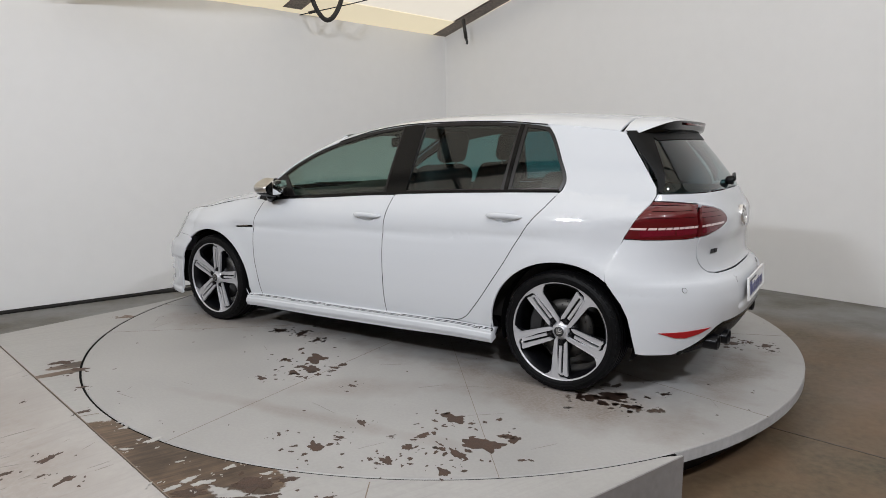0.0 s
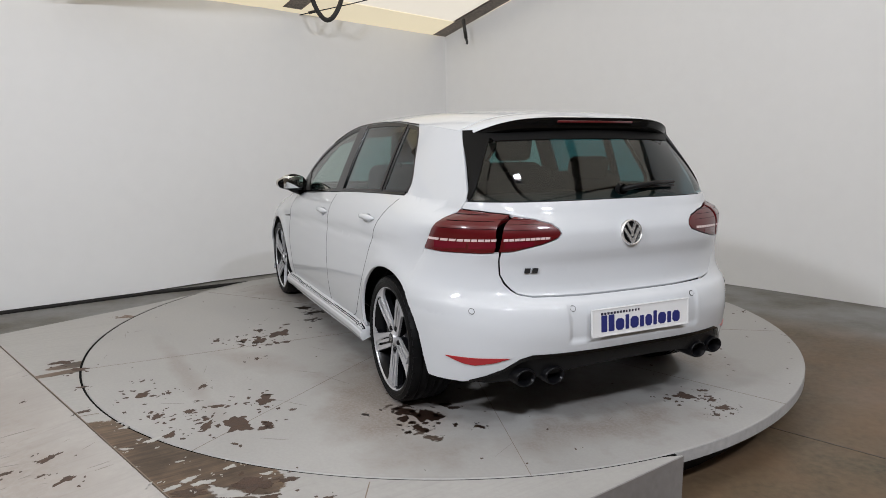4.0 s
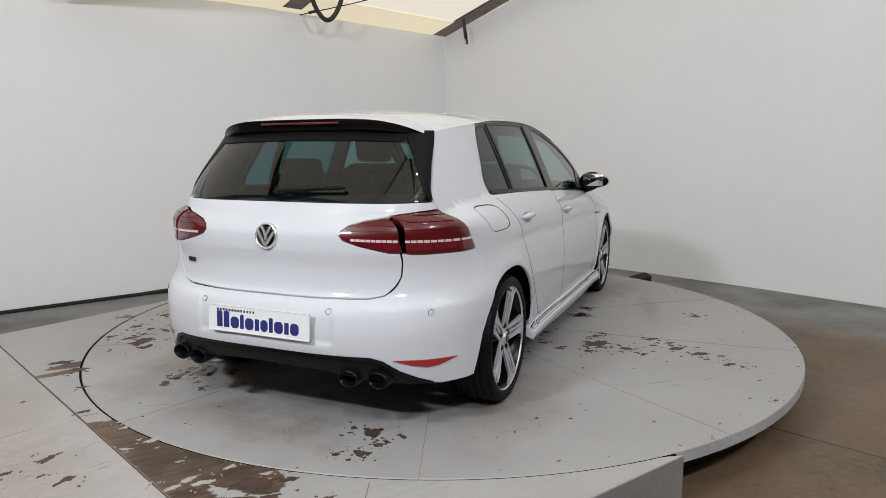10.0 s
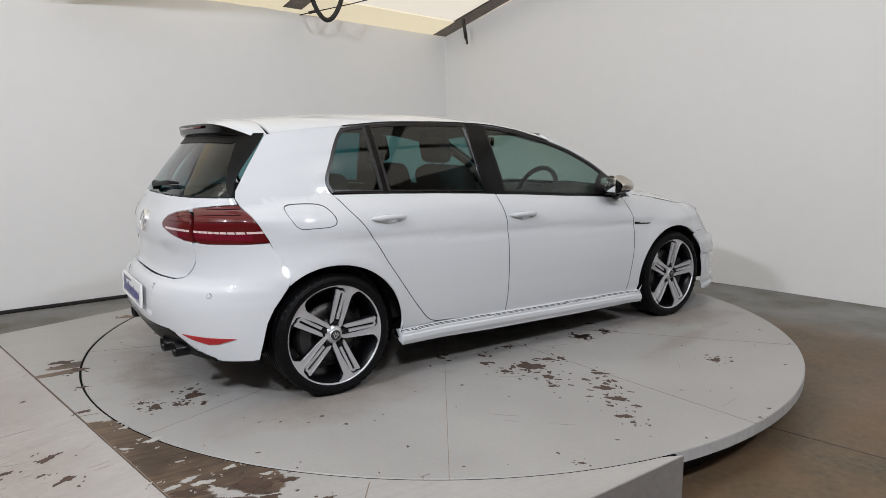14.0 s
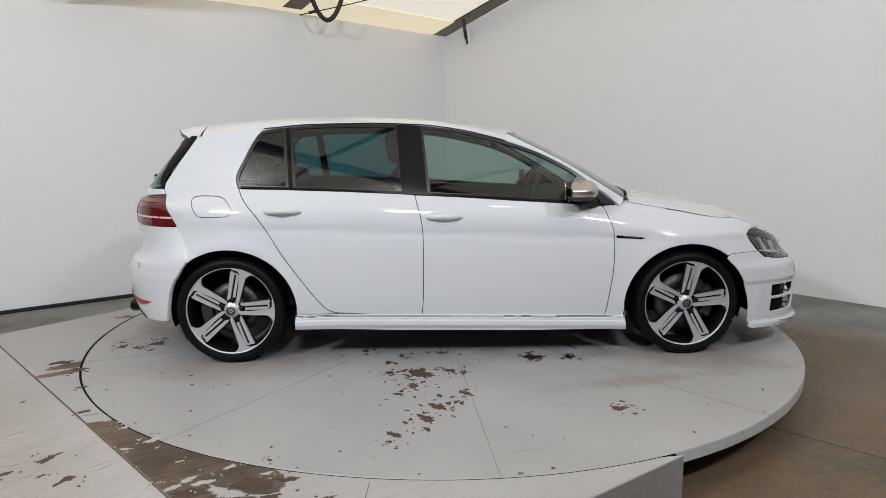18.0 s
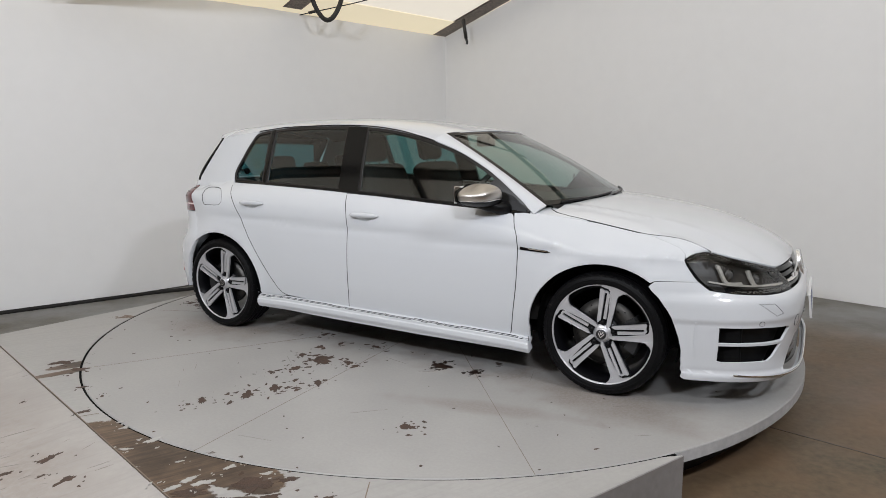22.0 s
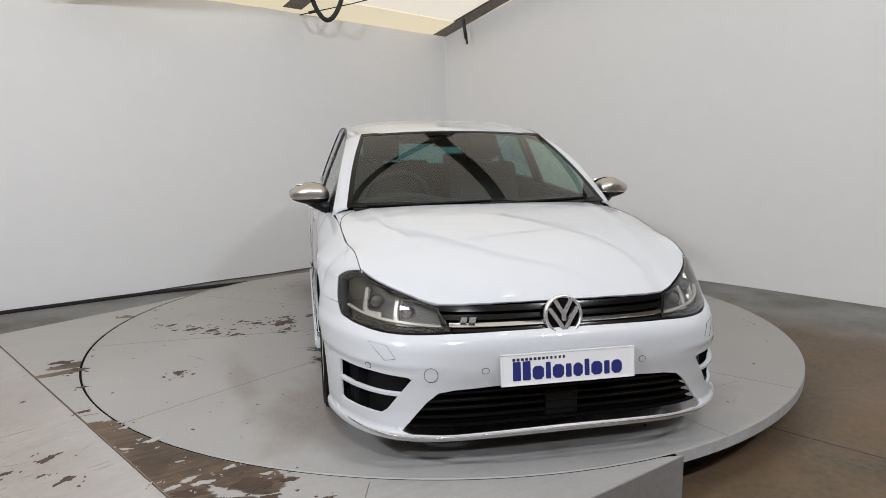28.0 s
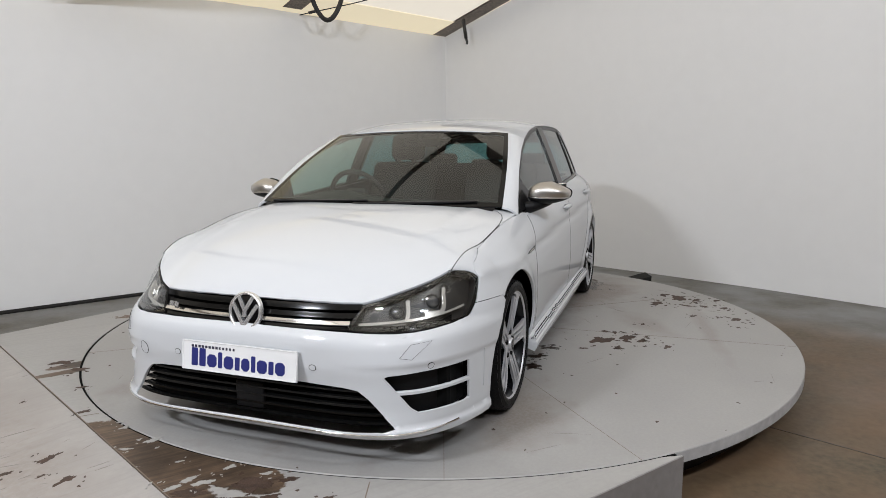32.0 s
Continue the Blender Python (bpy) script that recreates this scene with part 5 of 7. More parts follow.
def dealer_plate(p, n):
    e = tagged(new("dealer_plate"), "white plate with navy blue print in a thin frame")
    e.parent = car
    e.matrix_basis = facing(p, n)
    part("plate_board", box_bm(0.520, 0.112, 0.006, 0.002, 1), "plate", e, "", False)
    fr = None
    for x, y, w, h in ((0, 0.056, 0.524, 0.004), (0, -0.056, 0.524, 0.004), (0.260, 0, 0.004, 0.112), (-0.260, 0, 0.004, 0.112)):
        fr = box_bm(w, h, 0.010, 0, 1, (x, y, 0), fr)
    part("plate_frame", fr, "plate", e, "", False)
    # plain blocks with cut corners that stand in for the print: width, height
    x, big = -0.217, None
    for w, h in ((0.030, 0.030), (0.030, 0.030), (0.044, 0.010), (0.019, 0.022), (0.044, 0.010), (0.022, 0.010), (0.037, 0.010), (0.019, 0.022), (0.044, 0.010), (0.022, 0.010), (0.042, 0.010)):
        c = 0.011 if 0.03 < w < 0.05 else 0.003
        big = prism([(x + c, -0.040), (x + w - c, -0.040), (x + w, c - 0.040), (x + w, h - c), (x + w - c, h), (x + c, h), (x, h - c), (x, c - 0.040)], 0.0032, 0.0040, big)
        x += w + 0.0075
    part("print_large", big, "ink", e, "navy blue print", False)
    small = None
    for k in range(13):
        x0 = -0.218 + k * 0.0162
        small = prism([(x0, 0.032), (x0 + (0.011 if k < 8 else 0.008), 0.032), (x0 + (0.011 if k < 8 else 0.008), 0.042), (x0, 0.042)], 0.0032, 0.0040, small)
    part("print_small", small, "ink_dark", e, "small dark print", False)
    return e


dealer_plate((2.194, 0, 0.416), (1.0, 0, 0.12))
dealer_plate((-2.080, 0, 0.492), (-1.0, 0, 0.06))

# headlamps
hl_half = [(front_q(y, z), z) for y, z in ((0.424, 0.552), (0.438, 0.585), (0.455, 0.612))] + [(front_q(y, hood_front[y][1] - 0.006), hood_front[y][1] - 0.006) for y in HOOD_Y[4:]]
hl_half += [(front_qx(x, z), z) for x, z in ((1.776, 0.7285), (1.742, 0.7275), (1.712, 0.7225), (1.694, 0.7135), (1.685, 0.704), (1.682, 0.695), (1.691, 0.674), (1.710, 0.647), (1.735, 0.616), (1.762, 0.590), (1.790, 0.568), (1.818, 0.554))]
hl_half += [(front_q(y, z), z) for y, z in ((0.71, 0.545), (0.66, 0.541), (0.592, 0.541), (0.50, 0.545))]
for s in (1, -1):
    loop = [(s * a, b) for a, b in hl_half]
    e = tagged(new("headlamp"), "smoked headlamp with projector lenses under a clear cover")
    e.parent = car
    lens = panel([([inset_loop(loop, GAP, QS)], front_at, 0.03, 0.02)], "lamp_cover", "clear", e, "clear cover", 0.006)
    lens.visible_shadow = False
    panel([([inset_loop(loop, 0.001, QS)], lifted(front_at, -0.055), 0.04, 0.03)], "lamp_housing", "lamp_inner", e, "smoked grey housing", -0.052)
    panel([([loop, inset_loop(loop, 0.009, QS)], lifted(front_at, -0.002), 0.03, 0.02)], "lamp_edge", "black_gloss", e, "", 0.012)
    for y, z, r in ((0.700, 0.640, 0.029), (0.585, 0.612, 0.027)):
        q = front_q(s * y, z)
        p = Vector(lifted(front_at, -0.05)(q, z))
        m = facing(p, (0.93, s * 0.34, 0.10))
        o = part("projector_lens", lathe([(0.0, 0.020), (r * 0.4, 0.018), (r * 0.75, 0.010), (r * 0.95, 0.0)], 28, "z"), "lens", e, "round projector lens")
        o.matrix_basis = m
        o = part("projector_ring", lathe([(r * 0.95, 0.0), (r * 1.0, 0.010), (r * 1.08, 0.011), (r * 1.12, 0.0)], 28, "z"), "lamp_inner", e)
        o.matrix_basis = m
        u = [(q + s * dx * r / QS * 1.75, z + dz * r * 1.55) for dx, dz in ((1.0, 0.95), (1.0, -0.2), (0.75, -0.85), (0.2, -1.0), (-0.9, -1.0))]
        panel([([band(curved(u, 4), 0.016, QS)], lifted(front_at, -0.030), 0.02, 0.02)], "daylight_guide", "lamp_chrome", e, "bright U-shaped light guide", 0.016)
    foot = [(front_q(s * y, z), z) for y, z in ((0.436, 0.556), (0.52, 0.554), (0.60, 0.552), (0.68, 0.553), (0.73, 0.558), (0.76, 0.566))]
    panel([([band(foot, 0.024, QS)], lifted(front_at, -0.010), 0.03, 0.02)], "lamp_sill", "black_gloss", e, "ridged black foot of the lamp", 0.02)
    for k in range(14):
        y = 0.455 + 0.021 * k
        rib = [(front_q(s * y, 0.557), 0.557), (front_q(s * (y + 0.012), 0.557), 0.557)]
        panel([([band(rib, 0.005, QS)], lifted(front_at, -0.008), 0.03, 0.02)], "sill_ridge", "lamp_inner", e, "", 0.002)
    foot = [(front_q(s * y, z), z) for y, z in ((0.46, 0.572), (0.56, 0.576), (0.66, 0.580), (0.74, 0.590), (0.79, 0.605))]
    panel([([band(foot, 0.008, QS)], lifted(front_at, -0.016), 0.03, 0.02)], "lamp_bar", "lamp_chrome", e, "", 0.016)

# ---- tail: bumper, tailgate, lamps, spoiler ----
def tail_at(q, z):
    """The tail with the bumper's ledge and the dip for the plate."""
    x, y, zz = rear_at(q, z)
    c = smooth(0.36, 0.33, abs(y)) * smooth(0.405, 0.425, z) * smooth(0.580, 0.560, z) if abs(y) < 0.37 else 0.0
    return (x + 0.012 * c, y, zz)


lamp_half = rq([(0.352, 0.862), (0.359, 0.880), (0.385, 0.900), (0.449, 0.919), (0.54, 0.938)]) + [(rear_qx(-1.79, 0.952), 0.950), (rear_qx(-1.72, 0.954), 0.954), (1.0, 0.955), (1.0, 0.90), (1.0, 0.85), (1.0, 0.787), (rear_qx(-1.70, 0.784), 0.784)] + rq([(0.66, 0.784), (0.55, 0.795), (0.43, 0.824), (0.368, 0.845)])
gate_half = [(0.0, 0.992), (0.30, 0.991), (0.50, 0.990), (0.60, 0.990), (0.62, 0.9525), (0.54, 0.9405), (0.449, 0.9220), (0.382, 0.9025), (0.355, 0.882), (0.348, 0.862), (0.365, 0.842), (0.43, 0.8205), (0.55, 0.7920), (0.592, 0.790), (0.596, 0.755), (0.590, 0.694), (0.574, 0.660), (0.553, 0.635), (0.53, 0.617), (0.476, 0.607), (0.25, 0.603), (0.0, 0.603)]
gate_q = rq(gate_half)
gate_q[4:5] = [(0.985, 0.990), (0.985, 0.9580), (rear_qx(-1.79, 0.9545), 0.9530)]
gate = panel([([inset_loop(gate_q + [(-a, b) for a, b in gate_q[::-1] if a > 1e-6], GAP, QS)], rear_at, 0.03, 0.025)], "tailgate", "paint", car, "white tailgate, shut", 0.02)
bump_half = rq([(0.0, 0.5985), (0.25, 0.5985), (0.476, 0.6025), (0.53, 0.613), (0.555, 0.631), (0.578, 0.657), (0.594, 0.693), (0.600, 0.755), (0.599, 0.784), (0.665, 0.7815)]) + [(rear_qx(-1.70, 0.780), 0.780), (1.0, 0.783), (1.0, 0.70), (1.0, 0.612)]
bump_half += [(rear_qx(x, z), z) for x, z in ((-1.5485, 0.586), (-1.575, 0.550), (-1.622, 0.485), (-1.652, 0.42), (-1.674, 0.321), (-1.690, 0.245))]
bump_half += [(rear_qx(-1.72, 0.240), 0.240)] + rq([(0.73, 0.238), (0.66, 0.262), (0.60, 0.298), (0.545, 0.345), (0.50, 0.362), (0.3, 0.366), (0.0, 0.368)])
rear_bumper = panel([([inset_loop(bump_half + [(-a, b) for a, b in bump_half[::-1] if a > 1e-6], 0.0004, QS)], tail_at, 0.03, 0.02)], "rear_bumper", "paint", car, "white rear bumper", 0.03)
diff_half = rq([(0.0, 0.366), (0.3, 0.364), (0.50, 0.360), (0.545, 0.343), (0.60, 0.296), (0.66, 0.260), (0.72, 0.236), (0.66, 0.232), (0.5, 0.254), (0.3, 0.288), (0.15, 0.298), (0.0, 0.300)])
diff = panel([([diff_half + [(-a, b) for a, b in diff_half[::-1] if a > 1e-6]], lifted(rear_at, -0.012), 0.03, 0.02)], "rear_diffuser", "black_plastic", car, "black diffuser under the rear bumper", 0.06)
edge = [(rear_q(y, z), z) for y, z in [(-0.71, 0.243), (-0.66, 0.268), (-0.60, 0.304), (-0.545, 0.350), (-0.50, 0.366), (-0.3, 0.370), (0.0, 0.372), (0.3, 0.370), (0.50, 0.366), (0.545, 0.350), (0.60, 0.304), (0.66, 0.268), (0.71, 0.243)]]
panel([([band(edge, 0.014, QS)], lifted(rear_at, 0.004), 0.03, 0.02)], "diffuser_edge", "black_gloss", diff, "", 0.02)
for y in (0.525, 0.400, -0.400, -0.525):
    o = part("exhaust_tip", lathe([(0.030, 0.10), (0.036, 0.0), (0.040, -0.002), (0.044, 0.004), (0.044, 0.20), (0.030, 0.22)], 32, "x"), "wheel_black", car, "round dark exhaust tip")
    o.matrix_basis = pose(-2.025 + 0.025 * (abs(y) > 0.5), y, 0.274)
    o.scale = (1, 1.10, 0.85)
    part("exhaust_bore", lathe([(0.0, 0.12), (0.031, 0.12), (0.034, 0.08)], 24, "x"), "gap", o)
for s in (1, -1):
    e = tagged(new("tail_lamp"), "dark red tail lamp with a clear light strip")
    e.parent = car
    loop = [(s * a, b) for a, b in lamp_half]
    split_q = s * rear_q(0.598, 0.87)
    inner = [p for p in dense(loop, 0.02, 0.02) if (p[0] - split_q) * s < -0.0008]
    outer = [p for p in dense(loop, 0.02, 0.02) if (p[0] - split_q) * s > 0.0008]
    for pts, nm in ((inner, "lamp_on_tailgate"), (outer, "lamp_on_body")):
        cx = sum(p[0] for p in pts) / len(pts)
        k = max(range(len(pts)), key=lambda i: abs(pts[i][0] - pts[i - 1][0]) * QS + abs(pts[i][1] - pts[i - 1][1]))
        pts = pts[k:] + pts[:k]
        panel([([inset_loop(pts, 0.0005, QS)], lifted(rear_at, 0.001), 0.03, 0.02)], nm, "red_lens", e, "dark red lens", 0.03)
    for y0, y1, n in ((0.40, 0.586, 9), (0.608, 0.80, 9)):
        for k in range(n):
            ya, yb = y0 + (y1 - y0) * (k + 0.08) / n, y0 + (y1 - y0) * (k + 0.92) / n
            path = [(s * rear_q(y, 0.846 - 0.03 * (y - 0.40)), 0.846 - 0.03 * (y - 0.40)) for y in (ya, (ya + yb) / 2, yb)]
            panel([([band(path, 0.010, QS)], lifted(rear_at, 0.0022), 0.03, 0.02)], "light_strip", "lamp_strip", e, "pale light strip", 0.003)
    for z0, ya, yb in ((0.922, 0.47, 0.586), (0.902, 0.42, 0.586), (0.880, 0.40, 0.586), (0.938, 0.608, 0.70), (0.915, 0.608, 0.75), (0.885, 0.608, 0.78)):
        path = [(s * rear_q(y, z0), z0) for y in (ya, (ya + yb) / 2, yb)]
        panel([([band(path, 0.0013, QS)], lifted(rear_at, 0.0016), 0.03, 0.02)], "lens_rib", "dark", e, "", 0.002)
    for ya, yb, zt, zb in ((0.47, 0.580, 0.832, 0.806), (0.612, 0.70, 0.832, 0.800), (0.706, 0.79, 0.832, 0.796)):
        foot = [(s * rear_q(y, z), z) for y, z in ((ya, zt), (yb, zt), (yb, zb), (ya, zb + 0.008))]
        panel([([foot], lifted(rear_at, 0.0020), 0.03, 0.02)], "lamp_chamber", "red_deep", e, "brighter red chamber", 0.002)
    refl = [(s * a, b) for a, b in [(rear_qx(-1.779, 0.350), 0.350), *rq([(0.70, 0.352), (0.64, 0.356), (0.585, 0.358), (0.64, 0.336), (0.70, 0.320), (0.735, 0.324)])]]
    panel([([refl], lifted(rear_at, 0.004), 0.02, 0.02)], "reflector", "red_bright", rear_bumper, "slim red reflector", 0.006)
    for y, z in ((0.327, 0.555), (0.712, 0.550)):
        c = s * rear_q(y, z)
        for r, h, m in ((0.0125, 0.0013, "gap"), (0.0105, 0.0022, "paint")):
            panel([([[(c + r / QS * 1.15 * math.cos(k * math.pi / 8), z + r * math.sin(k * math.pi / 8)) for k in range(16)]], lifted(tail_at, h), 0.02, 0.02)], "parking_sensor", m, rear_bumper, "round parking sensor" if m == "paint" else "", 0.002)
roundel("tail_emblem", gate, facing((-1.992, 0, 0.848), (-0.985, 0, 0.16)), 0.056, "round chrome emblem on the tailgate")
tail_spot = Vector(rear_at(rear_q(0.472, 0.712), 0.712)) + Vector((-0.003, 0.001, 0))
for par, p, n, m in ((gate, tail_spot, normal_of(rear_at, rear_q(0.472, 0.712), 0.712), "iron"), (grille, (2.112, -0.362, 0.592), (0.95, -0.25, 0.15), "badge")):
    bars = merge(prism([(-0.030, -0.010), (-0.006, -0.010), (-0.003, 0.010), (-0.026, 0.010)], 0, 0.004), prism([(0.002, -0.010), (0.026, -0.010), (0.030, 0.010), (0.006, 0.010)], 0, 0.004))
    o = part("model_badge", bars, m, par, "small plain chrome badge", False)
    o.matrix_basis = facing(p, n)

# rear window, its dark sides and the spoiler
gl_half = [(0.0, 0.996), (0.30, 0.996), (0.55, 0.9955), (0.655, 0.9955), (0.600, 1.10), (0.545, 1.20), (0.505, 1.262), (0.30, 1.268), (0.0, 1.270)]
rear_glass = panel([([rq(both(gl_half))], lifted(rear_at, -0.004), 0.05, 0.03)], "rear_window", "privacy", gate, "dark tinted rear window", 0.005)
rear_glass.visible_shadow = False
for s in (1, -1):
    fin = [(0.652, 0.9955), (0.597, 1.10), (0.540, 1.20), (0.500, 1.262), (0.47, 1.29)]
    loop = [(s * rear_q(y, z), z) for y, z in fin] + [(s * 0.998, 1.29), (s * 0.995, 1.27), (s * 0.995, 1.20), (s * 0.995, 1.10), (s * 0.99, 1.02), (s * 0.98, 0.998)]
    panel([([loop], lifted(rear_at, 0.002), 0.03, 0.03)], "window_fin", "fin", gate, "gloss black fin beside the rear window", 0.02)


def spoiler_at(u, w):
    """The roof spoiler; u across, w round its section from the roof to its underside. Its rear edge falls to the fins at both ends."""
    a = abs(u)
    y = u * (0.588 - 0.034 * min(w, 1.0) - 0.012 * max(0.0, w - 1))
    x0 = -1.520
    tip = -1.722 + 0.135 * a ** 5
    zr = roof_at(x0, min(1, abs(y) / roof_edge(x0)[0]))[2]
    ztip = 1.344 - 0.066 * a ** 5
    if w < 1:
        t = w
        return (x0 + (tip - x0) * t, y, zr + (ztip - zr) * t + 0.010 * (1 - a ** 3) * math.sin(t * math.pi))
    drop = 0.046 - 0.030 * a ** 4
    if w < 2:
        t = w - 1
        return (tip + 0.020 * t + 0.006 * math.cos(t * math.pi) - 0.006, y, ztip - drop * t)
    t = w - 2
    return (tip + 0.008 + t * (-1.640 + 0.055 * a ** 4 - tip), y, ztip - drop - 0.045 * t)


sp = panel([([[(-1, 0), (1, 0), (1, 0.97), (-1, 0.97)]], spoiler_at, 0.05, 0.1)], "spoiler_top", "paint", gate, "white upper skin of the spoiler", 0.01)
head = both([(0.0, 1.252), (0.30, 1.249), (0.49, 1.243), (0.505, 1.262), (0.48, 1.292), (0.30, 1.298), (0.0, 1.30)])
panel([([rq(head)], lifted(rear_at, 0.001), 0.05, 0.02)], "window_header", "fin", gate, "black band along the top of the rear window", 0.006)
bm = bmesh.new()
cols = []
ws = [0.972, 0.985, 1.0, 1.1, 1.3, 1.5, 1.7, 1.9, 1.98, 2.0, 2.2, 2.5, 2.8, 3.0]
for i in range(41):
    u = -1 + 2 * i / 40
    cols.append([bm.verts.new(spoiler_at(u, w)) for w in ws])
for a, c in zip(cols, cols[1:]):
    for k in range(len(ws) - 1):
        bm.faces.new((a[k], a[k + 1], c[k + 1], c[k]))
for c in (cols[0], cols[-1]):
    bm.faces.new(c)
bmesh.ops.recalc_face_normals(bm, faces=bm.faces)
part("spoiler", bm, "black_gloss", gate, "gloss black roof spoiler")
part("brake_light", box_bm(0.008, 0.42, 0.010, 0.002, 1, (-1.730, 0, 1.326)), "red_lens", gate, "slim red high brake light")
hub = Vector(rear_at(0, 1.025)) + Vector((-0.012, 0, 0.005))
arm = part("rear_wiper", tube([hub, hub + Vector((-0.018, -0.02, 0.006)), hub + Vector((0.012, -0.20, 0.022)), hub + Vector((0.030, -0.33, 0.022))], lambda u: 0.016 - 0.009 * u, 10), "black_plastic", gate, "black rear wiper")
part("wiper_hub", lathe([(0.0, 0.02), (0.018, 0.018), (0.024, 0.0), (0.024, -0.02)], 20, "x", tuple(hub)), "black_plastic", arm)
part("wiper_blade", tube([Vector(rear_at(rear_q(-y, 1.035), 1.035)) + Vector((-0.008, 0, 0)) for y in (0.02, 0.12, 0.22, 0.33)], 0.006, 6), "trim_rubber", arm)

# ---- door mirrors ----
for s in (1, -1):
    e = tagged(new("door_mirror"), "satin silver door mirror with a black foot")
    e.parent = car
    def shell(z0, z1, nz, grow=0.0, cut=9.0):
        bm = bmesh.new()
        rows = []
        for i in range(nz + 1):
            v = z0 + (z1 - z0) * i / nz
            row = []
            for k in range(32):
                a = 2 * math.pi * k / 32
                cu, su = math.cos(a), math.sin(a)
                w = math.sqrt(max(0.0, 1 - abs(v) ** 2.6))
                ex = (abs(cu) ** 0.8) * (1 if cu > 0 else -1) * (0.098 if cu > 0 else 0.080)
                ey = (abs(su) ** 0.75) * (1 if su > 0 else -1) * 0.108
                x = 0.665 + min(ex * w + grow * cu, cut) - 0.025 * (ey / 0.108)
                y = 0.900 + ey * (0.35 + 0.65 * w) * w ** 0.3 + 0.012 * v
                row.append(bm.verts.new((x, s * y, 0.968 + 0.062 * v * (1 - 0.30 * max(0.0, ey / 0.108) ** 1.5) - 0.010 * max(0.0, ey / 0.108))))
            rows.append(row)
        for p, q in zip(rows, rows[1:]):
            for k in range(32):
                bm.faces.new((p[k], p[(k + 1) % 32], q[(k + 1) % 32], q[k]))
        bm.faces.new(rows[0])
        bm.faces.new(rows[-1])
        bmesh.ops.recalc_face_normals(bm, faces=bm.faces)
        return bm
    part("mirror_cap", shell(-0.30, 0.985, 14), "satin", e, "satin silver mirror cap")
    part("mirror_bezel", shell(-0.97, 0.97, 14, 0.002, -0.056), "black_gloss", e, "black rear shell round the glass")
    part("mirror_foot", shell(-0.985, -0.40, 8), "black_plastic", e, "black lower shell")
    part("mirror_band", shell(-0.40, -0.30, 2, 0.001), "chrome", e, "thin turn-signal band")
    arm = tube([(0.78, s * 0.785, 0.892), (0.74, s * 0.825, 0.900), (0.70, s * 0.86, 0.912), (0.67, s * 0.90, 0.928)], lambda u: 0.034 - 0.008 * u, 12)
    part("mirror_arm", arm, "black_plastic", e, "black arm")
    m = part("mirror_glass", box_bm(0.004, 0.150, 0.088, 0.0018, 1), "mirror", e, "mirror glass")
    m.matrix_basis = pose(0.5765, s * 0.900, 0.972, 0, 0, s * 12)
    panel([([[(0.66, 0.895), (0.80, 0.888), (0.885, 0.882), (0.885, 0.895), (0.80, 0.962), (0.73, 0.985)]], lifted(side_l if s > 0 else side_r, 0.003), 0.05, 0.04)], "mirror_triangle", "black_plastic", e, "", 0.01)

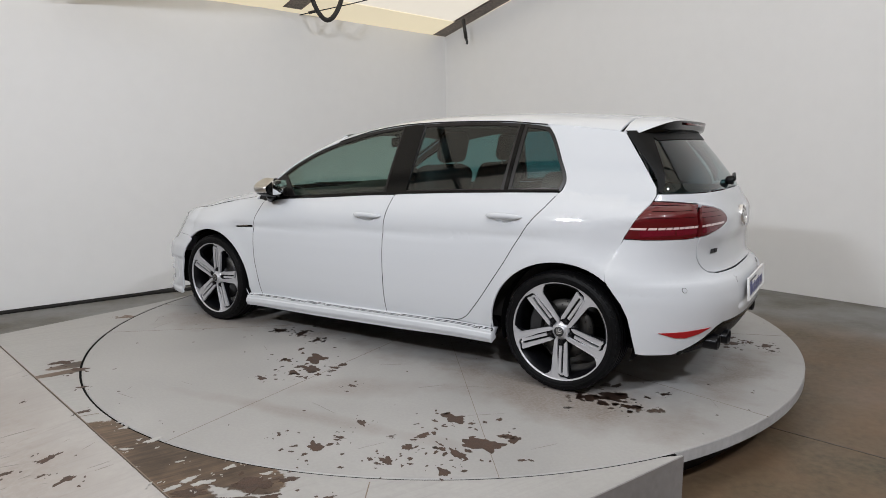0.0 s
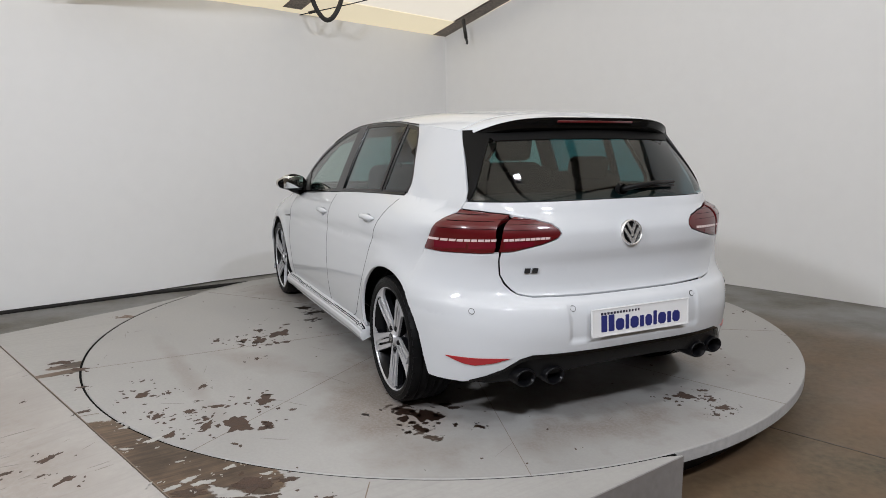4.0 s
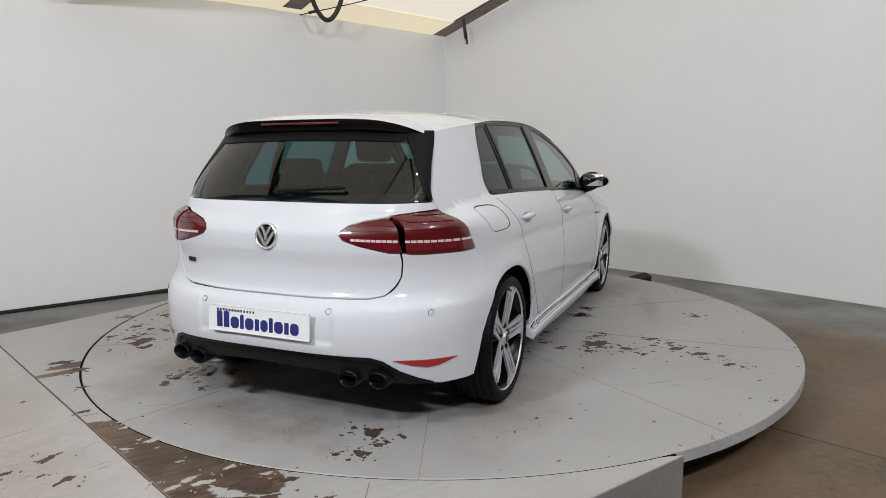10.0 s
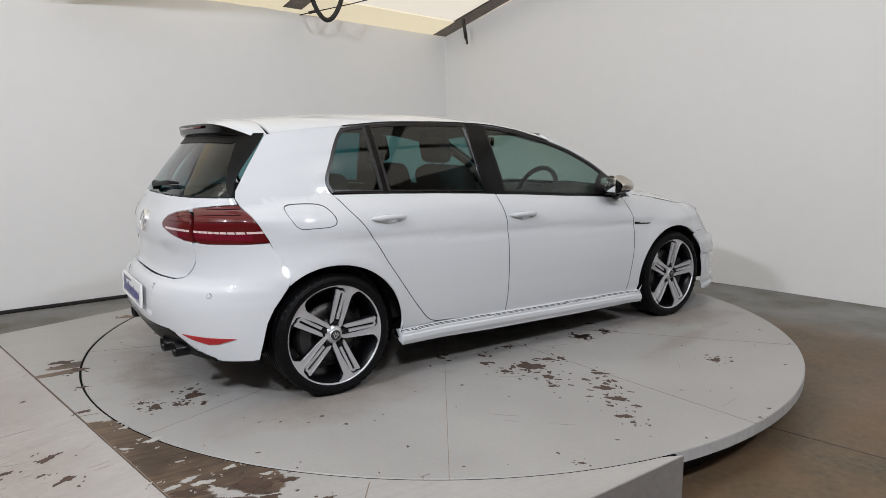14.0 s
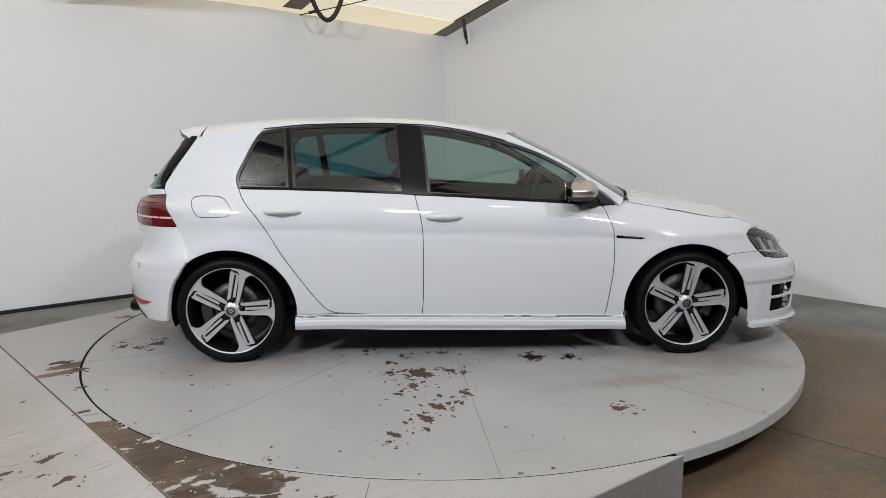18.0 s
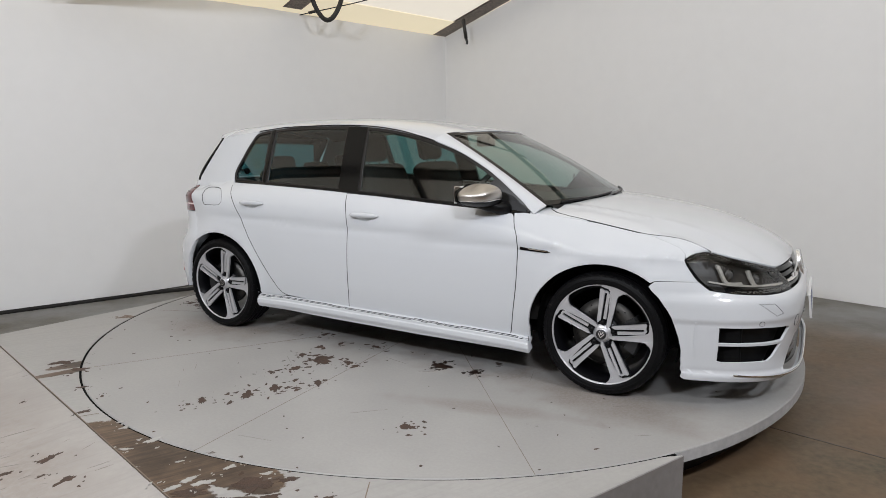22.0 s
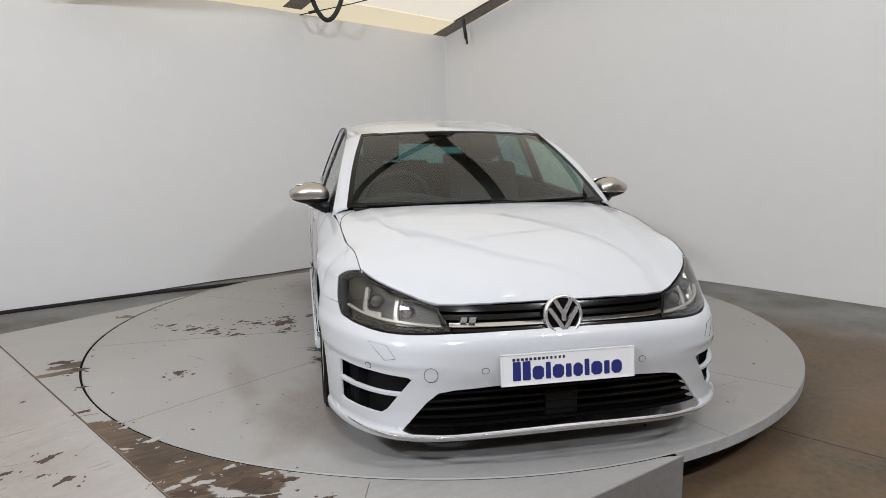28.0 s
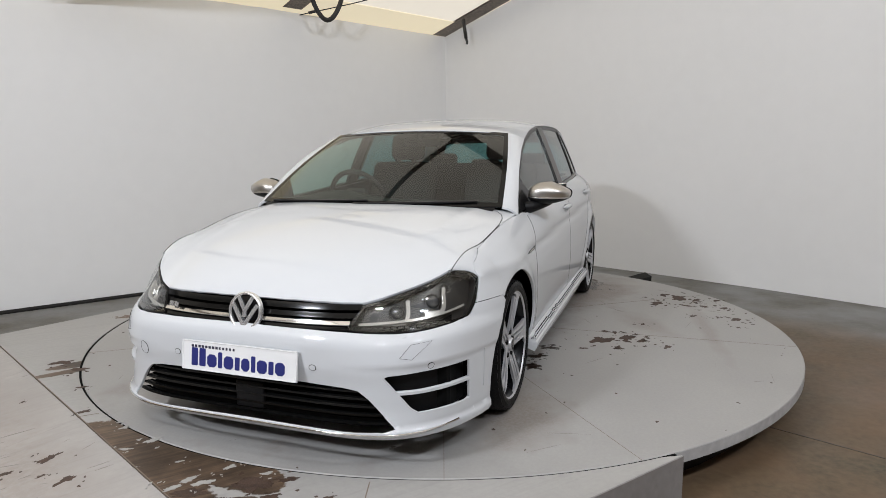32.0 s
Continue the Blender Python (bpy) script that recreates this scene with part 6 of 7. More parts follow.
# ---- wheels ----
def build_wheel():
    w = tagged(new("wheel"), "five-spoke black and machined alloy wheel with a low tyre")
    KR = 1.075
    prof = [(0.246, -0.100), (0.252, -0.108), (0.268, -0.112), (0.290, -0.109), (0.306, -0.100), (0.3135, -0.088), (0.3165, -0.070), (0.3165, -0.064), (0.309, -0.062), (0.309, -0.054), (0.317, -0.052), (0.317, -0.026), (0.309, -0.024), (0.309, -0.014), (0.317, -0.012), (0.317, 0.012), (0.309, 0.014), (0.309, 0.024), (0.317, 0.026), (0.317, 0.052), (0.309, 0.054), (0.309, 0.062), (0.3165, 0.064), (0.3165, 0.070), (0.3135, 0.088), (0.306, 0.100), (0.290, 0.109), (0.268, 0.112), (0.252, 0.108), (0.246, 0.100)]
    prof = [(r - 0.011 * max(0.0, (r - 0.246) / 0.071), y) for r, y in prof]
    tyre = part("tyre", lathe(prof, 96), "rubber", w, "black low-profile road tyre")
    bm = None
    for k in range(48):
        a = 2 * math.pi * k / 48
        for y in (-0.094, 0.094):
            b = box_bm(0.026, 0.020, 0.008, 0, 1, (0, y, 0.3002))
            for v in b.verts:
                if abs(v.co.y) > 0.094:
                    v.co.z -= 0.0075
            bmesh.ops.rotate(b, verts=b.verts, matrix=Matrix.Rotation(a, 3, "Y"))
            bm = merge(bm, b)
    tagged(part("tread_edge", bm, "rubber", tyre, "", False), kind="stuff")
    part("sidewall_print", lathe([(0.271, 0.1112), (0.273, 0.1128), (0.278, 0.1125), (0.280, 0.1100)], 96), "rubber", tyre)
    # rim: barrel, lip
    part("rim_barrel", lathe([(0.226, 0.098), (0.214, 0.080), (0.205, 0.04), (0.203, -0.08), (0.225, -0.098)], 72), "wheel_black", w, "black wheel barrel").scale = (KR, 1, KR)
    part("rim_lip", lathe([(0.2225, 0.080), (0.2265, 0.1005), (0.2285, 0.104), (0.233, 0.106), (0.2355, 0.104), (0.2355, 0.098)], 96), "alloy", w, "bright machined rim edge").scale = (KR, 1, KR)
    part("hub", lathe([(0.0, 0.086), (0.034, 0.085), (0.044, 0.072), (0.062, 0.050), (0.066, 0.02), (0.055, -0.02)], 40), "alloy", w).scale = (KR, 1, KR)
    part("centre_cap", lathe([(0.0, 0.0985), (0.026, 0.0985), (0.031, 0.095), (0.031, 0.080)], 32), "alloy", w, "round bright centre cap")
    part("cap_face", lathe([(0.0, 0.0995), (0.025, 0.0995), (0.026, 0.098)], 32), "iron", w)
    cz = None
    for p, q in (((-0.009, 0.015), (0, 0.0)), ((0.009, 0.015), (0, 0.0)), ((-0.015, 0.006), (0, -0.016)), ((0.015, 0.006), (0, -0.016))):
        p, q = Vector(p), Vector(q)
        t = (q - p).normalized()
        n = Vector((-t.y, t.x)) * 0.002
        cz = prism([tuple(p + n), tuple(p - n), tuple(q - n), tuple(q + n)], 0.099, 0.101, cz)
    bmesh.ops.rotate(cz, verts=cz.verts, matrix=Matrix(((1, 0, 0), (0, 0, 1), (0, 1, 0))))
    part("cap_bars", cz, "chrome", w, "", False)

    def face_y(r):
        return 0.084 + 0.018 * smooth(0.05, 0.20, r)

    def plate(outline, lift, depth, mat, name, label=""):
        """A spoke piece: outline in (across, out along the spoke), following the dished face."""
        bm = bmesh.new()
        pts = dense(outline, 0.02, 0.02)
        f = bm.faces.new([bm.verts.new((a, 0, r)) for a, r in pts])
        bmesh.ops.triangulate(bm, faces=[f])
        out = bmesh.ops.extrude_face_region(bm, geom=bm.faces[:])
        new_v = {v for v in out["geom"] if isinstance(v, bmesh.types.BMVert)}
        for v in bm.verts:
            y = face_y(math.hypot(v.co.x, v.co.z)) + lift
            v.co.y = y if v in new_v else y - depth
        bmesh.ops.recalc_face_normals(bm, faces=bm.faces)
        return bm

    # broad arm on one side that flares onto the rim, two slim bars parted by grooves on the other
    spoke = [(-0.030, 0.030), (-0.032, 0.060), (-0.034, 0.120), (-0.037, 0.170), (-0.044, 0.192), (-0.060, 0.207), (-0.080, 0.2135), (-0.04, 0.2265), (0.0, 0.230), (0.04, 0.2265), (0.047, 0.212), (0.042, 0.190), (0.038, 0.120), (0.034, 0.060), (0.030, 0.030)]
    face = [(-0.020, 0.030), (-0.0300, 0.048), (-0.0325, 0.120), (-0.0355, 0.170), (-0.0430, 0.193), (-0.060, 0.2085), (-0.082, 0.2145), (-0.04, 0.2260), (0.0, 0.2290), (0.036, 0.2265), (0.0400, 0.2205), (0.0060, 0.2170), (-0.0135, 0.1960), (-0.0135, 0.060), (-0.012, 0.034)]
    bar_l = [(-0.0055, 0.072), (-0.0055, 0.1930), (0.0060, 0.2060), (0.0080, 0.2060), (0.0080, 0.072)]
    bar_r = [(0.0180, 0.062), (0.0180, 0.2030), (0.0360, 0.2110), (0.0425, 0.2080), (0.0390, 0.160), (0.0345, 0.060), (0.030, 0.046), (0.024, 0.054)]
    bar_top = [(0.0075, 0.1960), (0.0075, 0.2062), (0.0185, 0.2062), (0.0185, 0.1960)]
    for k in range(5):
        turn = Matrix.Rotation(2 * math.pi * k / 5, 4, "Y")
        sp = part("spoke", plate(spoke, -0.012, 0.026, "wheel_black", "spoke"), "wheel_black", w, "spoke with machined bars and black grooves", False)
        sp.matrix_basis = turn @ Matrix.Diagonal((KR, 1, KR, 1))
        fm = part("spoke_face", plate(face, 0.0, 0.010, "alloy", ""), "alloy", sp, "machined silver face", False)
        for o in (bar_l, bar_r, bar_top):
            part("spoke_bar", plate(o, 0.0, 0.010, "alloy", ""), "alloy", sp, "", False)
        b = part("wheel_bolt", lathe([(0.0, 0.072), (0.008, 0.072), (0.012, 0.068), (0.012, 0.055)], 12), "wheel_black", w)
        b.matrix_basis = Matrix.Rotation(2 * math.pi * k / 5, 4, "Y") @ Matrix.Translation((0.006, 0.018, 0.056))
    return w


def build_brake(front):
    e = tagged(new("brake"), "drilled brake disc with a dark caliper")
    part("brake_disc", lathe([(0.075, 0.006), (0.078, 0.012), (0.165 if front else 0.150, 0.012), (0.165 if front else 0.150, -0.012), (0.078, -0.012)], 56), "steel", e, "grey drilled brake disc")
    bm = None
    for k in range(30):
        a = 2 * math.pi * k / 30
        r = (0.100, 0.122, 0.143)[k % 3]
        bm = lathe([(0.0, 0.0), (0.0042, 0.0)], 8, "y", (r * math.cos(a), 0.0125, r * math.sin(a)), bm)
    tagged(part("disc_holes", bm, "gap", e, "", False), kind="stuff")
    part("disc_bell", lathe([(0.0, 0.034), (0.070, 0.034), (0.076, 0.030), (0.078, 0.010)], 40), "iron", e)
    bm = bmesh.new()
    rows = []
    for k in range(13):
        a = radians(-32 + 64 * k / 12)
        rows.append([bm.verts.new((r * math.cos(a), y, r * math.sin(a))) for r, y in ((0.112, 0.028), (0.118, 0.040), (0.172, 0.040), (0.182, 0.028), (0.182, -0.03), (0.112, -0.03))])
    for p, q in zip(rows, rows[1:]):
        for k in range(6):
            bm.faces.new((p[k], p[(k + 1) % 6], q[(k + 1) % 6], q[k]))
    bm.faces.new(rows[0])
    bm.faces.new(rows[-1])
    bmesh.ops.recalc_face_normals(bm, faces=bm.faces)
    c = part("brake_caliper", bm, "iron", e, "dark grey brake caliper", False)
    c.matrix_basis = Matrix.Rotation(radians(180 if front else 0), 4, "Y")
    return e


wheel = build_wheel()
wheel.parent = car
TRACK = 0.764
spins = {(1, 1): -12.0, (1, -1): -9.0, (-1, 1): -34.0, (-1, -1): -14.0}
first = True
for fx in (1, -1):
    brake = build_brake(fx > 0)
    brake.parent = car
    for s in (1, -1):
        m = pose(fx * (AXLE), s * TRACK, WHEEL_Z, 0, 0, 0 if s > 0 else 180)
        mw = m @ Matrix.Rotation(radians(spins[fx, s]), 4, "Y")
        if first:
            wheel.matrix_basis = mw
            first = False
        else:
            copy_thing(wheel, mw)
        mb = m @ Matrix.Translation((0, 0.018, 0))
        if s > 0:
            brake.matrix_basis = mb
        else:
            copy_thing(brake, mb)
        # arch liner
        bm = bmesh.new()
        rows = []
        for k in range(25):
            a = radians(-18 + 216 * k / 24)
            rows.append([bm.verts.new((r * math.cos(a) * 1.03, y, r * math.sin(a))) for r, y in ((0.345, 0.040), (0.352, 0.02), (0.352, -0.18), (0.10, -0.18))])
        for p, q in zip(rows, rows[1:]):
            for k in range(3):
                bm.faces.new((p[k], p[k + 1], q[k + 1], q[k]))
        o = part("arch_liner", bm, "dark", car, "black wheel arch liner")
        o.matrix_basis = m

# ---- underside and cabin ----
part("floor_pan", box_bm(3.3, 1.30, 0.16, 0.03, 1, (-0.02, 0, 0.285)), "dark", car, "black underside", False)
part("sill_box", merge(box_bm(1.80, 0.12, 0.10, 0.02, 1, (0, 0.765, 0.235)), box_bm(1.80, 0.12, 0.10, 0.02, 1, (0, -0.765, 0.235))), "dark", car, "", False)
part("engine_bay", box_bm(0.82, 1.00, 0.30, 0.03, 1, (1.46, 0, 0.42)), "dark", car, "", False)
part("bulkhead", box_bm(0.05, 1.40, 0.50, 0.0, 1, (0.98, 0, 0.62)), "dark", car, "", False)
part("boot_floor", box_bm(0.56, 1.10, 0.10, 0.02, 1, (-1.56, 0, 0.50)), "cabin", car, "", False)
part("boot_rear", box_bm(0.03, 0.84, 0.44, 0.0, 1, (-1.84, 0, 0.70)), "cabin", car, "", False)
part("parcel_shelf", box_bm(0.55, 1.16, 0.02, 0.005, 1, (-1.50, 0, 0.965)), "cabin", car, "dark parcel shelf", False)
for s in (1, -1):
    bm = bmesh.new()
    rows = []
    for k in range(30):
        x = -1.68 + 2.62 * k / 29
        y = side_y(x, belt_z(x)) - 0.035
        rows.append([bm.verts.new(p) for p in ((x, s * (y - 0.03), 0.30), (x, s * (y - 0.02), 0.75), (x, s * (y - 0.008), belt_z(x) - 0.015), (x, s * (y + 0.030), belt_z(x) - 0.006))])
    for p, q in zip(rows, rows[1:]):
        for k in range(3):
            bm.faces.new((p[k], p[k + 1], q[k + 1], q[k]))
    part("door_lining", bm, "cabin", car, "dark door lining")


def under_roof(a, v):
    x, y, z = roof_map(0.02 + 0.96 * a, v * 0.97)
    return (x, y, z - 0.028 - 0.01 * v ** 4)


panel([([[(0, -1), (1, -1), (1, 1), (0, 1)]], under_roof, 0.08, 0.2)], "headlining", "lining", car, "grey roof lining", 0.005)

bm = bmesh.new()
cols = []
for i in range(21):
    u = -1 + 2 * i / 20
    y = u * 0.70
    bin_ = 0.05 * math.exp(-((y + 0.37) / 0.2) ** 2)
    cols.append([bm.verts.new(p) for p in ((1.05 - 0.1 * abs(u), y, 0.915), (0.86, y, 0.925 + bin_ * 0.6), (0.66, y, 0.915 + bin_), (0.58, y, 0.88 + bin_ * 0.5), (0.56, y, 0.78), (0.66, y, 0.62), (0.86, y, 0.45))])
for a, c in zip(cols, cols[1:]):
    for k in range(6):
        bm.faces.new((a[k], a[k + 1], c[k + 1], c[k]))
bmesh.ops.recalc_face_normals(bm, faces=bm.faces)
part("dashboard", bm, "cabin", car, "dark dashboard")
sw = tagged(new("steering_wheel"), "dark steering wheel on the driver's side")
sw.parent = car
sw.matrix_basis = pose(0.44, -0.37, 0.90, 0, -65, 0)
part("wheel_rim", lathe([(0.185 + 0.016 * math.cos(a), 0.016 * math.sin(a)) for a in (2 * math.pi * k / 10 for k in range(10))], 40, "z", closed=True), "cabin", sw)
part("wheel_boss", merge(box_bm(0.13, 0.15, 0.05, 0.02, 2), merge(box_bm(0.035, 0.36, 0.018, 0.004, 1), box_bm(0.19, 0.04, 0.018, 0.004, 1, (-0.09, 0, 0)))), "cabin", sw)
part("column", tube([(0, 0, 0), (0, 0, -0.22)], 0.05), "cabin", sw)


def soft_box(sx, sy, sz, bevel):
    b = box_bm(sx, sy, sz, bevel, 4)
    return b


def seat(x, y):
    e = tagged(new("front_seat"), "charcoal cloth front seat with a headrest")
    e.parent = car
    e.matrix_basis = pose(x, y, 0)
    part("cushion", soft_box(0.50, 0.50, 0.16, 0.06), "cloth", e).matrix_basis = pose(0.05, 0, 0.52, 0, -8, 0)
    part("backrest", soft_box(0.15, 0.50, 0.60, 0.06), "cloth", e).matrix_basis = pose(-0.27, 0, 0.82, 0, -20, 0)
    part("headrest", soft_box(0.09, 0.26, 0.19, 0.045), "cloth", e, "padded headrest").matrix_basis = pose(-0.41, 0, 1.215, 0, -12, 0)
    for d in (-0.06, 0.06):
        part("headrest_post", tube([(-0.375, d, 1.05), (-0.40, d, 1.16)], 0.006, 8), "steel", e)
    return e


for y in (0.37, -0.37):
    seat(0.02, y)
bench = tagged(new("rear_bench"), "charcoal cloth rear bench with three headrests")
bench.parent = car
part("cushion", soft_box(0.48, 1.20, 0.16, 0.05), "cloth", bench).matrix_basis = pose(-0.78, 0, 0.54)
part("backrest", soft_box(0.13, 1.20, 0.58, 0.05), "cloth", bench).matrix_basis = pose(-1.06, 0, 0.80, 0, -20, 0)
for y in (-0.38, 0.0, 0.38):
    part("headrest", soft_box(0.08, 0.25, 0.13 if y else 0.10, 0.035), "cloth", bench, "padded headrest").matrix_basis = pose(-1.18, y, 1.095 if y else 1.06, 0, -12, 0)
part("inside_mirror", box_bm(0.03, 0.24, 0.065, 0.012, 2, (0.27, 0, 1.250)), "black_plastic", car, "rear-view mirror")
part("mirror_stem", tube([(0.275, 0, 1.265), (0.325, 0, 1.305)], 0.012), "black_plastic", car)

# ---- turntable ----
table = thing("turntable", "round grey-white painted turntable with flaking paint", "turntable")
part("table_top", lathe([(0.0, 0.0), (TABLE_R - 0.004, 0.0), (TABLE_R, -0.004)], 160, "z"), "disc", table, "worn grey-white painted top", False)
part("table_rim", lathe([(TABLE_R, -0.004), (TABLE_R, -0.054), (TABLE_R - 0.01, -0.060), (0.0, -0.060)], 160, "z"), "deck_side", table, "light grey rim", False)
rng = random.Random(5)
# sheet joints run out from the middle
for deg in (-87, 56 - 180, -51.6, 128.3, 163.5, -159, 92, 20, 40):
    a = radians(deg)
    d, n = Vector((math.cos(a), math.sin(a))), Vector((-math.sin(a), math.cos(a))) * 0.0011
    part("sheet_joint", prism([tuple(d * 0.35 + n), tuple(d * 0.35 - n), tuple(d * 2.272 - n), tuple(d * 2.272 + n)], -0.002, 0.0006), "seam", table, "", False)

# flaked paint: ragged bare patches, placed by where they lie on the table: (x, y, size)
flakes_right = [(-0.34, -1.10, 0.05), (-0.17, -1.11, 0.11), (-0.01, -1.08, 0.05), (-0.21, -1.30, 0.06), (-0.29, -1.41, 0.04), (0.05, -1.42, 0.055), (-0.09, -1.58, 0.075), (-0.15, -1.71, 0.075), (-0.29, -1.88, 0.05), (0.76, -1.65, 0.05), (-0.78, -2.08, 0.02), (-0.50, -0.70, 0.05), (-0.04, -0.76, 0.05), (-0.28, -0.80, 0.04)]
flakes_left = [(0.14, 1.12, 0.12), (0.05, 1.27, 0.08), (0.09, 1.37, 0.06), (0.18, 1.52, 0.04), (-0.31, 1.35, 0.04), (-0.64, 1.96, 0.07), (-0.66, 1.68, 0.045), (-0.68, 1.84, 0.03), (-0.43, 1.96, 0.03), (-0.97, 1.90, 0.05), (-0.98, 1.41, 0.08), (-1.19, 1.71, 0.07), (-1.23, 1.58, 0.12), (-0.97, 1.76, 0.04)]
flakes_rear = [(-1.83, -0.45, 0.07), (-1.93, -0.54, 0.035), (-2.07, -0.42, 0.03), (-2.02, -0.51, 0.05), (-1.82, -0.60, 0.03), (-1.21, 1.86, 0.04)]
stains = [(0.49, -0.88, 0.08), (0.70, -0.89, 0.05), (0.61, 0.79, 0.08), (0.42, 0.84, 0.06), (0.78, 0.82, 0.06), (-1.51, 0.79, 0.13), (-1.40, 0.86, 0.08), (-1.37, 1.03, 0.025), (-1.71, 0.62, 0.035), (-1.62, 0.86, 0.06)]


def ragged(bm, x, y, r, turn, squash, z0, z1):
    n = 30
    seed = Vector((x * 3.1, y * 2.7, r * 40))
    pts = []
    for k in range(n):
        a = 2 * math.pi * k / n
        ring = Vector((math.cos(a), math.sin(a), 0))
        q = r * (0.70 + 0.55 * noise.noise(seed + ring * 1.1) + 0.30 * noise.noise(seed * 2 + ring * 3.0) + 0.26 * noise.noise(seed * 3 + ring * 8.0))
        q = max(0.26 * r, q)
        px, py = q * math.cos(a), q * math.sin(a) * squash
        pts.append((x + px * math.cos(turn) - py * math.sin(turn), y + px * math.sin(turn) + py * math.cos(turn)))
    return prism(pts, z0, z1, bm)


for group, mat, label in ((flakes_right + flakes_left + flakes_rear, "flake", "ragged bare patches of flaked paint"), (stains, "wet", "dark oily stains")):
    bm = None
    for x, y, r in group:
        r *= 0.98 if mat == "flake" else 1.0
        turn = math.atan2(y, x) + 0.9 + rng.uniform(-0.5, 0.5)
        bm = ragged(bm, x, y, r, turn, rng.uniform(0.45, 0.75), -0.001, 0.0008)
        for _ in range(16 if r > 0.045 else 8):
            a, d = rng.uniform(0, 6.283), r * (rng.uniform(0.7, 2.4) if mat == "flake" else rng.uniform(0.4, 1.35))
            bm = ragged(bm, x + d * math.cos(a), y + d * math.sin(a), r * (0.06 + 0.36 * rng.uniform(0, 1) ** 2), rng.uniform(0, 3), rng.uniform(0.4, 0.8), -0.001, 0.0008)
    tagged(part("worn_paint", bm, mat, table, label, False), kind="stuff")
bm = None
for _ in range(150):
    a, d = rng.uniform(0, 6.283), 2.25 * math.sqrt(rng.uniform(0.05, 1))
    bm = ragged(bm, d * math.cos(a), d * math.sin(a), rng.uniform(0.004, 0.014), rng.uniform(0, 3), rng.uniform(0.3, 0.8), -0.001, 0.0007)
tagged(part("chipped_paint", bm, "flake", table, "small chips in the paint", False), kind="stuff")
# tyre scuffs and scratches
bm = None
for _ in range(46):
    a, d = rng.uniform(0, 6.283), rng.uniform(0.9, 2.2)
    turn, l = a + 1.57 + rng.gauss(0, 0.35), rng.uniform(0.04, 0.22)
    c = Vector((d * math.cos(a), d * math.sin(a)))
    t = Vector((math.cos(turn), math.sin(turn))) * l / 2
    n = Vector((-t.y, t.x)).normalized() * rng.uniform(0.0006, 0.0016)
    bm = prism([tuple(c - t), tuple(c + n), tuple(c + t), tuple(c - n)], -0.001, 0.0006, bm)
tagged(part("scratched_paint", bm, "scuff", table, "thin scratches in the paint", False), kind="stuff")


# flaked paint on the fixed deck and the ramp, and islands of paint left on the bare boards
def ramp_drop(x, y):
    """How far the ramp's face lies under the deck at (x, y)."""
    d = (-3.37 - x - y) * 0.7071
    return 0.002 + max(0.0, d) * 0.206 / 1.481


rng = random.Random(11)


def patches(spots, owner, mat, label, z, turn0, tail=4):
    bm = None
    for x, y, r in spots:
        bm = ragged(bm, x, y, r * 1.25, turn0 + rng.uniform(-0.4, 0.4), rng.uniform(0.35, 0.7), z - 0.002, z)
        for _ in range(tail):
            a, d = rng.uniform(0, 6.283), r * rng.uniform(1.0, 2.2)
            bm = ragged(bm, x + d * math.cos(a), y + d * math.sin(a), r * rng.uniform(0.10, 0.30), rng.uniform(0, 3), rng.uniform(0.4, 0.8), z - 0.002, z)
    if owner is ramp:
        for v in bm.verts:
            v.co.z -= ramp_drop(v.co.x, v.co.y)
    tagged(part("worn_paint", bm, mat, owner, label, False), kind="stuff")


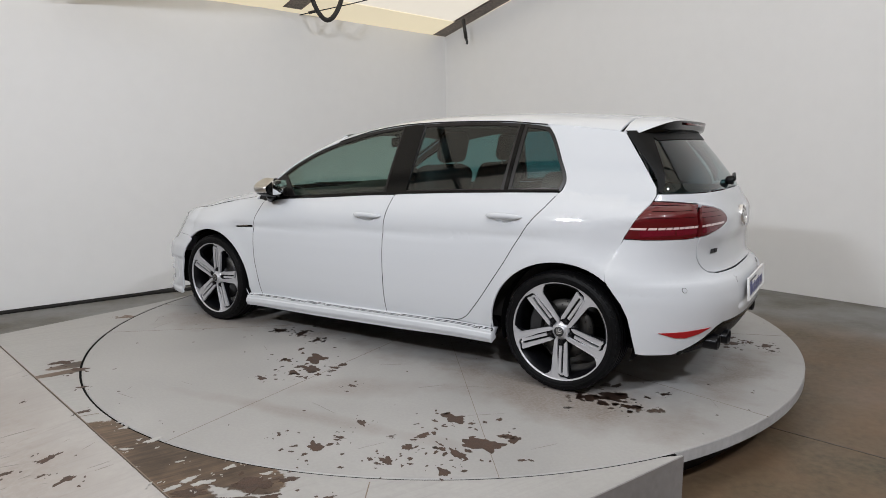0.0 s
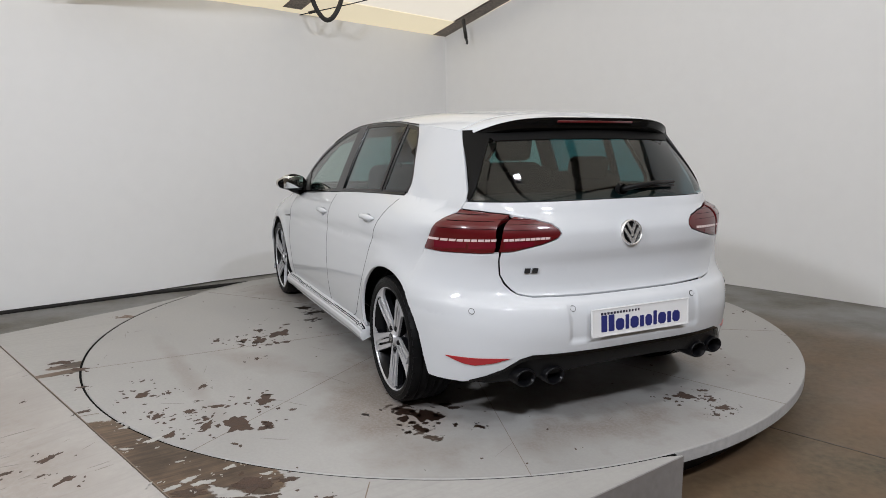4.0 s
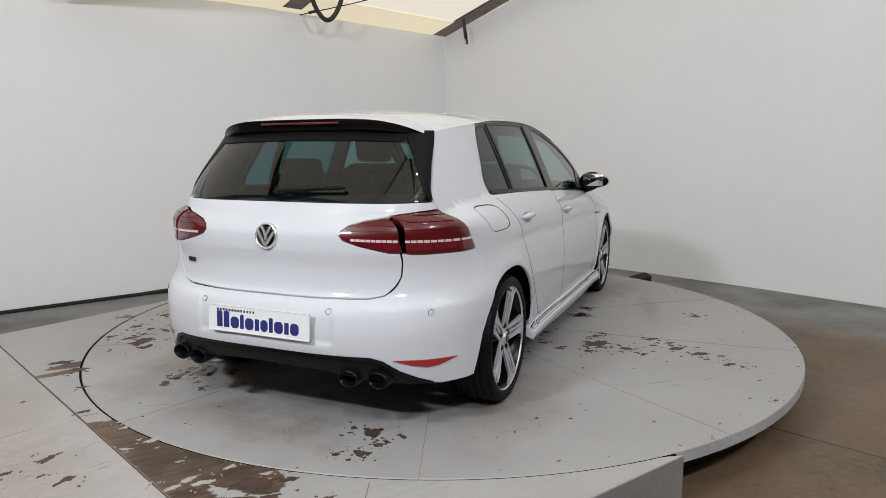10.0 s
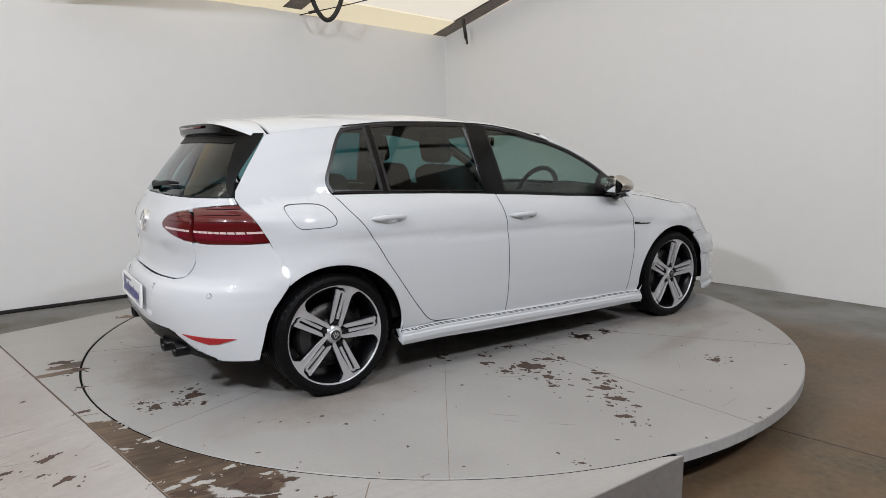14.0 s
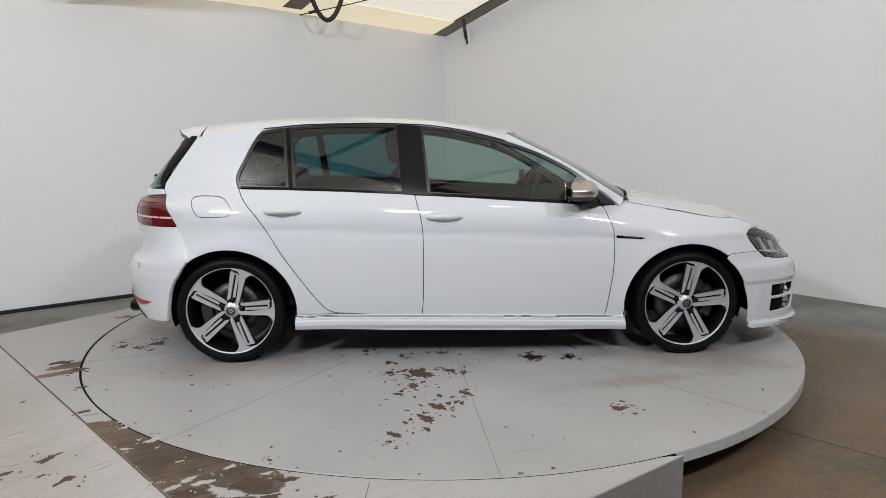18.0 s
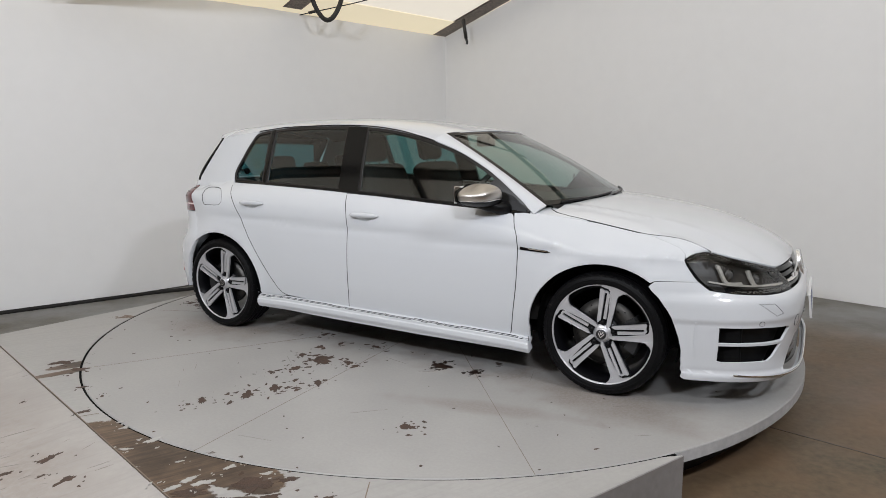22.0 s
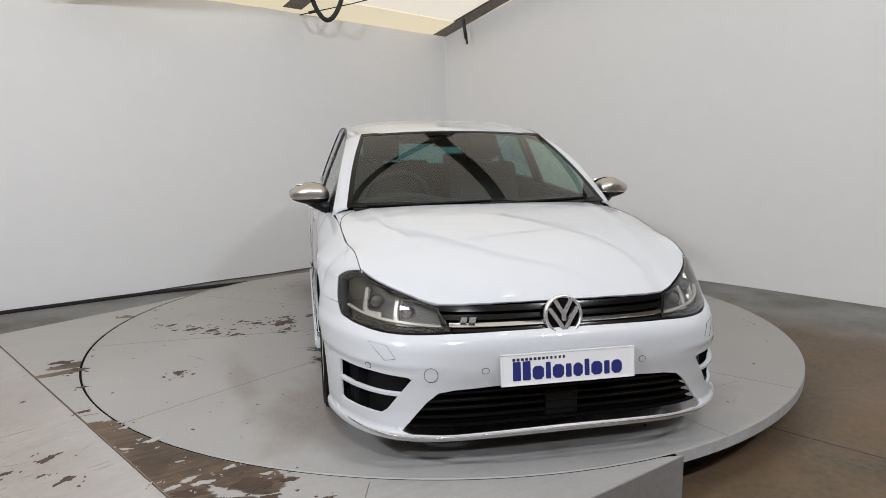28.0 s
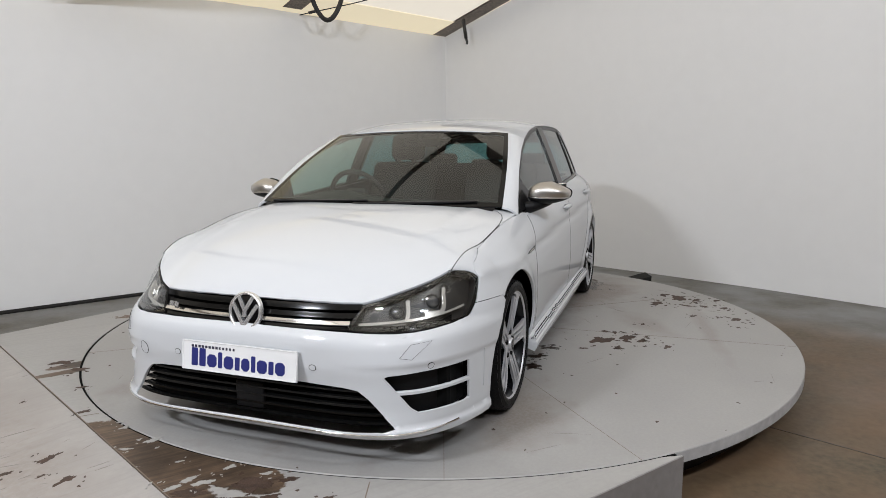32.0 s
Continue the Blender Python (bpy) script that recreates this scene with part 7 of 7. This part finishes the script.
patches([(-0.62, -2.40, 0.05), (-0.42, -2.40, 0.03), (-0.80, -2.42, 0.06), (-0.92, -2.36, 0.07), (-0.70, -2.30, 0.07), (-0.58, -2.27, 0.05), (-1.70, -1.62, 0.03), (-2.05, -1.02, 0.05), (-2.22, -0.90, 0.06), (-1.88, -1.30, 0.03)], deck, "flake", "ragged bare patches of flaked paint", DECK + 0.0008, 0.5)
patches([(-1.24, -1.93, 0.045), (-1.32, -2.01, 0.03), (-1.47, -1.74, 0.02), (-1.42, -1.80, 0.025), (-0.84, -2.17, 0.03), (-0.96, -2.27, 0.05), (-1.00, -2.33, 0.05), (-0.90, -2.29, 0.04), (-1.05, -2.12, 0.02), (-0.68, -2.22, 0.03)], deck, "paint_left", "islands of white paint left on the boards", DECK + 0.0014, 0.5)
patches([(-1.62, -2.02, 0.05), (-1.75, -2.12, 0.03), (-1.45, -2.20, 0.045), (-1.58, -2.16, 0.02), (-2.4, -1.25, 0.03), (-2.05, -1.9, 0.025), (-1.35, -2.45, 0.04), (-2.75, -1.2, 0.04), (-1.2, -2.65, 0.03), (-2.1, -1.45, 0.015)], ramp, "flake", "ragged bare patches of flaked paint", DECK + 0.0012, 0.6)
bm = None
for _ in range(130):
    u, d = rng.uniform(0, 1), rng.uniform(0.0, 1.35)
    c = Vector((-3.01 + 2.655 * u - 0.7071 * d, -0.36 - 2.66 * u - 0.7071 * d))
    turn, l = 0.56 + rng.gauss(0, 0.25), rng.uniform(0.02, 0.16)
    t = Vector((math.cos(turn), math.sin(turn))) * l / 2
    n = Vector((-t.y, t.x)).normalized() * rng.uniform(0.0008, 0.0028)
    bm = prism([tuple(c - t), tuple(c + n), tuple(c + t), tuple(c - n)], DECK - 0.001, DECK + 0.0012, bm)
for v in bm.verts:
    v.co.z -= ramp_drop(v.co.x, v.co.y)
tagged(part("scratched_paint", bm, "scuff", ramp, "thin streaks worn along the grain", False), kind="stuff")


def motions():
    """The turntable and the car on it turn together at an even pace."""
    times = [float(t) for t in range(0, 33)]
    walk(table, [(t, pose(TABLE_X, 0, DECK, 0, 0, heading(t))) for t in times])
    rows = []
    for t in times:
        p = Matrix.Rotation(radians(heading(t)), 3, "Z") @ Vector((*CAR_OFF, 0))
        rows.append((t, pose(p.x + TABLE_X, p.y, DECK + 0.001, 0, 0, heading(t))))
    walk(car, rows)


motions()
